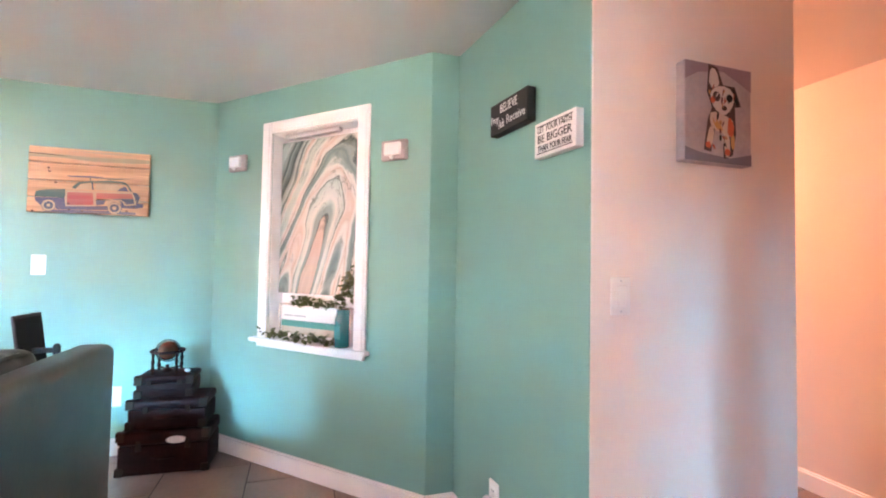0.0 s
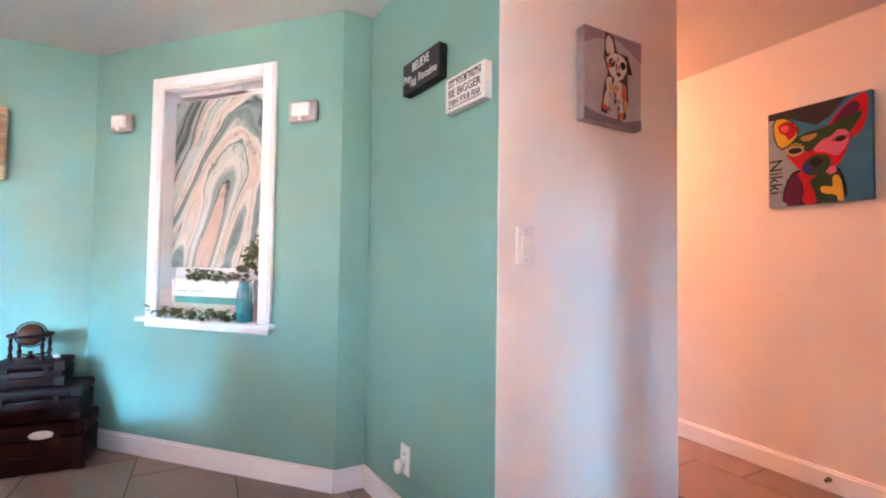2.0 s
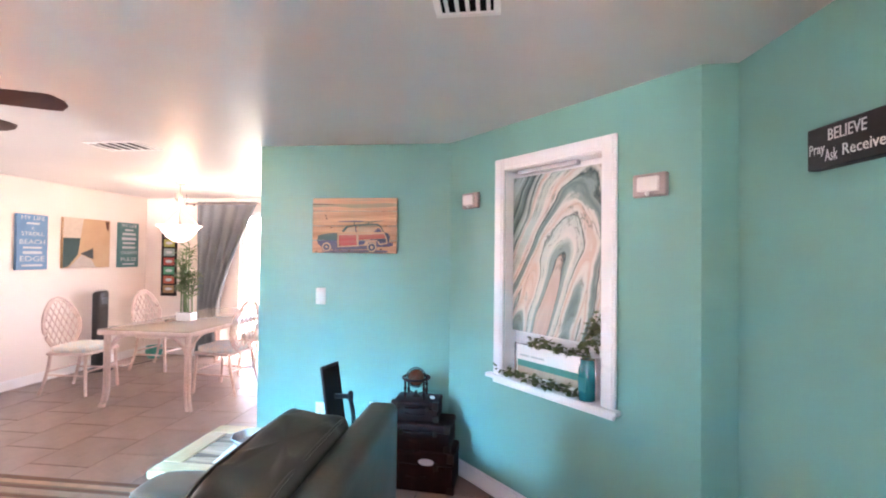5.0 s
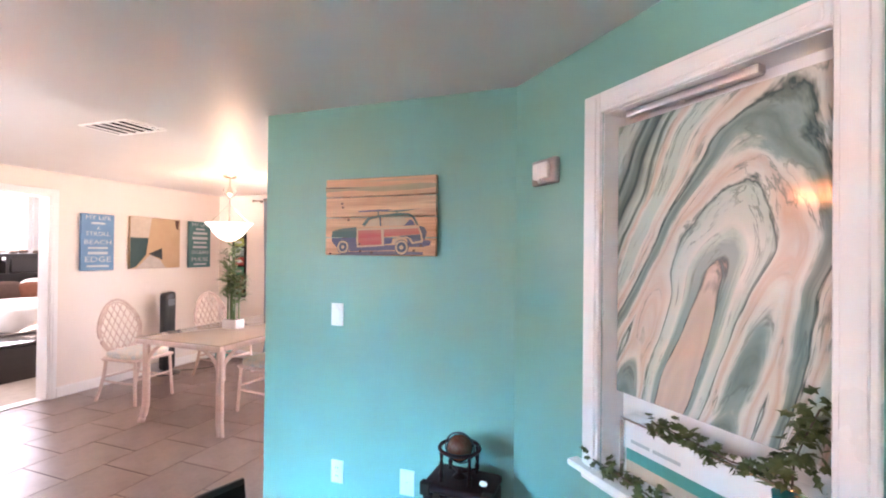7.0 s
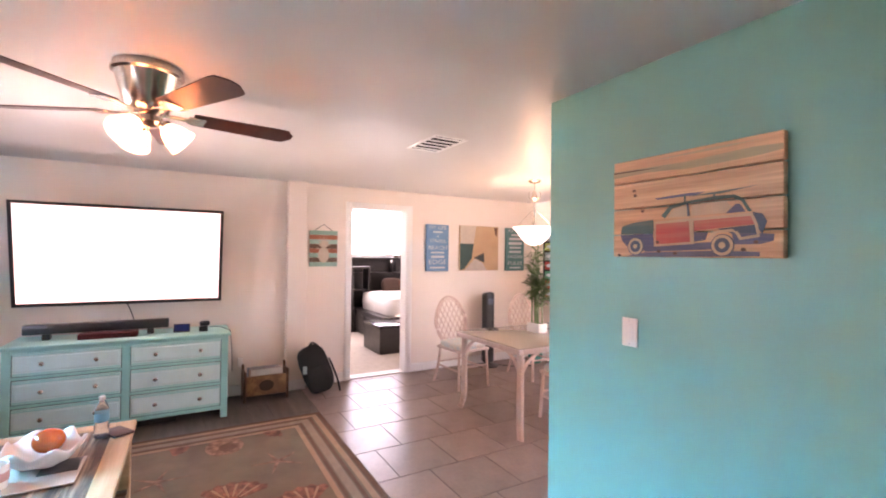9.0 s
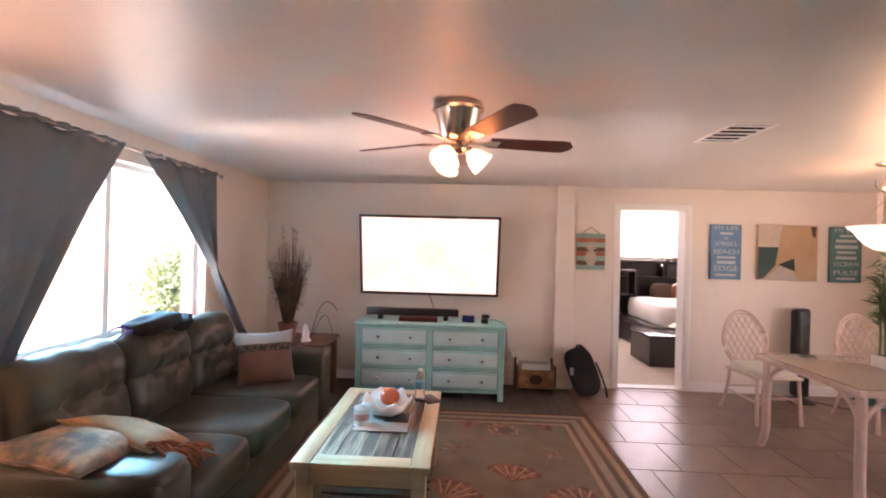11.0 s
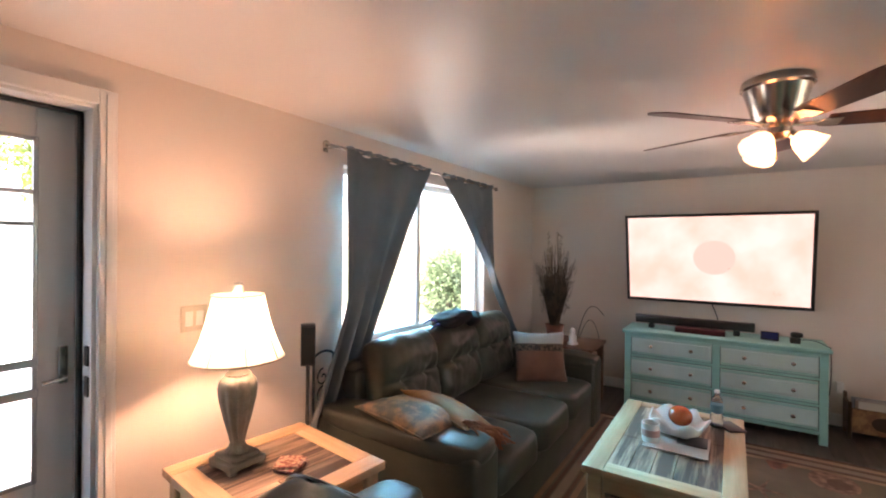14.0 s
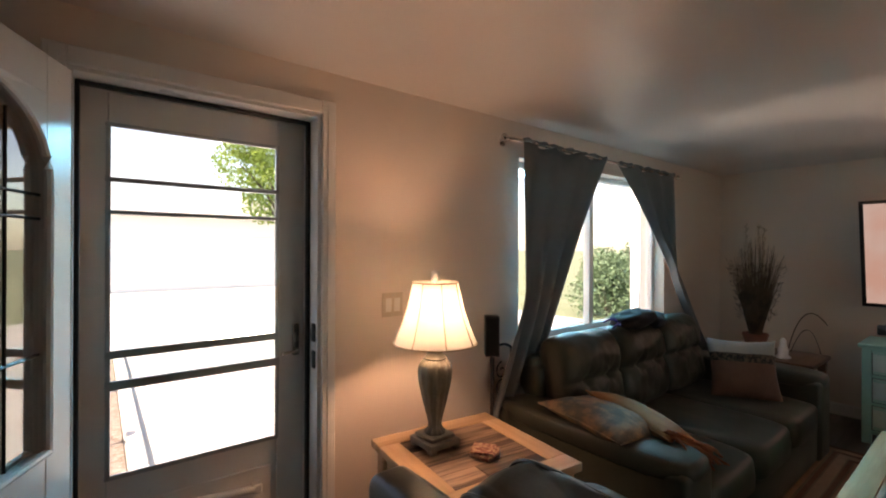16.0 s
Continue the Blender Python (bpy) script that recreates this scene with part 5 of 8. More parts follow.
bundle = thing("dark_garment", "crumpled black garment with blue edging on the sofa back", "clothing", (-2.87, -0.26, 0.945))
q = B()
puff(q, pose(-0.02, 0.0, 0.045, 0, 5, 0), 0.42, 0.22, 0.11, 0.75, 40, 18, crease=0.16, seed=11)
puff(q, pose(-0.22, 0.02, 0.02, 0, 12, 20), 0.26, 0.20, 0.08, 0.8, 28, 12, crease=0.18, seed=15)
part("folded_cloth", q, mat("black_cotton", (0.006, 0.006, 0.008), (0.012, 0.012, 0.016), 0.95, scale=9, fine=200, bump=0.4), bundle, smooth="all")
q = B()
tube(q, arc((0.20, 0.03, 0.03), (0.27, 0.07, 0.06), (0.32, 0.05, 0.02), 6), 0.012, 7, 0.006)
tube(q, arc((0.19, 0.0, 0.05), (0.26, 0.02, 0.09), (0.31, -0.02, 0.05), 6), 0.010, 7, 0.005)
part("edging", q, tint("violet_blue_cord", 0.08, 0.07, 0.26, 0.8), bundle, "violet-blue cords")


def pillow_face(q, m, sx, sy, sz, nu=26, seed=0.0):
    """A square stuffed cushion: flat edges, pointed corners, plump middle."""
    for side in (1, -1):
        grid = []
        for j in range(nu + 1):
            rowv = []
            for i in range(nu + 1):
                x, y = 2 * i / nu - 1, 2 * j / nu - 1
                pinch_x, pinch_y = 1 - 0.10 * (1 - y * y), 1 - 0.10 * (1 - x * x)
                h = (max(0.0, 1 - abs(x) ** 2.6) * max(0.0, 1 - abs(y) ** 2.6)) ** 0.55
                wr = 0.10 * noise.noise(Vector((x * 2.4 + seed, y * 2.4, side))) + 0.05 * noise.noise(Vector((x * 7, y * 7 + seed, side)))
                rowv.append(q.verts.new(m @ Vector((x * sx / 2 * (0.90 + 0.10 * pinch_x * abs(y) + 0.0) , y * sy / 2 * (0.90 + 0.10 * pinch_y * abs(x)), side * sz / 2 * h * (1 + wr)))))
            grid.append(rowv)
        for r0, r1 in zip(grid, grid[1:]):
            for i in range(nu):
                q.faces.new((r0[i], r0[i + 1], r1[i + 1], r1[i]))
    return q


def cushion(name, label, m, sx, sy, sz, mtl, extra=None, group="scatter cushions"):
    t = thing(name, label, "cushion", (0, 0, 0), 0, group)
    part("cover", pillow_face(B(), m, sx, sy, sz, seed=sx * 9), mtl, t, smooth="all")
    q = B()
    pts = [(-1, -1), (0, -0.9), (1, -1), (0.9, 0), (1, 1), (0, 0.9), (-1, 1), (-0.9, 0), (-1, -1)]
    tube(q, [m @ Vector((x * sx / 2, y * sy / 2, 0)) for x, y in pts], 0.004, 6)
    part("piping", q, mtl, t)
    return t


PATT = mat("ikat_print_cloth", (0.33, 0.22, 0.14), (0.13, 0.125, 0.105), 0.9, scale=16, fine=200, contrast=0.10, bump=0.3)
TAN = mat("tan_print_cloth", (0.33, 0.145, 0.050), (0.21, 0.090, 0.032), 0.9, scale=9, fine=200, contrast=0.18, bump=0.3)
M1 = pose(-1.94, 0.12, 0.650, -4, 3, 82)
cushion("patterned_cushion", "cream and grey patterned cushion resting on the armrest", M1, 0.50, 0.42, 0.12, PATT)
M2 = pose(-2.13, 0.22, 0.610, -24, 10, 80)
tc = cushion("tan_cushion", "tan printed cushion with orange tassel ends on the sofa", M2, 0.48, 0.38, 0.14, TAN)
q = B()
for k in range(90):
    a = M2 @ Vector((0.22 + rnd.uniform(-0.03, 0.03), 0.17 - 0.34 * rnd.random(), rnd.uniform(-0.02, 0.03)))
    tube(q, arc(a, a + Vector((rnd.uniform(-0.04, 0.02), rnd.uniform(0.0, 0.05), 0.02)), a + Vector((rnd.uniform(-0.06, 0.03), rnd.uniform(0.03, 0.09), -0.03)), 4), 0.007, 5, 0.004)
part("tassel", q, mat("rust_tassel", (0.36, 0.12, 0.05), (0.22, 0.07, 0.03), 0.95, scale=40), tc, kind="stuff")
M3 = pose(-3.52, 0.20, 0.635, 66, 0, 122)
bc3 = thing("beach_cushion", "square cushion banded pale blue, black lattice and tan", "cushion", (0, 0, 0), 0, "scatter cushions")


def cushion_band(q, m, y0, y1, half, thick, nu=22, nv=10):
    """One band of a square stuffed cushion, both faces."""
    for side in (1, -1):
        grid = []
        for j in range(nv + 1):
            y = y0 + (y1 - y0) * j / nv
            rowv = []
            for i in range(nu + 1):
                x = 2 * i / nu - 1
                h = (max(0.0, 1 - abs(x) ** 2.6) * max(0.0, 1 - abs(y) ** 2.6)) ** 0.55
                wr = 1 + 0.12 * noise.noise(Vector((x * 3, y * 3, side)))
                rowv.append(q.verts.new(m @ Vector((half * x * (0.90 + 0.10 * y * y), half * y * (0.90 + 0.10 * x * x), side * thick * h * wr))))
            grid.append(rowv)
        for r0, r1 in zip(grid, grid[1:]):
            for i in range(nu):
                q.faces.new((r0[i], r0[i + 1], r1[i + 1], r1[i]))
    return q


for nm, y0, y1, mtl in (("lower_band", -1, 0.20, mat("tan_leather_band", (0.15, 0.075, 0.05), (0.10, 0.05, 0.035), 0.6, scale=8)), ("middle_band", 0.20, 0.50, mat("black_lattice_band", (0.012, 0.012, 0.012), (0.10, 0.08, 0.06), 0.8, scale=45, contrast=0.08)), ("upper_band", 0.50, 1, mat("pale_blue_cloth", (0.24, 0.30, 0.32), (0.36, 0.37, 0.34), 0.9, scale=9))):
    part(nm, cushion_band(B(), M3, y0, y1, 0.215, 0.075), mtl, bc3, smooth="all")
# plank-topped tables
def plank_table(name, label, at, sx, sy, h, border, planks, shelf, leg=0.07, top=0.035, along_x=True, category="table"):
    t = thing(name, label, category, at)
    x0, x1, y0, y1 = -sx / 2, sx / 2, -sy / 2, sy / 2
    for a, m in (((x0, x1, y0, y0 + border), PALEWOOD), ((x0, x1, y1 - border, y1), PALEWOOD), ((x0, x0 + border, y0 + border + 0.001, y1 - border - 0.001), PALEWOOD_Y), ((x1 - border, x1, y0 + border + 0.001, y1 - border - 0.001), PALEWOOD_Y)):
        q = B()
        bx(q, *a, h - top, h, 0.004, 2)
        part("border_board", q, m, t)
    ix, iy = sx - 2 * border, sy - 2 * border
    lane = iy / planks if along_x else ix / planks
    for k in range(planks):
        cut = rnd.uniform(0.3, 0.7)
        for s0, s1 in ((0, cut), (cut, 1)):
            q = B()
            if along_x:
                bx(q, -ix / 2 + ix * s0 + 0.001, -ix / 2 + ix * s1 - 0.001, -iy / 2 + lane * k + 0.001, -iy / 2 + lane * (k + 1) - 0.001, h - top, h - 0.004, 0.0015)
            else:
                bx(q, -ix / 2 + lane * k + 0.001, -ix / 2 + lane * (k + 1) - 0.001, -iy / 2 + iy * s0 + 0.001, -iy / 2 + iy * s1 - 0.001, h - top, h - 0.004, 0.0015)
            part("inlay_plank", q, GREYWOOD if along_x else GREYWOOD_Y, t, "weathered grey-brown inlay plank")
    for sxn in (-1, 1):
        for syn in (-1, 1):
            q = B()
            cx, cy = sxn * (sx / 2 - leg / 2 - 0.02), syn * (sy / 2 - leg / 2 - 0.02)
            bx(q, cx - leg / 2, cx + leg / 2, cy - leg / 2, cy + leg / 2, 0.0, h - top, 0.006)
            part("leg", q, PALEWOOD_Y, t)
    for syn in (-1, 1):
        q = B()
        c = syn * (sy / 2 - 0.045)
        bx(q, -sx / 2 + 0.09, sx / 2 - 0.09, c - 0.010, c + 0.010, h - top - 0.085, h - top, 0.003)
        part("apron", q, PALEWOOD, t)
        q = B()
        c = syn * (sx / 2 - 0.045)
        bx(q, c - 0.010, c + 0.010, -sy / 2 + 0.09, sy / 2 - 0.09, h - top - 0.085, h - top, 0.003)
        part("apron", q, PALEWOOD_Y, t)
    if shelf:
        nn = int((sx - 0.16) / 0.075)
        for k in range(nn):
            q = B()
            cx = -sx / 2 + 0.10 + (sx - 0.20) * k / (nn - 1)
            bx(q, cx - 0.025, cx + 0.025, -sy / 2 + 0.03, sy / 2 - 0.03, 0.12, 0.14, 0.003)
            part("shelf_slat", q, BROWNWOOD, t)
        for syn in (-1, 1):
            q = B()
            c = syn * (sy / 2 - 0.055)
            bx(q, -sx / 2 + 0.09, sx / 2 - 0.09, c - 0.015, c + 0.015, 0.085, 0.12, 0.003)
            part("shelf_rail", q, PALEWOOD, t)
    return t


plank_table("coffee_table", "pale wood coffee table with weathered plank inlay and slatted shelf", (-2.755, 1.245, 0), 1.12, 0.66, 0.497, 0.095, 5, True, category="coffee table")
plank_table("lamp_table", "pale wood side table with weathered plank inlay", (-1.213, -0.053, 0), 0.63, 0.635, 0.625, 0.092, 4, False, 0.06, category="side table").matrix_basis = pose(-1.213, -0.053, 0, 0, 0, -6.4)
plank_table("end_table", "pale wood end table with grey inlay beside the loveseat", (-1.22, 2.26, 0), 0.66, 0.50, 0.57, 0.09, 4, False, 0.06, category="side table")

# things on the end table
q = B()
bx(q, -0.16, 0.20, -0.15, 0.14, 0, 0.004, 0.001)
solo("place_mat", q, PAPER, "pale paper mat lying on the end table", "mat", (-1.18, 2.27, 0.572), 6)
ab = thing("crystal_dish", "clear cut-glass dish on the end table", "dish", (-1.26, 2.29, 0.577))
q = B()
lathe(q, [(0.045, 0), (0.06, 0.012), (0.085, 0.045), (0.080, 0.046), (0.055, 0.016), (0.002, 0.012)], 24, flute=0.04, flutes=8)
part("bowl", q, mat("cut_glass", (0.55, 0.56, 0.56), (0.38, 0.39, 0.40), 0.08, scale=40, bump=0.0), ab)
tb = thing("tablet_stand", "black tablet on a clamp arm beside the loveseat", "tablet", (-0.80, 2.11, 0.572))
q = B()
bx(q, -0.07, 0.07, -0.05, 0.05, 0, 0.012, 0.004)
part("base", q, DARKMETAL, tb)
q = B()
tube(q, arc((0.04, 0, 0.01), (0.12, 0.0, 0.17), (0.07, 0.0, 0.31), 10), 0.009, 8)
part("arm", q, DARKMETAL, tb)
q = B()
bx(q, 0.005, 0.075, -0.008, 0.008, 0.30, 0.318, 0.003)
puff(q, Matrix.Translation((0.075, 0, 0.310)), 0.022, 0.022, 0.045, 0.7, 12, 8)
part("clamp", q, DARKMETAL, tb)
q = B()
bx(q, -0.050, 0.050, -0.006, 0.006, -0.13, 0.13, 0.005, 2)
turn(q, pose(-0.0, 0, 0.31, 0, -8, 0) @ pose(0, 0, 0, 0, 0, 66))
tab = part("tablet", q, BLACK, tb)
q = B()
bx(q, -0.045, 0.045, -0.0072, -0.0058, -0.118, 0.118)
turn(q, pose(-0.0, 0, 0.31, 0, -8, 0) @ pose(0, 0, 0, 0, 0, 66))
part("screen", q, mat("dark_screen", (0.008, 0.008, 0.009), rough=0.45, bump=0, spec=0.2), tab)

# table lamp
lp = thing("table_lamp", "lit table lamp with fluted sage base and cream bell shade", "lamp", (-1.12, -0.18, 0.625))
q = B()
bx(q, -0.078, 0.078, -0.078, 0.078, 0.012, 0.040, 0.006, 2)
bx(q, -0.062, 0.062, -0.062, 0.062, 0.040, 0.058, 0.006, 2)
for sx in (-1, 1):
    for sy in (-1, 1):
        bx(q, sx * 0.06 - 0.016, sx * 0.06 + 0.016, sy * 0.06 - 0.016, sy * 0.06 + 0.016, 0.0, 0.014, 0.003)
part("plinth", q, LAMPBASE, lp)
q = B()
lathe(q, [(0.042, 0.056), (0.044, 0.066), (0.032, 0.080), (0.027, 0.098), (0.034, 0.13), (0.052, 0.20), (0.068, 0.275), (0.072, 0.320), (0.066, 0.352), (0.046, 0.374)], 72, flute=0.05, flutes=12)
part("fluted_body", q, LAMPBASE, lp, smooth="all")
q = B()
lathe(q, [(0.046, 0.370), (0.050, 0.378), (0.036, 0.390), (0.030, 0.405), (0.040, 0.418), (0.012, 0.424), (0.010, 0.46)], 28)
part("collar", q, LAMPBASE, lp)
q = B()
prof = [(0.179, 0.442), (0.175, 0.450), (0.162, 0.480), (0.142, 0.530), (0.123, 0.588), (0.109, 0.646), (0.099, 0.698)]
lathe(q, prof + [(r - 0.003, z) for r, z in prof[::-1]], 48)
bmesh.ops.delete(q, geom=[f for f in q.faces if len(f.verts) > 4], context="FACES_ONLY")
shade = part("shade", q, SHADE, lp, "glowing cream fabric bell shade", smooth="all")
for k in range(8):
    a = 2 * math.pi * (k + 0.5) / 8
    q = B()
    tube(q, [((r + 0.001) * math.cos(a), (r + 0.001) * math.sin(a), z) for r, z in prof], 0.0022, 5)
    part("shade_rib", q, SHADETRIM, shade)
for r, z in (prof[0], prof[-1]):
    q = B()
    tube(q, [(r * math.cos(k * math.pi / 18), r * math.sin(k * math.pi / 18), z) for k in range(37)], 0.003, 5)
    part("shade_hem", q, SHADETRIM, shade)
q = B()
lathe(q, [(0.005, 0.42), (0.005, 0.70), (0.018, 0.702), (0.022, 0.712), (0.017, 0.728), (0.021, 0.738), (0.012, 0.746), (0.003, 0.748)], 16)
part("finial", q, CERAMIC, lp, "small white ceramic finial")
cs = thing("coaster_stack", "stack of red and black printed coasters", "coasters", (-1.225, 0.02, 0.625), 24)
for k in range(5):
    q = B()
    bx(q, -0.047, 0.047, -0.047, 0.047, k * 0.0062, k * 0.0062 + 0.0055, 0.0015)
    turn(q, pose(rnd.uniform(-0.008, 0.008), rnd.uniform(-0.008, 0.008), 0, 0, 0, rnd.uniform(-16, 16)))
    part("coaster", q, mat("coaster_print_%s" % "abcde"[k], (0.17, 0.035, 0.022), (0.42, 0.28, 0.19), 0.5, scale=55, contrast=0.08), cs)

# speaker on a stand
sp = thing("speaker_stand", "small black speaker on a thin black floor stand", "speaker", (-1.575, -0.30, 0), -38)
q = B()
bx(q, -0.036, 0.036, -0.04, 0.04, 0.92, 1.125, 0.006, 2)
spk = part("speaker", q, BLACK, sp)
q = B()
bx(q, -0.032, 0.032, 0.0395, 0.0415, 0.93, 1.115, 0.002)
part("grille", q, mat("speaker_cloth", (0.012, 0.012, 0.012), rough=0.95, fine=300, bump=0.4), spk)
q = B()
tube(q, [(0, 0, 0.01), (0, 0, 0.935)], 0.010, 10)
part("pole", q, BLACK, sp)
q = B()
lathe(q, [(0.11, 0.0), (0.11, 0.008), (0.02, 0.022)], 24)
part("base_plate", q, BLACK, sp)
vs = thing("scroll_panel", "dark scrolled metal floor panel behind the speaker", "screen", (-1.88, -0.508, 0))
q = B()
for k in range(7):
    c = 0.12 + 0.105 * k
    tube(q, [(0.02 + 0.05 * math.sin(a) * (1 - a / 9), 0, c + 0.055 * math.cos(a) * (1 - a / 9)) for a in [i * 0.5 for i in range(16)]], 0.005, 5)
part("scrollwork", q, DARKMETAL, vs)
for x in (-0.06, 0.09):
    q = B()
    tube(q, [(x, 0, 0), (x, 0, 0.88)], 0.008, 8)
    part("upright", q, DARKMETAL, vs)
q = B()
tube(q, arc((-0.06, 0, 0.88), (0.015, 0, 0.93), (0.09, 0, 0.88), 8), 0.008, 8)
part("top_rail", q, DARKMETAL, vs)

# on the coffee table
zt = 0.498
tr = thing("glass_tray", "flat tray with a black square on the coffee table", "tray", (-2.72, 1.27, zt), 0)
q = B()
bx(q, -0.13, 0.15, -0.15, 0.15, 0, 0.006, 0.002)
part("tray_plate", q, mat("pale_tray", (0.46, 0.42, 0.38), (0.40, 0.36, 0.32), 0.2), tr)
q = B()
bx(q, -0.12, 0.02, 0.0, 0.14, 0.006, 0.009, 0.001)
part("dark_square", q, BLACK, tr)
tw = thing("shell_bowl", "white ruffled shell-shaped bowl holding an amber glass float", "bowl", (-2.86, 1.26, zt + 0.006), 10)
q = B()
rows = []
for r, z in ((0.05, 0.0), (0.10, 0.012), (0.145, 0.05), (0.160, 0.085), (0.150, 0.088), (0.10, 0.035), (0.04, 0.02)):
    rows.append([q.verts.new((1.12 * r * math.cos(a) * (1 + 0.09 * math.sin(5 * a)), 0.92 * r * math.sin(a) * (1 + 0.09 * math.sin(5 * a + 1)), z + (0.020 * math.sin(6 * a) if z > 0.04 else 0))) for a in [2 * math.pi * k / 48 for k in range(48)]])
for u, v in zip(rows, rows[1:]):
    for k in range(48):
        q.faces.new((u[k], u[(k + 1) % 48], v[(k + 1) % 48], v[k]))
q.faces.new(rows[0][::-1])
q.faces.new(rows[-1])
part("bowl", q, TOWEL, tw, smooth="all")
q = B()
puff(q, Matrix.Translation((0, 0, 0)), 0.125, 0.125, 0.11, 1.0, 28, 16)
solo("amber_float", q, AMBER, "glossy amber orange glass ball in the bowl", "glass ball", (-2.90, 1.27, zt + 0.088), smooth="all")
cu = thing("candle_cup", "white printed cup candle on the coffee table", "cup", (-2.66, 1.15, zt + 0.001))
q = B()
lathe(q, [(0.038, 0), (0.042, 0.004), (0.045, 0.10), (0.042, 0.10), (0.040, 0.02), (0.002, 0.02)], 28)
part("cup_body", q, CERAMIC, cu)
q = B()
lathe(q, [(0.0455, 0.035), (0.0462, 0.038), (0.0468, 0.068), (0.0460, 0.070)], 28)
part("printed_band", q, tint("rose_print", 0.55, 0.30, 0.26), cu)
bt = thing("water_bottle", "clear plastic water bottle with a blue label", "bottle", (-3.10, 1.44, zt))
q = B()
lathe(q, [(0.030, 0), (0.034, 0.006), (0.034, 0.06), (0.029, 0.075), (0.032, 0.09), (0.032, 0.14), (0.026, 0.165), (0.013, 0.185), (0.013, 0.198)], 24)
pb2 = part("bottle_body", q, glass("clear_plastic", (0.92, 0.96, 0.97), 0.03), bt)
q = B()
lathe(q, [(0.0325, 0.085), (0.0328, 0.087), (0.0328, 0.128), (0.0325, 0.13)], 24)
part("wrap_label", q, tint("blue_wrap", 0.16, 0.38, 0.46), bt)
q = B()
lathe(q, [(0.0145, 0.196), (0.0145, 0.21), (0.012, 0.213)], 20)
part("cap", q, CERAMIC, bt)
q = B()
bx(q, -0.075, 0.075, -0.05, 0.05, 0, 0.012, 0.005, 2)
solo("wallet", q, mat("dark_red_leather", (0.045, 0.012, 0.012), rough=0.5, scale=20), "dark red wallet on the coffee table", "wallet", (-3.12, 1.505, zt), 32)

# rug
rug = thing("area_rug", "brown sea-life rug with tan striped border", "rug", (0, 0, 0))
RX0, RX1, RY0, RY1 = -4.30, -1.27, 0.46, 2.89
RUGM = mat("rug_field", (0.215, 0.170, 0.120), (0.150, 0.118, 0.085), 0.95, scale=5, fine=260, bump=0.5)
q = B()
bx(q, RX0, RX1, RY0, RY1, 0.001, 0.009, 0.003)
part("field", q, RUGM, rug)
TANB, BRNB, GRYB = mat("rug_tan", (0.42, 0.28, 0.19), (0.33, 0.21, 0.14), 0.95, scale=14, fine=260, bump=0.5), mat("rug_brown", (0.17, 0.095, 0.06), (0.13, 0.07, 0.045), 0.95, scale=14, fine=260, bump=0.5), mat("rug_greige", (0.33, 0.25, 0.19), (0.26, 0.20, 0.15), 0.95, scale=14, fine=260, bump=0.5)
for o0, o1, m in ((0.0, 0.035, BRNB), (0.045, 0.085, TANB), (0.10, 0.125, BRNB), (0.135, 0.19, GRYB), (0.20, 0.225, BRNB), (0.235, 0.27, TANB)):
    for a in ((RX0 + o0, RX1 - o0, RY0 + o0, RY0 + o1), (RX0 + o0, RX1 - o0, RY1 - o1, RY1 - o0), (RX0 + o0, RX0 + o1, RY0 + o1, RY1 - o1), (RX1 - o1, RX1 - o0, RY0 + o1, RY1 - o1)):
        q = B()
        bx(q, *a, 0.008, 0.0105)
        part("border_stripe", q, m, rug)
RP = lambda u, v, d: Vector((u, v, 0.0085 + d))


def star(cu, cv, r, k=5, rot=0.0, inner=0.30):
    return [(cu + (r if i % 2 == 0 else r * inner) * math.cos(rot + math.pi * i / k), cv + (r if i % 2 == 0 else r * inner) * math.sin(rot + math.pi * i / k)) for i in range(2 * k)]


def fan_shell(cu, cv, r, rot):
    pts = [(cu, cv)]
    for k in range(13):
        a = rot - 1.0 + 2.0 * k / 12
        q2 = r * (1.0 if k % 2 else 0.9)
        pts.append((cu + q2 * math.cos(a), cv + q2 * math.sin(a)))
    return pts


def coil(cu, cv, r):
    return [(cu + r * (1 + 0.25 * math.sin(a * 0.5)) * math.cos(a), cv + 0.8 * r * (1 + 0.25 * math.sin(a * 0.5)) * math.sin(a)) for a in [2 * math.pi * k / 20 for k in range(20)]]


SHELLT, SHELLB = mat("rug_shell_tan", (0.36, 0.22, 0.155), (0.15, 0.085, 0.06), 0.95, scale=22, fine=260, bump=0.5, contrast=0.15), mat("rug_shell_rust", (0.33, 0.15, 0.10), (0.12, 0.06, 0.042), 0.95, scale=22, fine=260, bump=0.5, contrast=0.15)
for pts, m in ((coil(-3.89, 2.08, 0.14), SHELLT), (star(-3.53, 1.67, 0.19, rot=0.3, inner=0.13), SHELLT), (star(-3.47, 2.39, 0.19, rot=0.9, inner=0.13), SHELLT), (fan_shell(-3.06, 2.06, 0.25, 2.9), SHELLB), (fan_shell(-2.82, 1.62, 0.26, 2.6), SHELLB),
               (fan_shell(-2.80, 2.46, 0.25, 3.4), SHELLB), (fan_shell(-4.03, 1.72, 0.14, 1.2), SHELLB), (fan_shell(-4.03, 2.50, 0.13, -1.0), SHELLB), (coil(-2.35, 2.10, 0.15), SHELLT), (star(-2.05, 2.45, 0.19, rot=0.1, inner=0.13), SHELLT), (star(-1.95, 1.80, 0.18, rot=0.5, inner=0.13), SHELLT), (star(-3.85, 1.1, 0.18, inner=0.13), SHELLT)):
    part("sea_motif", poly(B(), pts, RP, 0.002), m, rug)
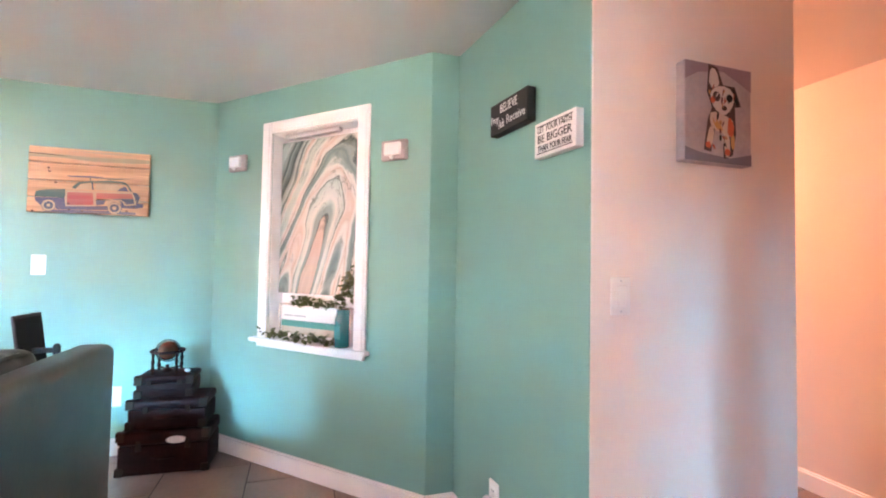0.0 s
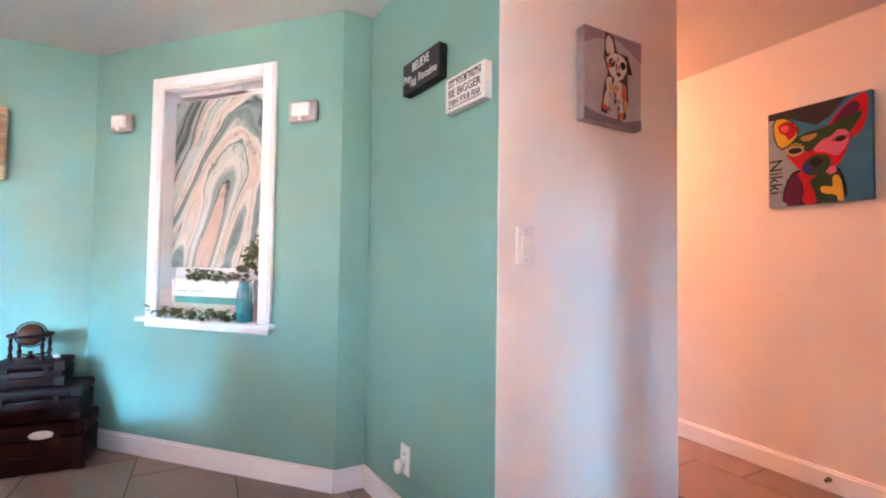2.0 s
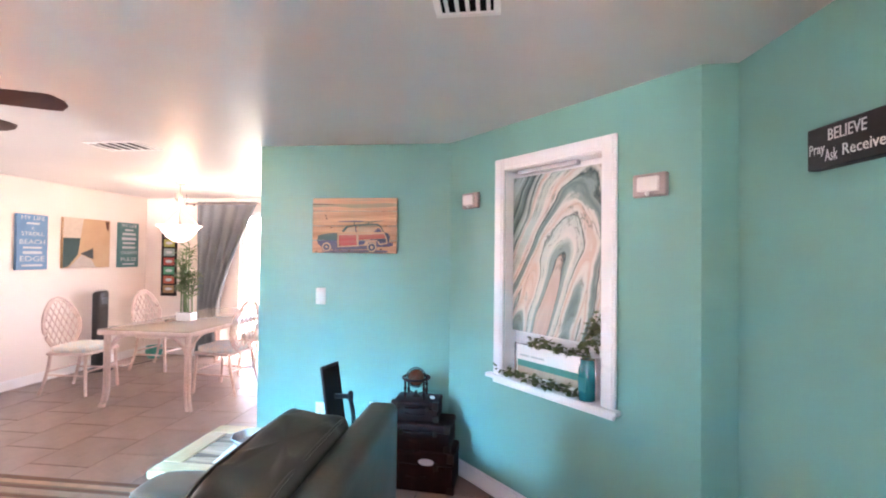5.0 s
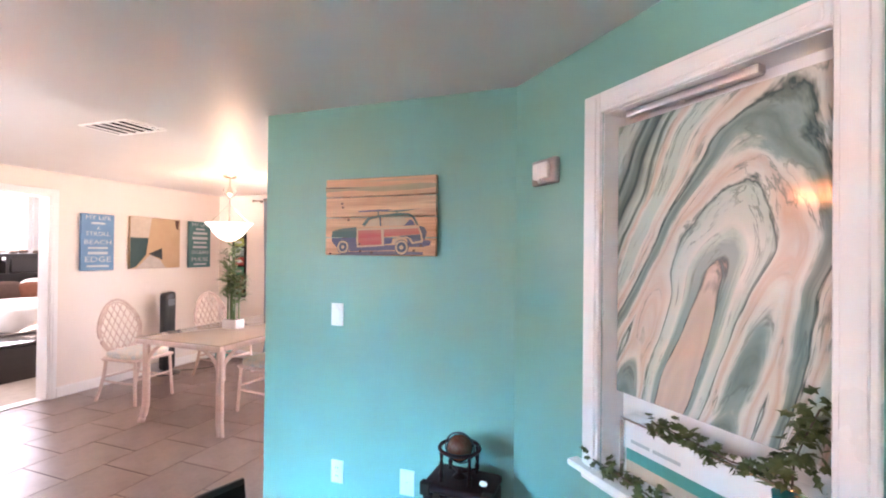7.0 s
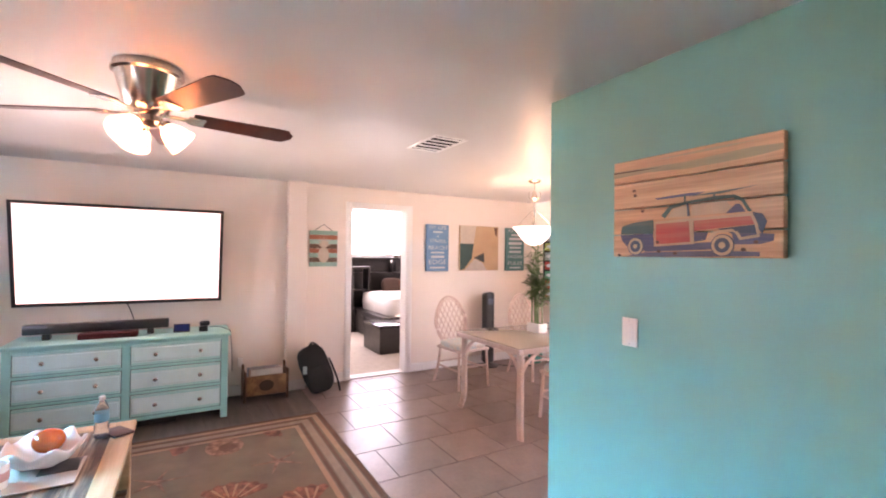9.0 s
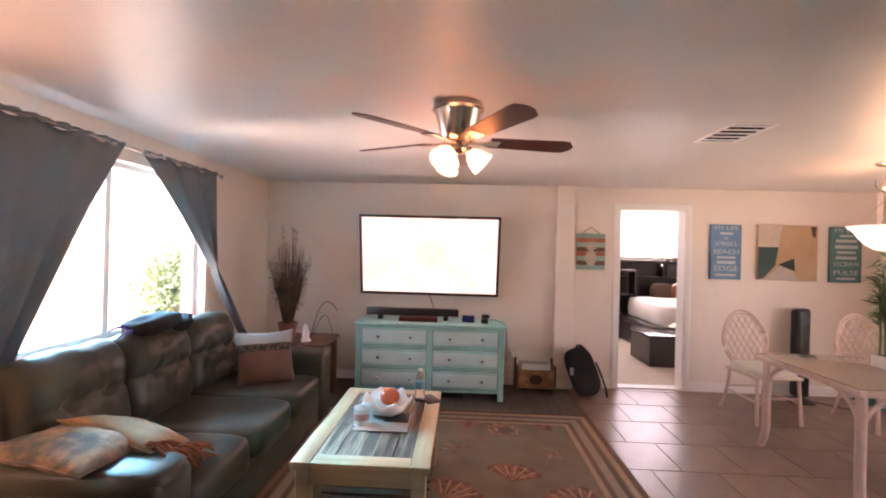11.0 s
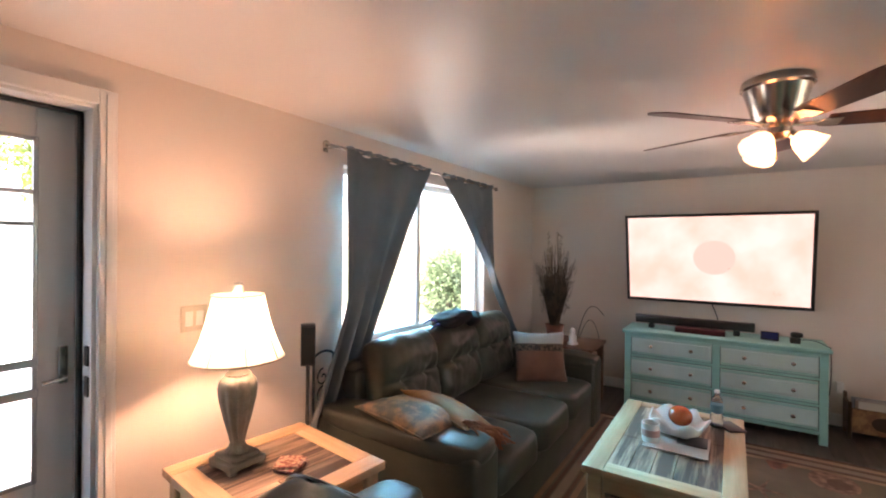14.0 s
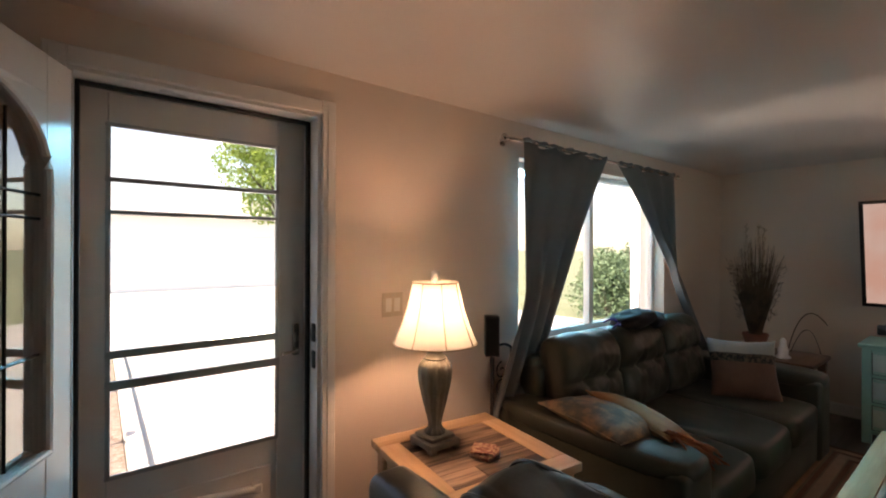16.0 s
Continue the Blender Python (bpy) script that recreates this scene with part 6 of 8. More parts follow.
for cu_, cv_ in ((-3.89, 2.10), (-2.35, 2.12)):
    part("sea_motif", poly(B(), coil(cu_ + 0.02, cv_, 0.065), RP, 0.003), BRNB, rug)
# ribs of the scallops
for cu_, cv_, r_, rot_ in ((-3.06, 2.06, 0.25, 2.9), (-2.82, 1.62, 0.26, 2.6), (-2.80, 2.46, 0.25, 3.4)):
    for k in range(5):
        a = rot_ - 0.7 + 0.35 * k
        ca, sa = math.cos(a), math.sin(a)
        part("shell_rib", poly(B(), [(cu_ + 0.06 * ca - 0.004 * sa, cv_ + 0.06 * sa + 0.004 * ca), (cu_ + 0.06 * ca + 0.004 * sa, cv_ + 0.06 * sa - 0.004 * ca), (cu_ + 0.85 * r_ * ca + 0.009 * sa, cv_ + 0.85 * r_ * sa - 0.009 * ca), (cu_ + 0.85 * r_ * ca - 0.009 * sa, cv_ + 0.85 * r_ * sa + 0.009 * ca)], RP, 0.003), TANB, rug)

# television and what stands below it
tv = thing("television", "large flat television on a tilted wall mount, lit pale", "television", (-4.945, 1.345, 1.435))
TVM = pose(0, 0, 0, 0, 0, 0) @ Matrix.Rotation(radians(11.5), 4, "Y")
q = B()
bx(q, -0.045, 0.0, -0.755, 0.755, -0.435, 0.435, 0.006, 2)
part("panel", turn(q, TVM), BLACK, tv)
for a in ((-0.760, 0.760, -0.440, -0.410), (-0.760, 0.760, 0.414, 0.440), (-0.760, -0.732, -0.410, 0.414), (0.732, 0.760, -0.410, 0.414)):
    q = B()
    bx(q, -0.002, 0.006, *a, 0.002)
    part("bezel", turn(q, TVM), BLACK, tv)
q = B()
bx(q, 0.0, 0.002, -0.741, 0.741, -0.418, 0.422)
part("screen", turn(q, TVM), SCREEN, tv, "bright pale pink lit screen")
part("picture_disc", turn(poly(B(), disc(0.015, 0.02, 0.17, 0.165, 40), lambda u, v, d: Vector((0.0022 + d, u, v)), 0.0006), TVM), SCREENDISC, tv, "muted red disc in the picture")
q = B()
bx(q, -0.253, -0.03, -0.2, 0.2, -0.12, 0.12, 0.01)
part("wall_mount", q, DARKMETAL, tv)
q = B()
tube(q, arc((-0.24, -0.02, -0.42), (-0.22, 0.05, -0.55), (-0.20, 0.06, -0.66), 10), 0.005, 6)
part("cable", q, DARKMETAL, tv)

dr = thing("dresser", "mint green six-drawer dresser with pale drawer fronts", "dresser", (-4.595, 0.645, 0))
DW, DD, DH = 1.50, 0.46, 0.755
q = B()
bx(q, -DD - 0.02, 0.02, -0.02, DW + 0.02, DH - 0.028, DH, 0.006, 2)
part("top", q, MINT, dr)
q = B()
bx(q, -DD, -0.012, 0.05, DW - 0.05, 0.10, DH - 0.028, 0.003)
part("carcass", q, MINTSHADOW, dr)
for y0 in (0.0, DW - 0.055):
    for x0, x1 in ((-0.055, 0.0), (-DD, -DD + 0.055)):
        q = B()
        bx(q, x0, x1, y0, y0 + 0.055, 0.0, DH - 0.028, 0.004)
        part("leg_post", q, MINT, dr)
    q = B()
    bx(q, -DD + 0.055, -0.055, y0 + 0.012, y0 + 0.043, 0.10, DH - 0.028, 0.002)
    part("side_panel", q, MINT, dr)
for y0, y1, z0, z1 in ((0.055, DW - 0.055, DH - 0.062, DH - 0.029), (0.055, DW - 0.055, 0.075, 0.105), (DW / 2 - 0.028, DW / 2 + 0.028, 0.105, DH - 0.062), (0.055, DW - 0.055, 0.295, 0.315), (0.055, DW - 0.055, 0.505, 0.525)):
    q = B()
    bx(q, -0.03, -0.004, y0, y1, z0, z1, 0.003)
    part("rail", q, MINT, dr)
for row in range(3):
    for col in range(2):
        y0 = 0.062 if col == 0 else DW / 2 + 0.034
        y1 = DW / 2 - 0.034 if col == 0 else DW - 0.062
        z0 = 0.112 + 0.2095 * row
        z1 = z0 + 0.176
        q = B()
        bx(q, -0.20, -0.002, y0, y1, z0, z1, 0.003)
        bx(q, -0.006, 0.003, y0 + 0.012, y1 - 0.012, z0 + 0.034, z1 - 0.034, 0.004)
        dwr = part("drawer", q, MINTLIGHT, dr, "pale washed mint drawer front")
        for zz in (z0 + 0.006, z0 + 0.018, z1 - 0.018, z1 - 0.006):
            q = B()
            tube(q, [(-0.001, y0 + 0.003, zz), (-0.001, y1 - 0.003, zz)], 0.0045, 8)
            part("reeding", q, MINT, dwr)
        for f in (0.26, 0.76):
            q = B()
            lathe(q, [(0.007, 0.0), (0.007, 0.012), (0.015, 0.018), (0.017, 0.026), (0.010, 0.032)], 14)
            turn(q, pose(0.001, y0 + (y1 - y0) * f, (z0 + z1) / 2, 0, 90, 0))
            part("knob", q, METAL, dwr, "round brushed knob")
sb = thing("soundbar", "long black soundbar on short feet", "soundbar", (-4.86, 0.70, DH))
q = B()
bx(q, -0.04, 0.04, 0, 0.98, 0.045, 0.125, 0.010, 2)
part("bar", q, BLACK, sb)
for y in (0.12, 0.82):
    q = B()
    bx(q, -0.035, 0.035, y, y + 0.05, 0.0, 0.048, 0.004)
    part("foot", q, BLACK, sb)
q = B()
bx(q, -0.055, 0.055, -0.20, 0.20, 0, 0.045, 0.004)
solo("red_case", q, tint("dark_red_case", 0.075, 0.012, 0.014), "dark red flat case under the soundbar", "case", (-4.77, 1.26, DH))
gd = thing("small_display", "small dark blue gadget screen on the dresser", "gadget", (-4.78, 1.78, DH), -8)
q = B()
bx(q, -0.012, 0.012, -0.065, 0.065, 0.0, 0.075, 0.006, 2)
part("case", turn(q, pose(0, 0, 0, 0, -12, 0)), BLACK, gd)
q = B()
bx(q, 0.0115, 0.0135, -0.057, 0.057, 0.010, 0.068, 0.001)
part("screen", turn(q, pose(0, 0, 0, 0, -12, 0)), tint("navy_screen", 0.02, 0.03, 0.12, 0.2), gd)
wc = thing("small_camera", "small black camera on a cube base", "camera", (-4.76, 1.95, DH))
q = B()
bx(q, -0.03, 0.03, -0.035, 0.035, 0, 0.05, 0.008, 2)
part("base", q, BLACK, wc)
q = B()
puff(q, Matrix.Translation((0.0, 0.01, 0.072)), 0.06, 0.085, 0.045, 0.6, 18, 10)
part("head", q, BLACK, wc, smooth="all")
cb = thing("power_cable", "thin black cable trailing over the dresser", "cable", (0, 0, 0))
q = B()
tube(q, arc((-4.78, 1.99, DH + 0.03), (-4.74, 2.08, DH + 0.055), (-4.72, 2.15, DH + 0.004), 8) + arc((-4.72, 2.17, DH), (-4.85, 2.20, 0.5), (-5.1, 2.22, 0.28), 8), 0.003, 6)
part("lead", q, DARKMETAL, cb)
q = B()
bx(q, -0.13, 0.13, -0.20, 0.20, 0, 0.045, 0.006)
solo("game_console", q, BLACK, "flat black box under the dresser", "console", (-4.80, 1.55, 0.001))

# ceiling fan, at rest
fan = thing("ceiling_fan", "brushed nickel ceiling fan with dark red blades and lit shades", "ceiling fan", (-2.44, 1.658, CZ))
q = B()
lathe(q, [(0.128, -0.0005), (0.130, -0.018), (0.134, -0.022), (0.134, -0.034), (0.122, -0.042), (0.106, -0.10), (0.088, -0.165), (0.078, -0.185), (0.060, -0.195), (0.045, -0.205), (0.030, -0.215)], 48)
part("motor_housing", q, METAL, fan, smooth="auto")
q = B()
lathe(q, [(0.04, -0.195), (0.058, -0.212), (0.058, -0.235), (0.040, -0.250), (0.018, -0.258)], 32)
part("light_kit", q, METAL, fan)
for k in range(5):
    a = 28 + 72 * k
    bm_ = pose(0, 0, -0.195, 0, 0, a)
    q = B()
    bx(q, 0.05, 0.17, -0.016, 0.016, -0.004, 0.004, 0.002)
    bx(q, 0.15, 0.22, -0.038, 0.038, -0.003, 0.003, 0.002)
    arm_ = part("blade_arm", turn(q, bm_ @ pose(0, 0, 0, -8, 0, 0)), METAL, fan)
    q = B()
    n0 = 14
    lo, hi = [], []
    for i in range(n0 + 1):
        s = i / n0
        x = 0.17 + 0.45 * s
        hw = 0.052 + 0.016 * s
        if s > 0.88:
            hw *= math.sqrt(max(0.0, 1 - ((s - 0.88) / 0.125) ** 2))
        for sd, lst in ((-1, lo), (1, hi)):
            lst.append((x, sd * hw))
    ring = lo + hi[::-1]
    up, dn = [q.verts.new((x, y, 0.009)) for x, y in ring], [q.verts.new((x, y, 0.004)) for x, y in ring]
    q.faces.new(up)
    q.faces.new(dn[::-1])
    for i in range(len(ring)):
        j = (i + 1) % len(ring)
        q.faces.new((up[i], up[j], dn[j], dn[i]))
    part("blade", turn(q, bm_ @ pose(0, 0, 0, -12, 0, 0)), REDWOOD, fan)
for k in range(3):
    a = 120 * k - 35
    sm_ = pose(0, 0, -0.228, 0, 0, a) @ pose(0.042, 0, 0, 0, 132, 0)
    q = B()
    lathe(q, [(0.014, 0.0), (0.018, 0.02), (0.022, 0.035)], 16)
    part("socket", turn(q, sm_), METAL, fan)
    q = B()
    lathe(q, [(0.022, 0.03), (0.034, 0.042), (0.046, 0.065), (0.055, 0.10), (0.064, 0.125), (0.062, 0.125), (0.050, 0.098), (0.030, 0.045)], 28, flute=0.02, flutes=9)
    part("glass_shade", turn(q, sm_), MILKGLASS, fan, "glowing milk-glass tulip shade", smooth="all")
for x in (0.012, -0.014):
    q = B()
    tube(q, [(x, 0, -0.25), (x, 0.002, -0.33)], 0.0015, 5)
    puff(q, Matrix.Translation((x, 0.002, -0.335)), 0.010, 0.010, 0.016, 1.0, 8, 6)
    part("pull_chain", q, METAL, fan)

# corner: side table with dried grasses
ft = thing("corner_table", "brown wooden side table in the room corner", "side table", (-4.46, 0.16, 0))
q = B()
bx(q, -0.28, 0.28, -0.28, 0.28, 0.565, 0.60, 0.006, 2)
part("tabletop", q, BROWNWOOD, ft)
for sx in (-1, 1):
    for sy in (-1, 1):
        q = B()
        bx(q, sx * 0.235 - 0.028, sx * 0.235 + 0.028, sy * 0.235 - 0.028, sy * 0.235 + 0.028, 0, 0.565, 0.005)
        part("leg", q, BROWNWOOD, ft)
    q = B()
    bx(q, sx * 0.235 - 0.012, sx * 0.235 + 0.012, -0.21, 0.21, 0.48, 0.565, 0.003)
    part("apron", q, BROWNWOOD, ft)
q = B()
bx(q, -0.21, 0.21, -0.21, 0.21, 0.14, 0.16, 0.004)
part("shelf", q, BROWNWOOD, ft)
pt = thing("dried_grass_arrangement", "tall dark dried grasses and plumes in a terracotta pot", "dried plant", (-4.50, -0.02, 0.60))
q = B()
lathe(q, [(0.065, 0.0), (0.078, 0.05), (0.092, 0.12), (0.097, 0.122), (0.097, 0.145), (0.085, 0.145), (0.078, 0.12), (0.002, 0.115)], 28)
part("pot", q, TERRACOTTA, pt)
q = B()
for k in range(420):
    a, rr = rnd.uniform(0, 6.28), rnd.uniform(0.0, 1.0)
    hgt = rnd.uniform(0.35, 0.90) * (1 - 0.25 * rr)
    lean_ = 0.03 + 0.22 * rr * (hgt / 0.7)
    b0 = Vector((0.04 * math.cos(a), 0.04 * math.sin(a), 0.11))
    tip = Vector((lean_ * math.cos(a), lean_ * math.sin(a), 0.11 + hgt))
    tube(q, arc(b0, b0.lerp(tip, 0.5) + Vector((0, 0, 0.10)), tip, 5), 0.0026, 4, 0.0008)
part("grass_stem_tuft", q, DRYGRASS, pt, kind="stuff")
q = B()
for k in range(1400):
    a, rr = rnd.uniform(0, 6.28), rnd.random()
    hz = rnd.uniform(0.14, 0.62)
    rad = (0.03 + 0.16 * rr) * (0.5 + hz)
    c = Vector((rad * math.cos(a), rad * math.sin(a), 0.11 + hz))
    d = Vector((math.cos(a) * 0.6 + rnd.uniform(-0.4, 0.4), math.sin(a) * 0.6 + rnd.uniform(-0.4, 0.4), rnd.uniform(0.1, 1.0))).normalized() * rnd.uniform(0.02, 0.05)
    s = d.cross(Vector((rnd.uniform(-1, 1), rnd.uniform(-1, 1), 0.3))).normalized() * 0.003
    q.faces.new([q.verts.new(v) for v in (c - s, c + s, c + d)])
part("grass_head_tuft", q, DRYGRASS, pt, kind="stuff", smooth=None)
q = B()
for k in range(7):
    a = rnd.uniform(0, 6.28)
    top = Vector((0.07 * math.cos(a), 0.07 * math.sin(a), 0.80 + 0.32 * rnd.random()))
    for j in range(60):
        c = top - Vector((0, 0, 0.30 * rnd.random()))
        d = Vector((rnd.uniform(-1, 1), rnd.uniform(-1, 1), rnd.uniform(0.2, 1.4))).normalized() * 0.035
        s = d.cross(Vector((0.3, 1, 0.2))).normalized() * 0.005
        q.faces.new([q.verts.new(v) for v in (c - s, c + s, c + d)])
part("plumes", q, CREAMPLUME, pt, kind="stuff", smooth=None)
fg = thing("figurine", "small white plain figurine on the corner table", "figurine", (-4.33, 0.22, 0.60))
q = B()
lathe(q, [(0.05, 0.0), (0.052, 0.01), (0.034, 0.03), (0.038, 0.07), (0.022, 0.10), (0.026, 0.125), (0.014, 0.155), (0.002, 0.16)], 18, flute=0.08, flutes=3)
part("figure", q, CERAMIC, fg, smooth="all")
wr = thing("wire_ornament", "thin bent-twig ornament beside the grasses", "ornament", (-4.62, 0.30, 0.60))
q = B()
tube(q, arc((0, -0.12, 0.005), (0, -0.02, 0.52), (0, 0.14, 0.26), 14), 0.004, 5)
tube(q, arc((0, -0.10, 0.005), (0, 0.02, 0.40), (0, 0.10, 0.02), 12), 0.003, 5)
part("twig", q, DRYGRASS, wr)

# magazine rack and backpack by the pilaster
mr = thing("magazine_rack", "brown wooden magazine rack filled with papers", "rack", (-5.00, 2.52, 0))
for y in (-0.20, 0.20):
    q = B()
    bx(q, -0.11, 0.11, y - 0.011, y + 0.011, 0.04, 0.29, 0.004)
    bx(q, -0.11, -0.075, y - 0.012, y + 0.012, 0.0, 0.34, 0.006)
    bx(q, 0.075, 0.11, y - 0.012, y + 0.012, 0.0, 0.30, 0.006)
    part("end_board", q, BROWNWOOD, mr)
for x in (-0.09, 0.09):
    q = B()
    bx(q, x - 0.008, x + 0.008, -0.19, 0.19, 0.06, 0.25, 0.003)
    part("side_board", q, mat("painted_rack_front", (0.16, 0.075, 0.035), (0.28, 0.16, 0.07), 0.5, scale=14, contrast=0.1) if x > 0 else BROWNWOOD, mr)
q = B()
bx(q, -0.085, 0.085, -0.19, 0.19, 0.05, 0.065)
part("bottom_board", q, BROWNWOOD, mr)
part("front_medallion", poly(B(), disc(0, 0.15, 0.07, 0.055), lambda u, v, d: Vector((0.0985 + d, u, v)), 0.002), tint("dark_medallion", 0.05, 0.03, 0.02), mr)
for k in range(7):
    q = B()
    bx(q, -0.002, 0.002, -0.15, 0.15, 0.0, 0.24, 0.001)
    turn(q, pose(-0.06 + 0.02 * k, rnd.uniform(-0.02, 0.02), 0.067, 0, rnd.uniform(-5, 8), 0))
    part("paper", q, tint("magazine_%s" % "abcdefg"[k], *[(0.5, 0.5, 0.48), (0.3, 0.32, 0.36), (0.55, 0.45, 0.4), (0.2, 0.2, 0.22), (0.5, 0.52, 0.55), (0.4, 0.3, 0.25), (0.55, 0.55, 0.5)][k]), mr)
bp_ = thing("backpack", "black fabric backpack leaning upright against the wall", "backpack", (-4.96, 3.02, 0), -8)
BAG = mat("black_nylon", (0.006, 0.006, 0.007), (0.010, 0.010, 0.011), 0.85, scale=9, fine=250, bump=0.35)
q = B()
puff(q, pose(0, 0.0, 0.245, 20, -10, 0), 0.20, 0.30, 0.50, 0.6, 32, 18, crease=0.04, seed=2)
bag = part("main_bag", q, BAG, bp_, smooth="all")
q = B()
puff(q, pose(0.085, 0.03, 0.15, 14, -10, 0), 0.12, 0.25, 0.27, 0.55, 24, 14, crease=0.03, seed=5)
part("front_pocket", q, BAG, bp_, smooth="all")
q = B()
tube(q, arc((0.0, -0.07, 0.47), (0.0, -0.07, 0.56), (0.0, 0.02, 0.49), 8), 0.010, 8)
part("grab_handle", q, BAG, bp_)
q = B()
bx(q, 0.105, 0.112, -0.14, -0.10, 0.22, 0.30, 0.003)
part("logo_patch", q, tint("pale_patch", 0.35, 0.45, 0.45), bp_)
q = B()
tube(q, arc((0.05, 0.13, 0.36), (0.16, 0.22, 0.16), (0.12, 0.24, 0.02), 10), 0.010, 6)
part("strap", q, BAG, bp_)
dv = thing("wall_device", "small clear plug-in air freshener at the wall outlet", "air freshener", (-5.185, 2.30, 0.30))
q = B()
bx(q, -0.012, 0.03, -0.025, 0.025, 0.0, 0.09, 0.008, 2)
part("body", q, CERAMIC, dv)

# pineapple plank sign on the wall
ps = thing("pineapple_plank_sign", "mint and rust plank sign with a white pineapple, hung by twine", "sign", (-5.206, 3.145, 1.53), 90)
q = B()
for k, col in enumerate(((0.24, 0.40, 0.34), (0.40, 0.15, 0.09), (0.30, 0.48, 0.42), (0.14, 0.085, 0.06), (0.36, 0.13, 0.08), (0.26, 0.44, 0.37), (0.16, 0.11, 0.08), (0.28, 0.46, 0.40))):
    q = B()
    z0 = 0.205 - 0.051 * (k + 1)
    bx(q, -0.158, 0.158, -0.020, -0.006, z0 + 0.001, z0 + 0.050, 0.002)
    part("plank", q, tint("sign_plank_%s" % "abcdefgh"[k], *col), ps)
for x in (-0.1, 0.1):
    q = B()
    bx(q, x - 0.015, x + 0.015, -0.006, 0.0, -0.19, 0.19)
    part("batten", q, BROWNWOOD, ps)
SIGNCREAM = tint("worn_cream_paint", 0.50, 0.41, 0.33)
PP = lambda u, v, d: Vector((u, -0.0203 - d, v))
part("pineapple_body", poly(B(), disc(0, -0.07, 0.062, 0.088), PP, 0.0015), SIGNCREAM, ps)
for k in range(7):
    a = radians(90 + (k - 3) * 24)
    part("pineapple_leaf", poly(B(), [(-0.012, 0.012), (0.10 * math.cos(a) * 0.5 - 0.012, 0.02 + 0.06 * math.sin(a)), (0.10 * math.cos(a), 0.02 + 0.13 * math.sin(a)), (0.10 * math.cos(a) * 0.5 + 0.012, 0.02 + 0.05 * math.sin(a)), (0.012, 0.012)], PP, 0.0012 + 0.0003 * k), SIGNCREAM, ps)
q = B()
tube(q, [(-0.10, -0.012, 0.205), (0, -0.010, 0.275), (0.10, -0.012, 0.205)], 0.004, 6)
part("twine", q, DRYGRASS, ps)


# ---- entry door ----
sd = tagged(new("door_1"), "white storm door with louvred glass panes and grey rails", "door", kind="structure")
SY0, SY1 = -0.755, -0.715
for nm, a in (("stile", (-0.745, -0.622, 0.02, 2.045)), ("stile", (-0.008, 0.085, 0.02, 2.045)), ("top_rail", (-0.622, -0.008, 1.928, 2.045)), ("kick_panel", (-0.622, -0.008, 0.02, 0.606))):
    q = B()
    bx(q, a[0], a[1], SY0, SY1, a[2], a[3], 0.004)
    if nm == "kick_panel":
        bx(q, -0.60, -0.05, SY1 - 0.002, SY1 + 0.006, 0.10, 0.50, 0.006)
    part(nm, q, TRIM, sd)
for z0, z1, yy in ((1.710, 1.728, 0.012), (1.590, 1.606, 0.010), (1.055, 1.085, 0.014), (0.938, 0.972, 0.016), (1.914, 1.930, 0.006), (0.604, 0.622, 0.006)):
    q = B()
    bx(q, -0.630, 0.000, SY1 - 0.004, SY1 + yy, z0, z1, 0.003)
    part("sash_rail", q, CHROME, sd, "grey aluminium sash rail")
for z0, z1, y in ((1.60, 1.94, -0.735), (0.95, 1.72, -0.728), (0.60, 1.07, -0.741)):
    q = B()
    bx(q, -0.642, -0.003, y - 0.0015, y + 0.0015, z0, z1)
    pn = part("pane", q, PANE, sd, smooth=None)
    pn.visible_shadow = False
for x in (-0.620, -0.010):
    q = B()
    bx(q, x - 0.008, x + 0.008, SY1 - 0.004, SY1 + 0.012, 0.606, 1.930, 0.003)
    part("glazing_channel", q, CHROME, sd, "grey aluminium channel")
hd = tagged(part("latch_plate", bx(B(), -0.722, -0.690, SY1 - 0.002, SY1 + 0.012, 0.97, 1.12, 0.004), METAL, sd), label="nickel latch plate")
q = B()
tube(q, [(-0.706, SY1 + 0.01, 1.0), (-0.706, SY1 + 0.05, 1.0), (-0.63, SY1 + 0.055, 0.995)], 0.008, 8)
part("lever", q, METAL, hd)
q = B()
tube(q, [(-0.52, SY1 + 0.03, 0.42), (-0.12, SY1 + 0.03, 0.46)], 0.016, 12)
bx(q, -0.55, -0.51, SY1 - 0.002, SY1 + 0.04, 0.40, 0.44, 0.004)
part("closer", q, PLASTIC, sd, "white pneumatic closer tube")
for x0, x1, z0, z1 in ((-0.762, -0.745, 0.0, 2.06), (0.085, 0.102, 0.0, 2.06), (-0.745, 0.085, 2.046, 2.062)):
    q = B()
    bx(q, x0, x1, S1, S0 + 0.001, z0 + 0.001, z1)
    part("jamb", q, TRIM, sd)
for x0 in (-0.744, 0.070):
    q = B()
    bx(q, x0, x0 + 0.014, -0.66, -0.63, 0.02, 2.04, 0.003)
    part("weather_strip", q, DARKMETAL, sd)
q = B()
bx(q, -0.744, 0.084, -0.66, -0.63, 2.030, 2.044, 0.003)
part("weather_strip", q, DARKMETAL, sd)
q = B()
bx(q, -0.745, 0.085, S1 - 0.02, S0 + 0.01, 0.001, 0.018, 0.005)
part("threshold", q, CHROME, sd)
for z in (0.97, 1.09):
    q = B()
    bx(q, -0.7455, -0.738, -0.60, -0.565, z - 0.04, z + 0.04, 0.003)
    part("strike_plate", q, DARKMETAL, sd)

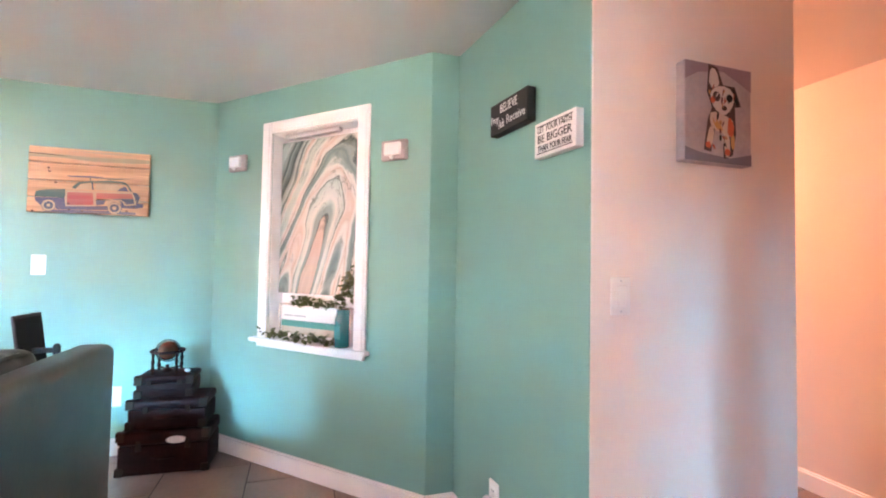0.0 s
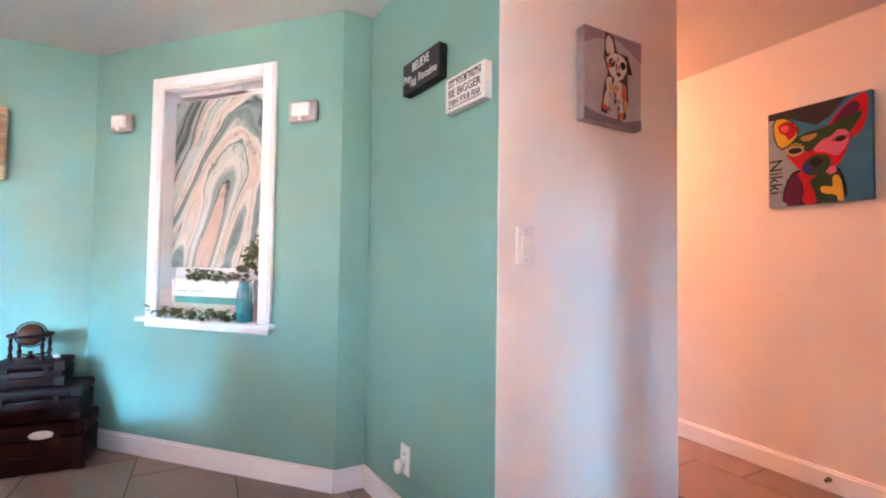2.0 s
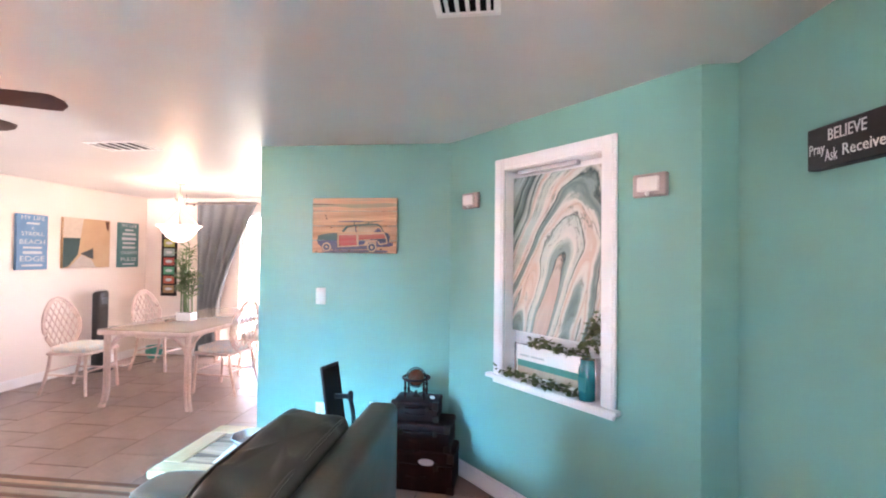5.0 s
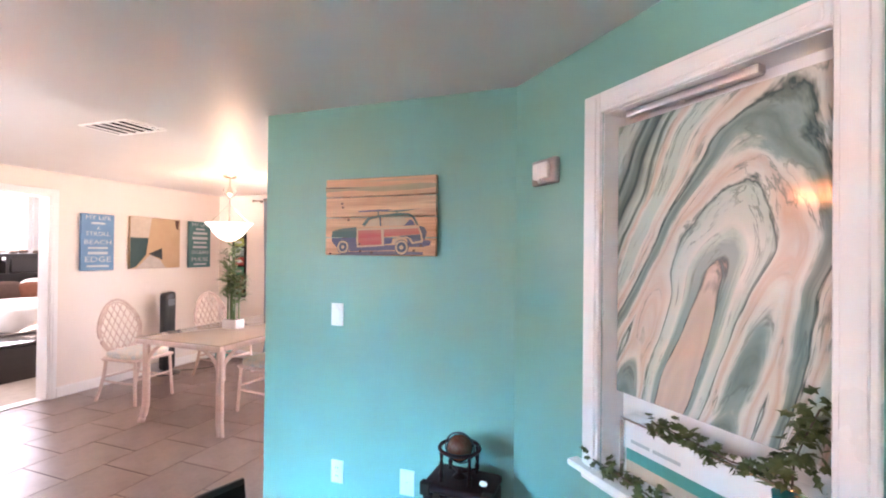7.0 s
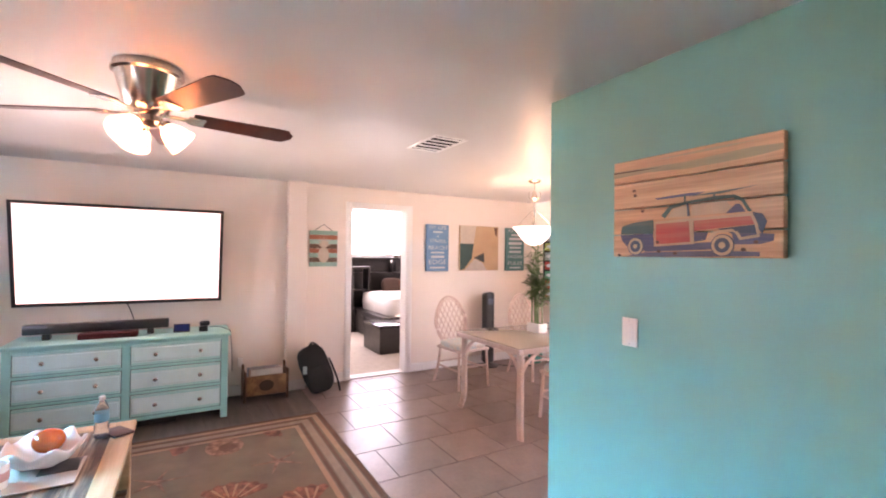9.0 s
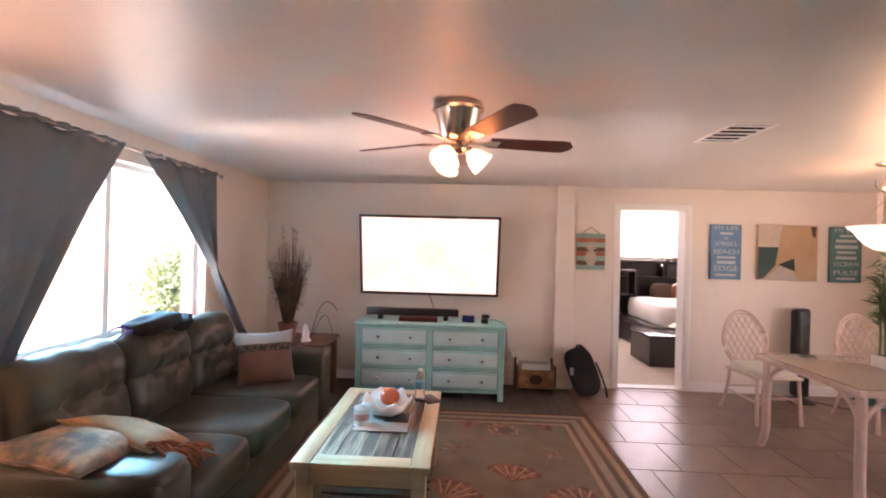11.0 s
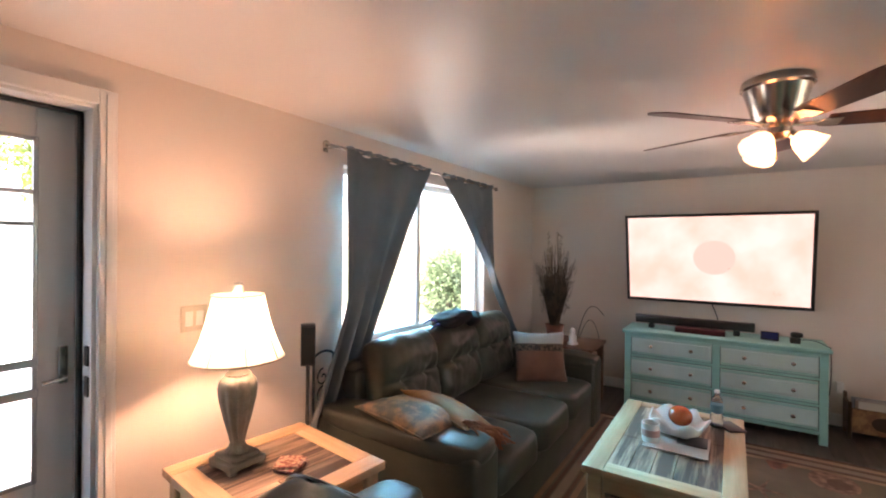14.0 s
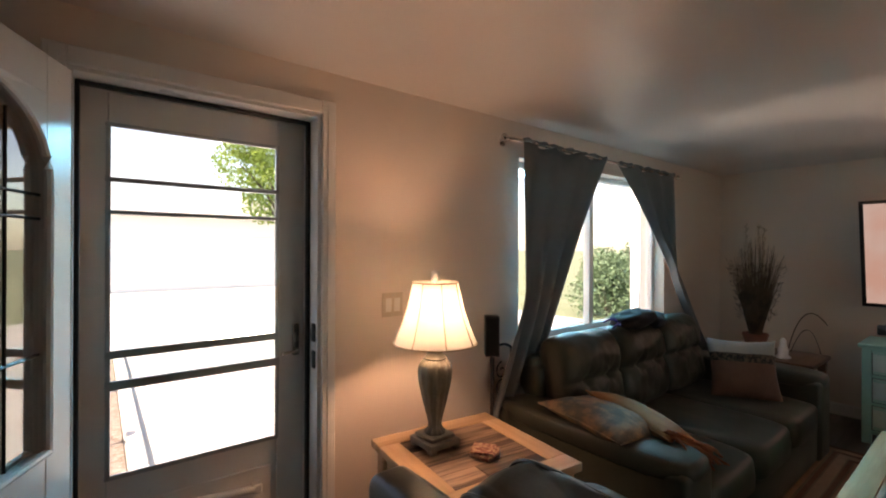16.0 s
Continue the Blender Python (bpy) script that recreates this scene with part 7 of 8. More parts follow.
# inner leaf, swung open
lf = tagged(new("door_2"), "white entry door leaf standing open with arched leaded glass", "door", kind="structure")
lf.matrix_basis = pose(0.108, -0.548, 0, 0, 0, 66)
LW, LT = 0.82, 0.044
for a in ((0.0, 0.125, 0.01, 2.04), (LW - 0.125, LW, 0.01, 2.04), (0.125, LW - 0.125, 0.01, 0.86), (0.125, LW - 0.125, 1.92, 2.04)):
    q = B()
    bx(q, a[0], a[1], -LT / 2, LT / 2, a[2], a[3], 0.003)
    part("leaf_board", q, TRIM, lf)
cxm, rad = LW / 2, (LW - 0.25) / 2
q = B()
for sd_ in (-1, 1):
    pts = [(cxm + sd_ * rad, 1.66)] + [(cxm + sd_ * rad * math.cos(a), 1.66 + 0.24 * math.sin(a)) for a in [k * math.pi / 20 for k in range(1, 11)]] + [(cxm, 1.925), (cxm + sd_ * rad, 1.925)]
    lo, hi = [q.verts.new((u, -LT / 2 + 0.001, v)) for u, v in pts], [q.verts.new((u, LT / 2 - 0.001, v)) for u, v in pts]
    q.faces.new(lo)
    q.faces.new(hi[::-1])
    for k in range(len(pts)):
        j = (k + 1) % len(pts)
        q.faces.new((lo[k], lo[j], hi[j], hi[k]))
part("arch_spandrel", q, TRIM, lf)
for y in (-LT / 2 - 0.006, LT / 2 + 0.006):
    q = B()
    tube(q, [(cxm - rad, y, 0.86), (cxm - rad, y, 1.66)] + [(cxm - rad * math.cos(a), y, 1.66 + 0.24 * math.sin(a)) for a in [k * math.pi / 20 for k in range(1, 20)]] + [(cxm + rad, y, 1.66), (cxm + rad, y, 0.86), (cxm - rad, y, 0.86)], 0.012, 8)
    part("glass_moulding", q, TRIM, lf)
q = B()
bx(q, 0.12, LW - 0.12, -0.004, 0.004, 0.855, 1.925)
pn = part("glass_panel", q, glass("leaded_glass", (0.9, 0.95, 0.95), 0.02, 1.9), lf)
pn.visible_shadow = False
for pts in ([(cxm, 0.87), (cxm, 1.90)], [(cxm - 0.14, 0.87), (cxm - 0.14, 1.84)], [(cxm + 0.14, 0.87), (cxm + 0.14, 1.84)], [(0.13, 1.15), (LW - 0.13, 1.15)], [(0.13, 1.55), (LW - 0.13, 1.55)], [(0.13, 1.62), (LW - 0.13, 1.62)]):
    q = B()
    tube(q, [(pts[0][0], 0.005, pts[0][1]), (pts[1][0], 0.005, pts[1][1])], 0.005, 6)
    part("lead_came", q, DARKMETAL, lf)
for x0, x1 in ((0.13, 0.385), (0.435, 0.69)):
    for y in (-1, 1):
        q = B()
        bx(q, x0, x1, y * LT / 2 - 0.004, y * LT / 2 + 0.004, 0.18, 0.70, 0.006, 2)
        bx(q, x0 + 0.035, x1 - 0.035, y * LT / 2 - 0.008, y * LT / 2 + 0.008, 0.215, 0.665, 0.008, 2)
        part("raised_panel", q, TRIM, lf)


# ---- dining area ----
# rattan table with a glass top
dt = thing("dining_table", "whitewashed rattan dining table with a glass top", "dining table", (-3.375, 4.99, 0))
TX, TY, TH = 0.475, 0.90, 0.74
for a in ((-TX, TX, -TY, -TY + 0.05), (-TX, TX, TY - 0.05, TY), (-TX, -TX + 0.05, -TY + 0.05, TY - 0.05), (TX - 0.05, TX, -TY + 0.05, TY - 0.05)):
    q = B()
    bx(q, *a, TH - 0.055, TH - 0.010, 0.012, 2)
    part("rim_rail", q, RATTAN, dt)
q = B()
bx(q, -TX + 0.05, TX - 0.05, -TY + 0.05, TY - 0.05, TH - 0.035, TH - 0.012, 0.002)
part("woven_panel", q, mat("woven_cane", (0.46, 0.33, 0.23), (0.38, 0.26, 0.18), 0.6, scale=40, fine=120, bump=0.3), dt, "woven cane panel")
q = B()
bx(q, -TX + 0.004, TX - 0.004, -TY + 0.004, TY - 0.004, TH - 0.0095, TH, 0.003, 2)
gp = part("glass_top", q, mat("table_glass", (0.40, 0.32, 0.25), (0.36, 0.29, 0.23), 0.06, scale=3, bump=0.0, spec=0.8), dt, "glossy glass top")
for sx in (-1, 1):
    for sy in (-1, 1):
        cx, cy = sx * (TX - 0.06), sy * (TY - 0.06)
        for k, (ox, oy) in enumerate(((-0.016, 0), (0.016, 0.0), (0, 0.018 * -sy))):
            q = B()
            tube(q, [(cx + ox, cy + oy, TH - 0.05), (cx + ox, cy + oy, 0.24)] + arc((cx + ox, cy + oy, 0.20), (cx + ox, cy + oy, 0.08), (cx + ox + 0.035 * sx, cy + oy + 0.02 * sy, 0.001), 6), 0.017, 8)
            part("leg_cane", q, RATTAN, dt)
        for dx, dy in ((-sx * 0.20, 0), (0, -sy * 0.22)):
            for z0 in (0.42, 0.47):
                q = B()
                tube(q, arc((cx, cy, z0), (cx + dx * 0.12, cy + dy * 0.12, TH - 0.10), (cx + dx * (1 + 2 * (0.47 - z0)), cy + dy * (1 + 2 * (0.47 - z0)), TH - 0.055), 8), 0.010, 6)
                part("brace", q, RATTAN, dt)


def dining_chair():
    t = thing("dining_chair", "whitewashed rattan dining chair with a pale print cushion", "chair", (0, 0, 0), 0, "rattan dining chairs")
    q = B()
    bx(q, -0.22, 0.22, -0.21, 0.22, 0.405, 0.435, 0.014, 3)
    part("seat_frame", q, RATTAN, t)
    q = B()
    puff(q, Matrix.Translation((0, 0.0, 0.462)), 0.43, 0.43, 0.075, 0.45, 28, 12, crease=0.02)
    part("seat_cushion", q, SEATCLOTH, t, "pale blue and cream print cushion", smooth="all")
    for sx in (-1, 1):
        q = B()
        tube(q, arc((sx * 0.19, 0.19, 0.42), (sx * 0.20, 0.20, 0.20), (sx * 0.205, 0.215, 0.0), 5), 0.015, 8)
        part("front_leg", q, RATTAN, t)
        q = B()
        tube(q, arc((sx * 0.18, -0.19, 0.44), (sx * 0.18, -0.20, 0.22), (sx * 0.20, -0.29, 0.0), 7), 0.015, 8)
        part("back_leg", q, RATTAN, t)
        q = B()
        tube(q, [(sx * 0.195, 0.19, 0.20), (sx * 0.185, -0.21, 0.20)], 0.010, 6)
        part("stretcher", q, RATTAN, t)
    for y, z in ((0.20, 0.24), (-0.20, 0.24)):
        q = B()
        tube(q, [(-0.19, y, z), (0.19, y, z)], 0.010, 6)
        part("stretcher", q, RATTAN, t)
    # balloon back with a lattice
    hoop = [(0.225 * math.sin(a) * (1 - 0.18 * max(0, -math.cos(a))), 0.70 - 0.275 * math.cos(a)) for a in [math.pi * (0.12 + 1.76 * k / 30) for k in range(31)]]

    def back(u, v):
        return Vector((u, -0.195 - 0.16 * (v - 0.42) - 0.02 * (1 - (u / 0.23) ** 2), v))

    for g in (1.0, 0.90):
        q = B()
        tube(q, [back(u * g, 0.70 + (v - 0.70) * g) for u, v in hoop], 0.013 if g == 1 else 0.008, 8)
        part("back_hoop", q, RATTAN, t)
    for k in range(-6, 7):
        for sgn in (-1, 1):
            seg = []
            for i in range(41):
                v = 0.44 + 0.52 * i / 40
                u = k * 0.066 + sgn * (v - 0.70) * 0.55
                if (u / 0.200) ** 2 + ((v - 0.70) / 0.245) ** 2 < 1:
                    seg.append(back(u, v) + Vector((0, 0.004 * sgn, 0)))
            if len(seg) > 3:
                q = B()
                tube(q, seg[::4] + [seg[-1]] if (len(seg) - 1) % 4 else seg[::4], 0.0055, 5)
                part("lattice_cane", q, RATTAN, t)
    return t


ch = dining_chair()
ch.matrix_basis = pose(-4.47, 4.57, 0, 0, 0, -86)
for x, y, a in ((-4.35, 5.55, -92), (-3.02, 4.82, 84), (-3.00, 5.58, 92)):
    copy_thing(ch, pose(x, y, 0, 0, 0, a))

# potted bamboo
bb = thing("potted_bamboo", "lucky bamboo in a square white pot", "plant", (-3.44, 4.76, 0.741))
q = B()
bx(q, -0.085, 0.085, -0.055, 0.055, 0.0, 0.085, 0.006, 2)
part("pot", q, CERAMIC, bb)
q = B()
bx(q, -0.076, 0.076, -0.046, 0.046, 0.08, 0.0865)
part("soil", q, GRAVEL, bb)
tips = []
for k in range(7):
    x, y = -0.05 + 0.017 * k, rnd.uniform(-0.025, 0.025)
    hgt = rnd.uniform(0.30, 0.74)
    q = B()
    tube(q, arc((x, y, 0.085), (x + rnd.uniform(-0.02, 0.02), y, 0.085 + hgt / 2), (x + rnd.uniform(-0.03, 0.03), y + rnd.uniform(-0.03, 0.03), 0.085 + hgt), 6), 0.008, 7, 0.005)
    part("cane", q, LEAFDARK, bb)
    tips.append((x, y, hgt))
q = B()
for x, y, hgt in tips:
    for j in range(44):
        z = 0.085 + hgt * rnd.uniform(0.35, 1.02)
        a, ln = rnd.uniform(0, 6.28), rnd.uniform(0.09, 0.19)
        c = Vector((x, y, z))
        d = Vector((math.cos(a), math.sin(a), rnd.uniform(0.2, 0.9))).normalized()
        s = d.cross(Vector((0, 0, 1))).normalized() * 0.013
        mid, tip = c + d * ln * 0.5, c + d * ln - Vector((0, 0, ln * rnd.uniform(0.1, 0.5)))
        v = [q.verts.new(p_) for p_ in (c, mid - s, tip, mid + s)]
        q.faces.new(v)
part("leaves", q, LEAFDARK, bb, kind="stuff", smooth=None)

# pendant bowl
pd = thing("pendant_light", "lit frosted glass bowl pendant on a nickel stem", "pendant light", (-3.65, 4.90, CZ))
q = B()
lathe(q, [(0.065, -0.0005), (0.065, -0.012), (0.045, -0.028), (0.012, -0.034)], 28)
part("canopy", q, METAL, pd)
q = B()
lathe(q, [(0.006, -0.03), (0.006, -0.11), (0.016, -0.12), (0.028, -0.16), (0.036, -0.19), (0.022, -0.205), (0.010, -0.215), (0.010, -0.44), (0.016, -0.45), (0.016, -0.49)], 20)
part("stem", q, METAL, pd)
for k in range(3):
    a = radians(120 * k + 20)
    q = B()
    tube(q, arc((0.012 * math.cos(a), 0.012 * math.sin(a), -0.23), (0.09 * math.cos(a), 0.09 * math.sin(a), -0.19), (0.06 * math.cos(a), 0.06 * math.sin(a), -0.13), 8), 0.004, 6)
    part("scroll_arm", q, METAL, pd)
    q = B()
    tube(q, [(0.012 * math.cos(a), 0.012 * math.sin(a), -0.30), (0.205 * math.cos(a), 0.205 * math.sin(a), -0.492)], 0.0025, 5)
    part("rod", q, METAL, pd)
q = B()
lathe(q, [(0.002, -0.675), (0.05, -0.668), (0.11, -0.63), (0.155, -0.575), (0.18, -0.53), (0.225, -0.490), (0.220, -0.486), (0.172, -0.526), (0.10, -0.62), (0.002, -0.66)], 40, flute=0.012, flutes=10)
part("bowl", q, BOWLGLASS, pd, "glowing frosted glass bowl", smooth="all")


# pictures on the dining wall
def wall_panel(name, label, y0, y1, z0, z1, mtl, deep=0.035, category="wall art"):
    t = thing(name, label, category, (-5.209, (y0 + y1) / 2, (z0 + z1) / 2), 90)
    q = B()
    bx(q, -(y1 - y0) / 2, (y1 - y0) / 2, -deep, -0.001, -(z1 - z0) / 2, (z1 - z0) / 2, 0.003)
    part("panel", q, mtl, t)
    return t


def bars(t, rows, mtl, deep):
    """Words that cannot be read, as plain bars of their width."""
    for wide, z, high in rows:
        q = B()
        bx(q, -wide / 2, wide / 2, -deep - 0.001, -deep + 0.0005, z - high / 2, z + high / 2)
        part("text_bar", q, mtl, t)


SOFTW = mat("worn_white_ink", (0.55, 0.58, 0.60), rough=0.8)
b1 = wall_panel("blue_word_panel", "blue distressed panel with white lettering", 4.455, 4.785, 1.262, 1.868, mat("distressed_blue", (0.13, 0.27, 0.43), (0.10, 0.22, 0.37), 0.8, scale=8))
for text, size, z, wide in (("MY LIFE", 0.062, 0.262, 0.25), ("A", 0.050, 0.150, 0.03), ("STROLL", 0.062, 0.090, 0.24), ("BEACH", 0.070, 0.0, 0.27), ("EDGE", 0.085, -0.185, 0.26)):
    lettering(text, size, pose(0, -0.0355, z, 90, 0, 0), SOFTW, b1, wide=wide)
bars(b1, ((0.14, 0.205, 0.022), (0.20, -0.060, 0.022), (0.20, -0.115, 0.030), (0.22, -0.255, 0.022)), SOFTW, 0.0352)
b3 = wall_panel("green_word_panel", "sea-green distressed panel with white lettering", 5.735, 6.068, 1.262, 1.872, mat("distressed_green", (0.075, 0.20, 0.20), (0.055, 0.16, 0.16), 0.8, scale=8))
for text, size, z, wide in (("MY LIFE", 0.060, 0.262, 0.25), ("OCEAN", 0.066, -0.105, 0.26), ("PULSE", 0.072, -0.20, 0.26)):
    lettering(text, size, pose(0, -0.0355, z, 90, 0, 0), SOFTW, b3, wide=wide)
bars(b3, ((0.14, 0.205, 0.022), (0.22, 0.15, 0.032), (0.24, 0.085, 0.036), (0.20, 0.025, 0.026), (0.22, -0.035, 0.03), (0.2, -0.262, 0.02)), SOFTW, 0.0352)
b2 = wall_panel("beach_canvas", "tan and sea-green abstract beach canvas", 4.962, 5.60, 1.268, 1.875, mat("tan_canvas", (0.50, 0.34, 0.20), (0.44, 0.28, 0.16), 0.8, scale=6))
BP2 = lambda u, v, d: Vector((u, -0.0353 - d, v))
for nm, pts, m, d in (
        ("pale_shape", [(-0.318, 0.302), (-0.06, 0.302), (-0.10, 0.06), (-0.318, 0.06)], tint("sand_pale", 0.56, 0.47, 0.38), 0.0006),
        ("dark_shape", [(-0.318, 0.06), (-0.10, 0.06), (-0.13, -0.14), (-0.25, -0.28), (-0.318, -0.30)], tint("sea_dark", 0.045, 0.09, 0.085), 0.0010),
        ("pale_shape", [(-0.25, -0.302), (-0.08, -0.14), (0.05, -0.20), (0.12, -0.302)], tint("sand_shore", 0.50, 0.43, 0.38), 0.0012),
        ("dark_shape", [(-0.10, -0.13), (0.07, -0.06), (0.08, -0.20)], tint("rock_dark", 0.05, 0.06, 0.06), 0.0014),
        ("dark_shape", [(0.24, 0.29), (0.30, 0.29), (0.29, 0.17), (0.26, 0.19)], tint("brown_mark", 0.11, 0.05, 0.03), 0.0010)):
    part(nm, poly(B(), pts, BP2, d), m, b2)

# tower fan and planter
tf = thing("tower_fan", "tall black tower fan on a round base", "tower fan", (-5.02, 5.32, 0), 0)
q = B()
lathe(q, [(0.15, 0.0), (0.15, 0.012), (0.06, 0.035), (0.04, 0.05)], 32)
part("base", q, BLACK, tf)
q = B()
bx(q, -0.06, 0.06, -0.075, 0.075, 0.045, 0.985, 0.035, 4)
for v in q.verts:
    if v.co.z > 0.9:
        v.co.z -= 0.25 * max(0.0, -v.co.y)
part("column", q, BLACK, tf)
for k in range(6):
    q = B()
    bx(q, 0.055, 0.063, -0.045 + 0.016 * k, -0.037 + 0.016 * k, 0.12, 0.78, 0.002)
    part("grille_slat", q, DARKMETAL, tf)
q = B()
bx(q, 0.056, 0.063, -0.04, 0.045, 0.82, 0.90, 0.003)
part("control_panel", q, tint("grey_panel", 0.12, 0.14, 0.17, 0.3), tf)
cl = thing("floor_cable", "black cable lying along the baseboard", "cable", (0, 0, 0))
q = B()
tube(q, arc((-5.0, 5.45, 0.006), (-4.7, 5.6, 0.006), (-4.75, 5.85, 0.006), 8) + arc((-4.78, 5.9, 0.006), (-4.95, 6.1, 0.006), (-5.18, 6.0, 0.006), 6), 0.005, 6)
part("lead", q, DARKMETAL, cl)
tp = thing("teal_planter", "small round teal planter on the floor", "planter", (-4.86, 6.02, 0))
q = B()
lathe(q, [(0.07, 0.0), (0.095, 0.04), (0.105, 0.10), (0.095, 0.15), (0.10, 0.165), (0.088, 0.165), (0.08, 0.14), (0.002, 0.13)], 28)
part("pot", q, tint("teal_glaze", 0.05, 0.30, 0.25, 0.3), tp)

# banner on the far wall
bn = thing("hanging_banner", "narrow black banner with square coloured patches", "banner", (-4.835, 6.249, 1.34))
q = B()
bx(q, -0.125, 0.125, -0.010, -0.002, -0.50, 0.48, 0.002)
part("cloth", q, tint("black_felt", 0.016, 0.014, 0.014, 0.95), bn)
q = B()
tube(q, [(-0.15, -0.010, 0.485), (0.15, -0.010, 0.485)], 0.008, 8)
part("dowel", q, DARKWOOD, bn)
for k, col in enumerate(((0.30, 0.26, 0.22), (0.34, 0.36, 0.10), (0.25, 0.32, 0.32), (0.40, 0.06, 0.05), (0.06, 0.26, 0.16), (0.44, 0.10, 0.06), (0.32, 0.20, 0.10))):
    z = 0.40 - 0.133 * k
    q = B()
    bx(q, -0.085, 0.085, -0.0125, -0.0095, z - 0.055, z + 0.055, 0.001)
    pa = part("patch", q, tint("patch_cloth_%s" % "abcdefg"[k], *col), bn)
    part("patch_mark", poly(B(), disc(0, z, 0.055, 0.022, 14), lambda u, v, d: Vector((u, -0.0126 - d, v)), 0.001), SOFTW, pa)

# sliding glass door with its curtain
gd2 = tagged(new("window_2"), "white framed sliding glass door in the dining area", "window", kind="structure")
for a in ((-3.75, -3.69, 0.0, 2.06), (-1.76, -1.70, 0.0, 2.06), (-3.69, -1.76, 2.0, 2.06), (-3.69, -1.76, 0.0, 0.07), (-2.76, -2.68, 0.07, 2.0)):
    q = B()
    bx(q, a[0], a[1], 6.30, 6.36, a[2] + 0.001, a[3], 0.004)
    part("window_frame", q, TRIM, gd2)
for x0, x1 in ((-3.69, -2.76), (-2.68, -1.76)):
    q = B()
    bx(q, x0, x1, 6.328, 6.332, 0.07, 2.0)
    pn = part("pane", q, PANE, gd2, smooth=None)
    pn.visible_shadow = False
rod("brushed nickel curtain rod above the glass door", (-4.52, 6.16, 2.165), (-1.5, 6.16, 2.165), (0.02, 0.5, 0.98), (0, 0.088, 0))
curtain("blue-grey curtain gathered to one side of the glass door", Matrix.Translation((0, 6.17, 0)), (-4.36, -3.45), (-4.34, -4.02), 2.17, 0.62, 5, 9.0)
curtain("blue-grey lower curtain fall below its tie", Matrix.Translation((0, 6.17, 0)), (-4.33, -4.03), (-4.38, -3.95), 0.60, 0.03, 4, 3.0)

# ---- bedroom seen through the doorway ----
bd = thing("bed", "dark espresso bed with bookcase headboard and white bedding", "bed", (-8.50, 5.45, 0))
for a in ((-0.20, 0.0, -0.92, -0.86, 0.0, 1.36), (-0.20, 0.0, 0.86, 0.92, 0.0, 1.36), (-0.20, 0.02, -0.94, 0.94, 1.36, 1.41), (-0.20, -0.18, -0.86, 0.86, 0.0, 1.36), (-0.18, 0.0, -0.86, 0.86, 1.08, 1.11), (-0.18, 0.0, -0.02, 0.02, 1.11, 1.36)):
    q = B()
    bx(q, *a, 0.004)
    part("headboard_board", q, DARKWOOD, bd)
q = B()
bx(q, -0.012, 0.004, 0.05, 0.84, 1.12, 1.35, 0.004)
hdd = part("headboard_door", q, DARKWOOD, bd)
for a in ((0.0, 0.30, -0.96, -0.92, 0.0, 1.20), (0.0, 0.30, -0.64, -0.60, 0.0, 1.20), (0.0, 0.32, -0.97, -0.59, 1.20, 1.235), (0.0, 0.30, -0.92, -0.64, 0.78, 0.80), (0.0, 0.30, -0.92, -0.64, 0.0, 0.44)):
    q = B()
    bx(q, *a, 0.004)
    part("side_tower_board", q, DARKWOOD, bd)
q = B()
tube(q, [(0.006, 0.35, 1.26), (0.022, 0.36, 1.26), (0.022, 0.48, 1.26), (0.006, 0.49, 1.26)], 0.005, 6)
part("handle", q, METAL, hdd)
q = B()
bx(q, 0.31, 1.62, -0.88, 0.88, 0.02, 0.44, 0.008)
part("storage_base", q, DARKWOOD, bd)
for k in range(2):
    q = B()
    bx(q, 0.08 + 0.76 * k, 0.78 + 0.76 * k, -0.892, -0.878, 0.10, 0.36, 0.004)
    part("base_drawer", q, DARKWOOD, bd)
q = B()
puff(q, Matrix.Translation((0.85, 0.12, 0.58)), 1.62, 1.70, 0.36, 0.22, 48, 14, crease=0.02, seed=3)
part("duvet", q, BEDDING, bd, "white duvet", smooth="all")
q = B()
puff(q, Matrix.Translation((1.10, 0.50, 0.60)), 0.95, 0.98, 0.29, 0.25, 40, 12, crease=0.05, seed=8)
part("throw", q, THROW, bd, "taupe throw blanket", smooth="all")
for k, (y, m, sz) in enumerate(((-0.12, tint("brown_pillow", 0.075, 0.045, 0.034, 0.9), 0.42), (0.18, tint("rust_pillow", 0.16, 0.06, 0.035, 0.9), 0.36), (0.30, BEDDING, 0.5), (0.62, tint("tan_pillow", 0.36, 0.24, 0.15, 0.9), 0.46))):
    q = B()
    mm = pose(0.22 + 0.05 * (k % 2), y, 0.84, 0, 66, 0)
    puff(q, mm, sz * 0.8, sz, 0.17, 0.6, 24, 12, crease=0.03, seed=k)
    solo("pillow", q, m, ("brown cotton pillow on the bed", "rust cotton pillow on the bed", "white cotton pillow on the bed", "tan cotton pillow on the bed")[k], "pillow", (-8.50, 5.45, 0), group="bed pillows", smooth="all")
cst = thing("storage_chest", "black storage chest at the foot of the bed", "chest", (-6.56, 4.80, 0))
q = B()
bx(q, -0.34, 0.34, -0.54, 0.54, 0.0, 0.385, 0.008)
part("body", q, DARKWOOD, cst)
q = B()
bx(q, -0.35, 0.35, -0.55, 0.55, 0.388, 0.425, 0.010, 2)
part("lid", q, mat("black_vinyl_lid", (0.02, 0.02, 0.022), rough=0.18, bump=0.05), cst)
q = B()
for k, (y, hgt) in enumerate(((0.0, 0.05), (0.12, 0.07), (0.30, 0.05))):
    puff(q, Matrix.Translation((0, y, hgt / 2)), 0.10, 0.12, hgt, 0.8, 14, 8, crease=0.1, seed=k)
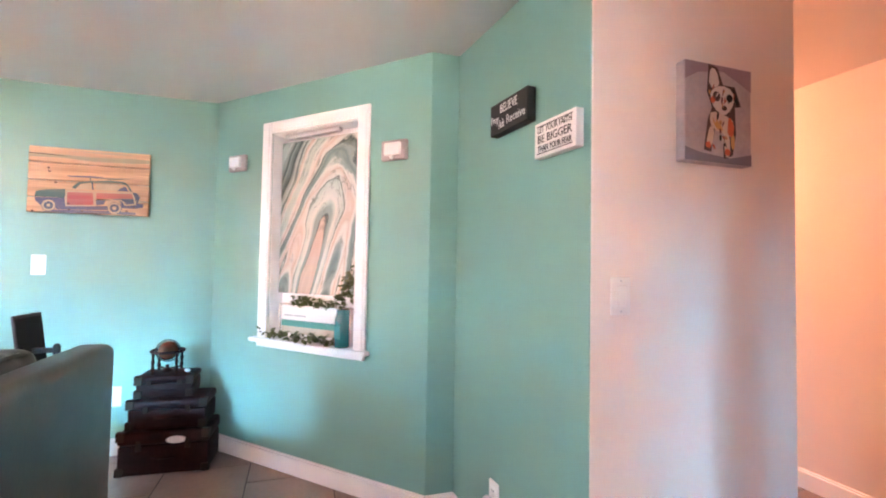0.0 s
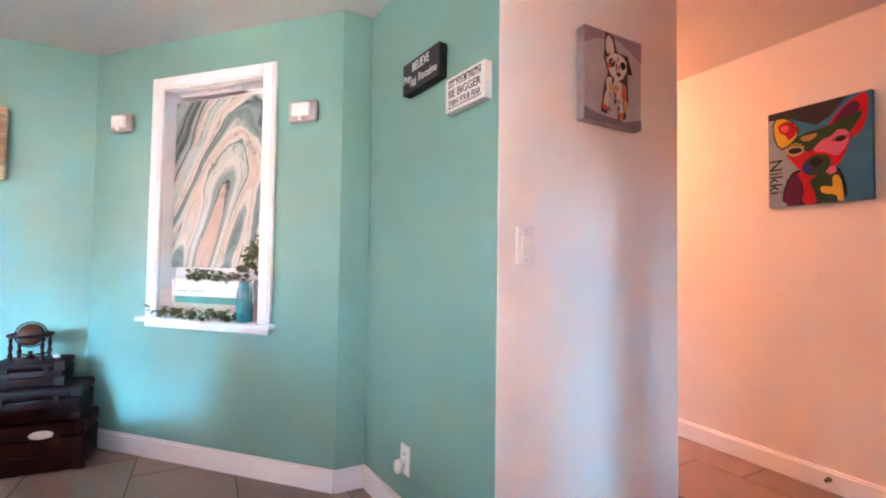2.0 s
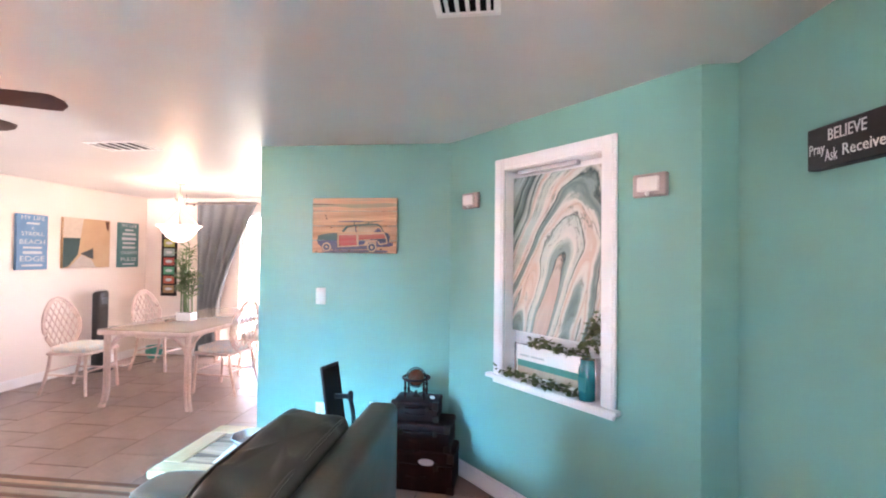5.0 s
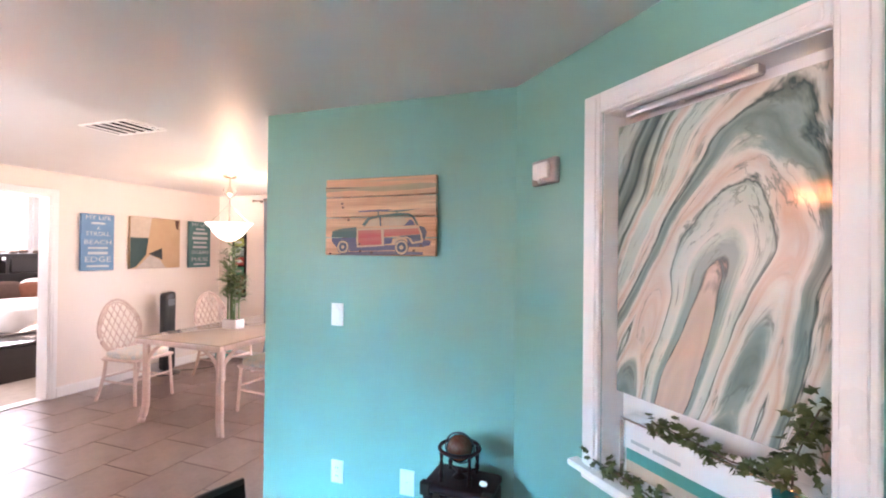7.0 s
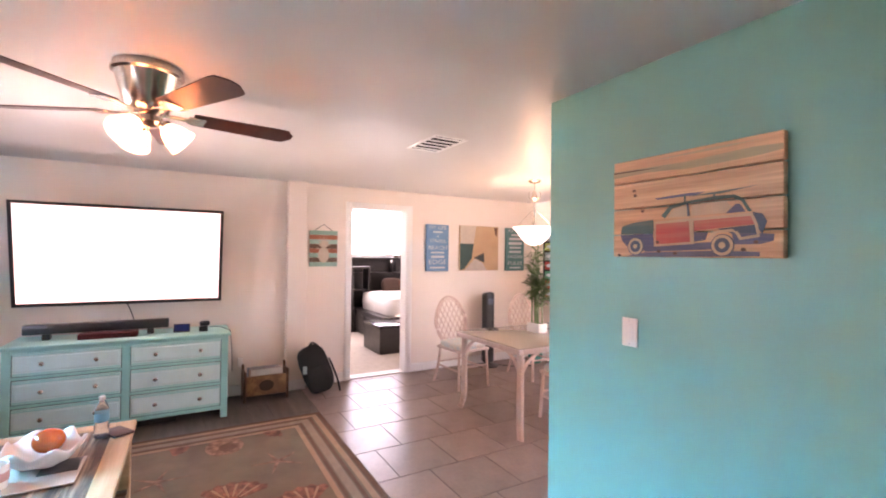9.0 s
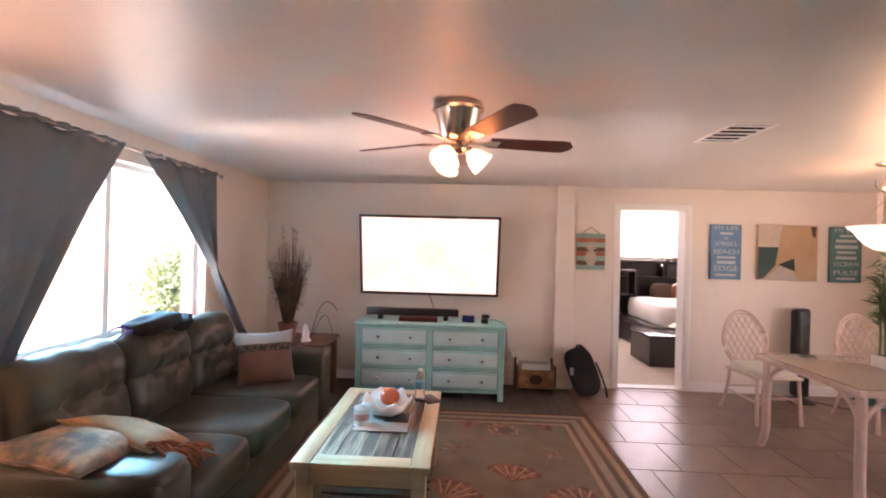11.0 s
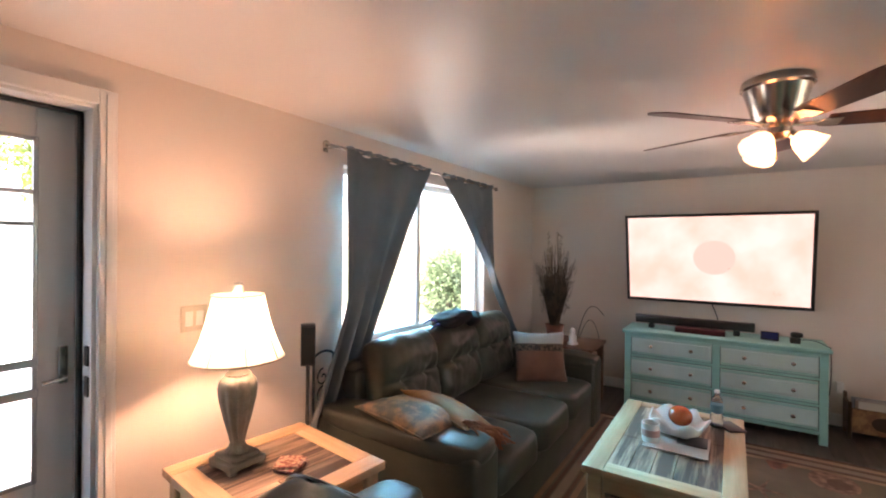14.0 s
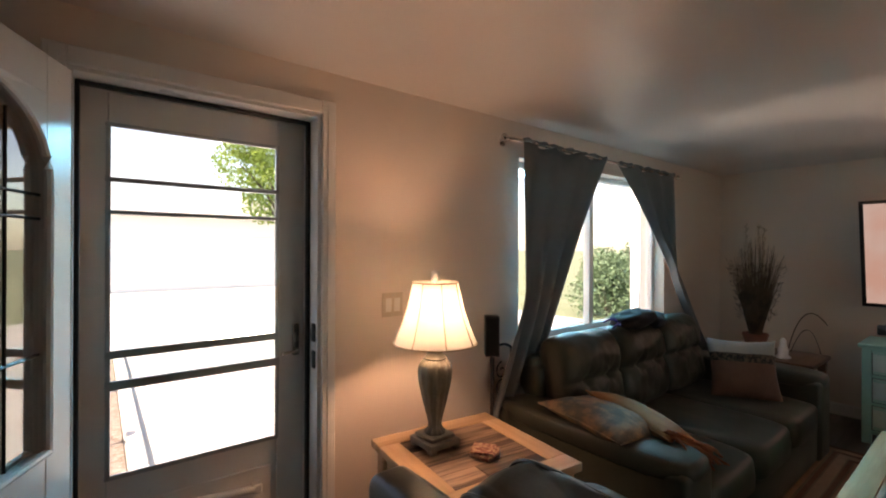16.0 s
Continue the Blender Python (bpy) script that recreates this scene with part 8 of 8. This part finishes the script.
solo("headboard_ornament", q, tint("driftwood", 0.16, 0.11, 0.08), "small driftwood ornament on the headboard", "ornament", (-8.56, 5.55, 1.411), smooth="all")
w3 = tagged(new("window_3"), "white framed bedroom window full of daylight", "window", kind="structure")
for a in ((3.3, 3.36, 1.42, 2.38), (5.84, 5.9, 1.42, 2.38), (3.36, 5.84, 1.42, 1.47), (3.36, 5.84, 2.33, 2.38), (4.57, 4.63, 1.47, 2.33)):
    q = B()
    bx(q, -8.86, -8.80, *a, 0.004)
    part("window_frame", q, TRIM, w3)
for y0, y1 in ((3.36, 4.57), (4.63, 5.84)):
    q = B()
    bx(q, -8.835, -8.831, y0, y1, 1.47, 2.33)
    pn = part("pane", q, PANE, w3, smooth=None)
    pn.visible_shadow = False


# ---- outdoors ----
def foliage(bm, c, r, count, size, flat=1.0):
    for k in range(count):
        d = Vector((rnd.gauss(0, 1), rnd.gauss(0, 1), rnd.gauss(0, 1) * flat)).normalized()
        p_ = Vector(c) + d * r * (0.45 + 0.6 * rnd.random() ** 0.6)
        a = Vector((rnd.uniform(-1, 1), rnd.uniform(-1, 1), rnd.uniform(-1, 1))).normalized() * size
        b_ = a.cross(Vector((rnd.uniform(-1, 1), rnd.uniform(-1, 1), 0.5))).normalized() * size * 0.5
        bm.faces.new([bm.verts.new(v) for v in (p_ - a, p_ + b_, p_ + a, p_ - b_)])


def tree(label, at, high, spread, n_clumps):
    t = thing("tree", label, "tree", at)
    q = B()
    tube(q, [(0, 0, -0.1), (0.05, 0.03, high * 0.3), (0.0, 0.1, high * 0.55)], 0.16, 10, 0.09)
    part("trunk", q, BARK, t)
    crown = B()
    for k in range(n_clumps):
        a = 6.2832 * k / n_clumps + rnd.uniform(-0.3, 0.3)
        rr = spread * rnd.uniform(0.3, 0.85)
        c = (rr * math.cos(a), rr * math.sin(a), high * rnd.uniform(0.55, 0.98))
        q = B()
        tube(q, arc((0, 0.08, high * 0.45), (c[0] * 0.3, c[1] * 0.3, c[2] * 0.8), c, 5), 0.05, 6, 0.015)
        part("limb", q, BARK, t)
        foliage(crown, c, spread * rnd.uniform(0.28, 0.45), 900, 0.055)
    part("crown", crown, SUNLEAF, t, kind="stuff", smooth=None)


tree("broad green shade tree beyond the walkway", (-3.75, -9.9, -0.16), 4.4, 1.5, 11)
for x, y, sc in ((-9.5, -4.5, 0.80), (-10.9, -5.6, 0.85), (-12.0, -5.2, 0.95)):
    t = thing("shrub", "dense green garden shrub on the lawn", "shrub", (x, y, -0.16), 0, "garden shrubs")
    q = B()
    for k in range(5):
        a = rnd.uniform(0, 6.28)
        tube(q, arc((0, 0, 0), (0.1 * math.cos(a), 0.1 * math.sin(a), 0.5), (0.4 * math.cos(a), 0.4 * math.sin(a), 1.0 * sc), 4), 0.025, 5, 0.008)
    part("stems", q, BARK, t, kind="stuff")
    q = B()
    for k in range(9):
        a = rnd.uniform(0, 6.28)
        foliage(q, (0.55 * math.cos(a) * rnd.random(), 0.55 * math.sin(a) * rnd.random(), sc * rnd.uniform(0.4, 1.5)), 0.5, 420, 0.05)
    part("leaves", q, HEDGE, t, kind="stuff", smooth=None)
w = B()
bx(w, -0.15, 1.4, -7.0, -1.2, -0.125, -0.085, 0.01)
structure("garden_bed", w, GRAVEL, "brown mulch garden bed beside the walk", "ground")
ed = thing("bed_edging", "pale concrete edging along the garden bed", "edging", (0, 0, 0))
for k in range(10):
    q = B()
    bx(q, -0.27, -0.16, -7.0 + 0.58 * k + 0.006, -6.42 + 0.58 * k, -0.13, -0.03, 0.012)
    part("edging_block", q, CONCRETE, ed)
for x, y in ((0.05, -3.0), (0.08, -4.6)):
    t = thing("path_light", "small black solar path light on a stake", "garden light", (x, y, -0.09), 0, "path lights")
    q = B()
    tube(q, [(0, 0, -0.02), (0, 0, 0.28)], 0.010, 8)
    part("stake", q, DARKMETAL, t)
    q = B()
    lathe(q, [(0.03, 0.26), (0.035, 0.33)], 14)
    part("lens", q, PLASTIC, t)
    q = B()
    lathe(q, [(0.07, 0.33), (0.06, 0.345), (0.01, 0.365)], 18)
    part("cap", q, DARKMETAL, t)
pp = thing("porch_post", "square white painted porch post outside the window", "post", (-5.35, -1.55, -0.10))
q = B()
bx(q, -0.06, 0.06, -0.06, 0.06, 0.0, 2.72, 0.006)
part("shaft", q, TRIM, pp)
q = B()
bx(q, -0.085, 0.085, -0.085, 0.085, 0.0, 0.16, 0.008)
part("base", q, TRIM, pp)
hs = thing("neighbour_house", "pale stucco single-storey house across the street", "house", (1.0, -22, -0.16))
q = B()
bx(q, -9, 9, -4, 4, 0, 2.9)
part("wall", q, STUCCO, hs, smooth=None)
q = B()
for a, b_ in (((-9.6, -4.6, 2.85), (9.6, -4.6, 2.85)),):
    v = [q.verts.new(p_) for p_ in ((-9.6, -4.6, 2.85), (9.6, -4.6, 2.85), (9.6, 4.6, 2.85), (-9.6, 4.6, 2.85), (-5.5, 0, 4.4), (5.5, 0, 4.4))]
    for f in ((0, 1, 5, 4), (1, 2, 5), (2, 3, 4, 5), (3, 0, 4), (3, 2, 1, 0)):
        q.faces.new([v[i] for i in f])
part("roof", q, mat("pale_shingle", (0.42, 0.40, 0.38), (0.34, 0.32, 0.30), 0.9, scale=6), hs, smooth=None)
for x in (-6.5, -2.5, 5.5):
    q = B()
    bx(q, x - 0.7, x + 0.7, 3.98, 4.05, 0.9, 2.1, 0.01)
    wn_ = part("window", q, TRIM, hs)
    q = B()
    bx(q, x - 0.62, x + 0.62, 4.03, 4.06, 0.98, 2.02)
    part("pane", q, mat("far_pane_%d" % int(x + 9), (0.70, 0.72, 0.73), rough=0.2, bump=0), wn_)
q = B()
bx(q, 1.0, 2.0, 3.98, 4.06, 0, 2.1, 0.01)
part("door", q, TRIM, hs)
w = B()
bx(w, -1.86, -1.74, 3.53, 6.25, 0, CZ)
structure("wall_kitchen", w, WHITE, "cream painted wall closing the kitchen", "wall")

# ---- floor pieces ----
def piece_mesh(name, sx, sy, sz, mtl):
    q = B()
    bx(q, 0, sx, 0, sy, 0, sz, 0.0025)
    return mesh(name, q, mtl)


TS, GAP = 0.4525, 0.006
cache = {}
ix = 0
x = -2.87 - TS * 6
while x < 2.80:
    off = 3.28 if ix % 2 == 0 else 3.06
    y = off - TS * 9
    while y < 6.25:
        x0, x1, y0, y1 = max(x, -5.335), min(x + TS, 2.80), max(y, S0), min(y + TS, 6.25)
        if x < -1.20 - TS * 0.5 and y < 2.90:
            y0 = max(y0, 2.90)
        elif x < -1.20:
            if y < 2.90:
                x0 = max(x0, -1.20)
        hidden = x > -1.75 and y > 3.55 or (x > 0.95 and x < 1.80 and y > 1.45)
        if x1 - x0 > 0.05 and y1 - y0 > 0.05 and not hidden:
            key = (round(x1 - x0, 3), round(y1 - y0, 3))
            if key not in cache:
                cache[key] = piece_mesh("tile", key[0] - GAP, key[1] - GAP, 0.004, TILE)
            ob = new("tile", cache[key])
            ob.parent = FLOOR
            ob.location = (x0 + GAP / 2, y0 + GAP / 2, -0.004)
        y += TS
    x += TS
    ix += 1
cache = {}
PW, PLN = 0.18, 1.22
row = 0
y = S0
while y < 2.89:
    x = -5.20 - (row * 0.43) % PLN
    while x < -1.20:
        x0, x1, y1 = max(x, -5.20), min(x + PLN, -1.20), min(y + PW, 2.90)
        if x1 - x0 > 0.03:
            key = (round(x1 - x0, 3), round(y1 - y, 3))
            if key not in cache:
                cache[key] = piece_mesh("plank", key[0] - 0.002, key[1] - 0.002, 0.003, PLANK)
            ob = new("plank", cache[key])
            ob.parent = WOODFLOOR
            ob.location = (x0 + 0.001, y + 0.001, -0.0015)
        x += PLN
    y += PW
    row += 1
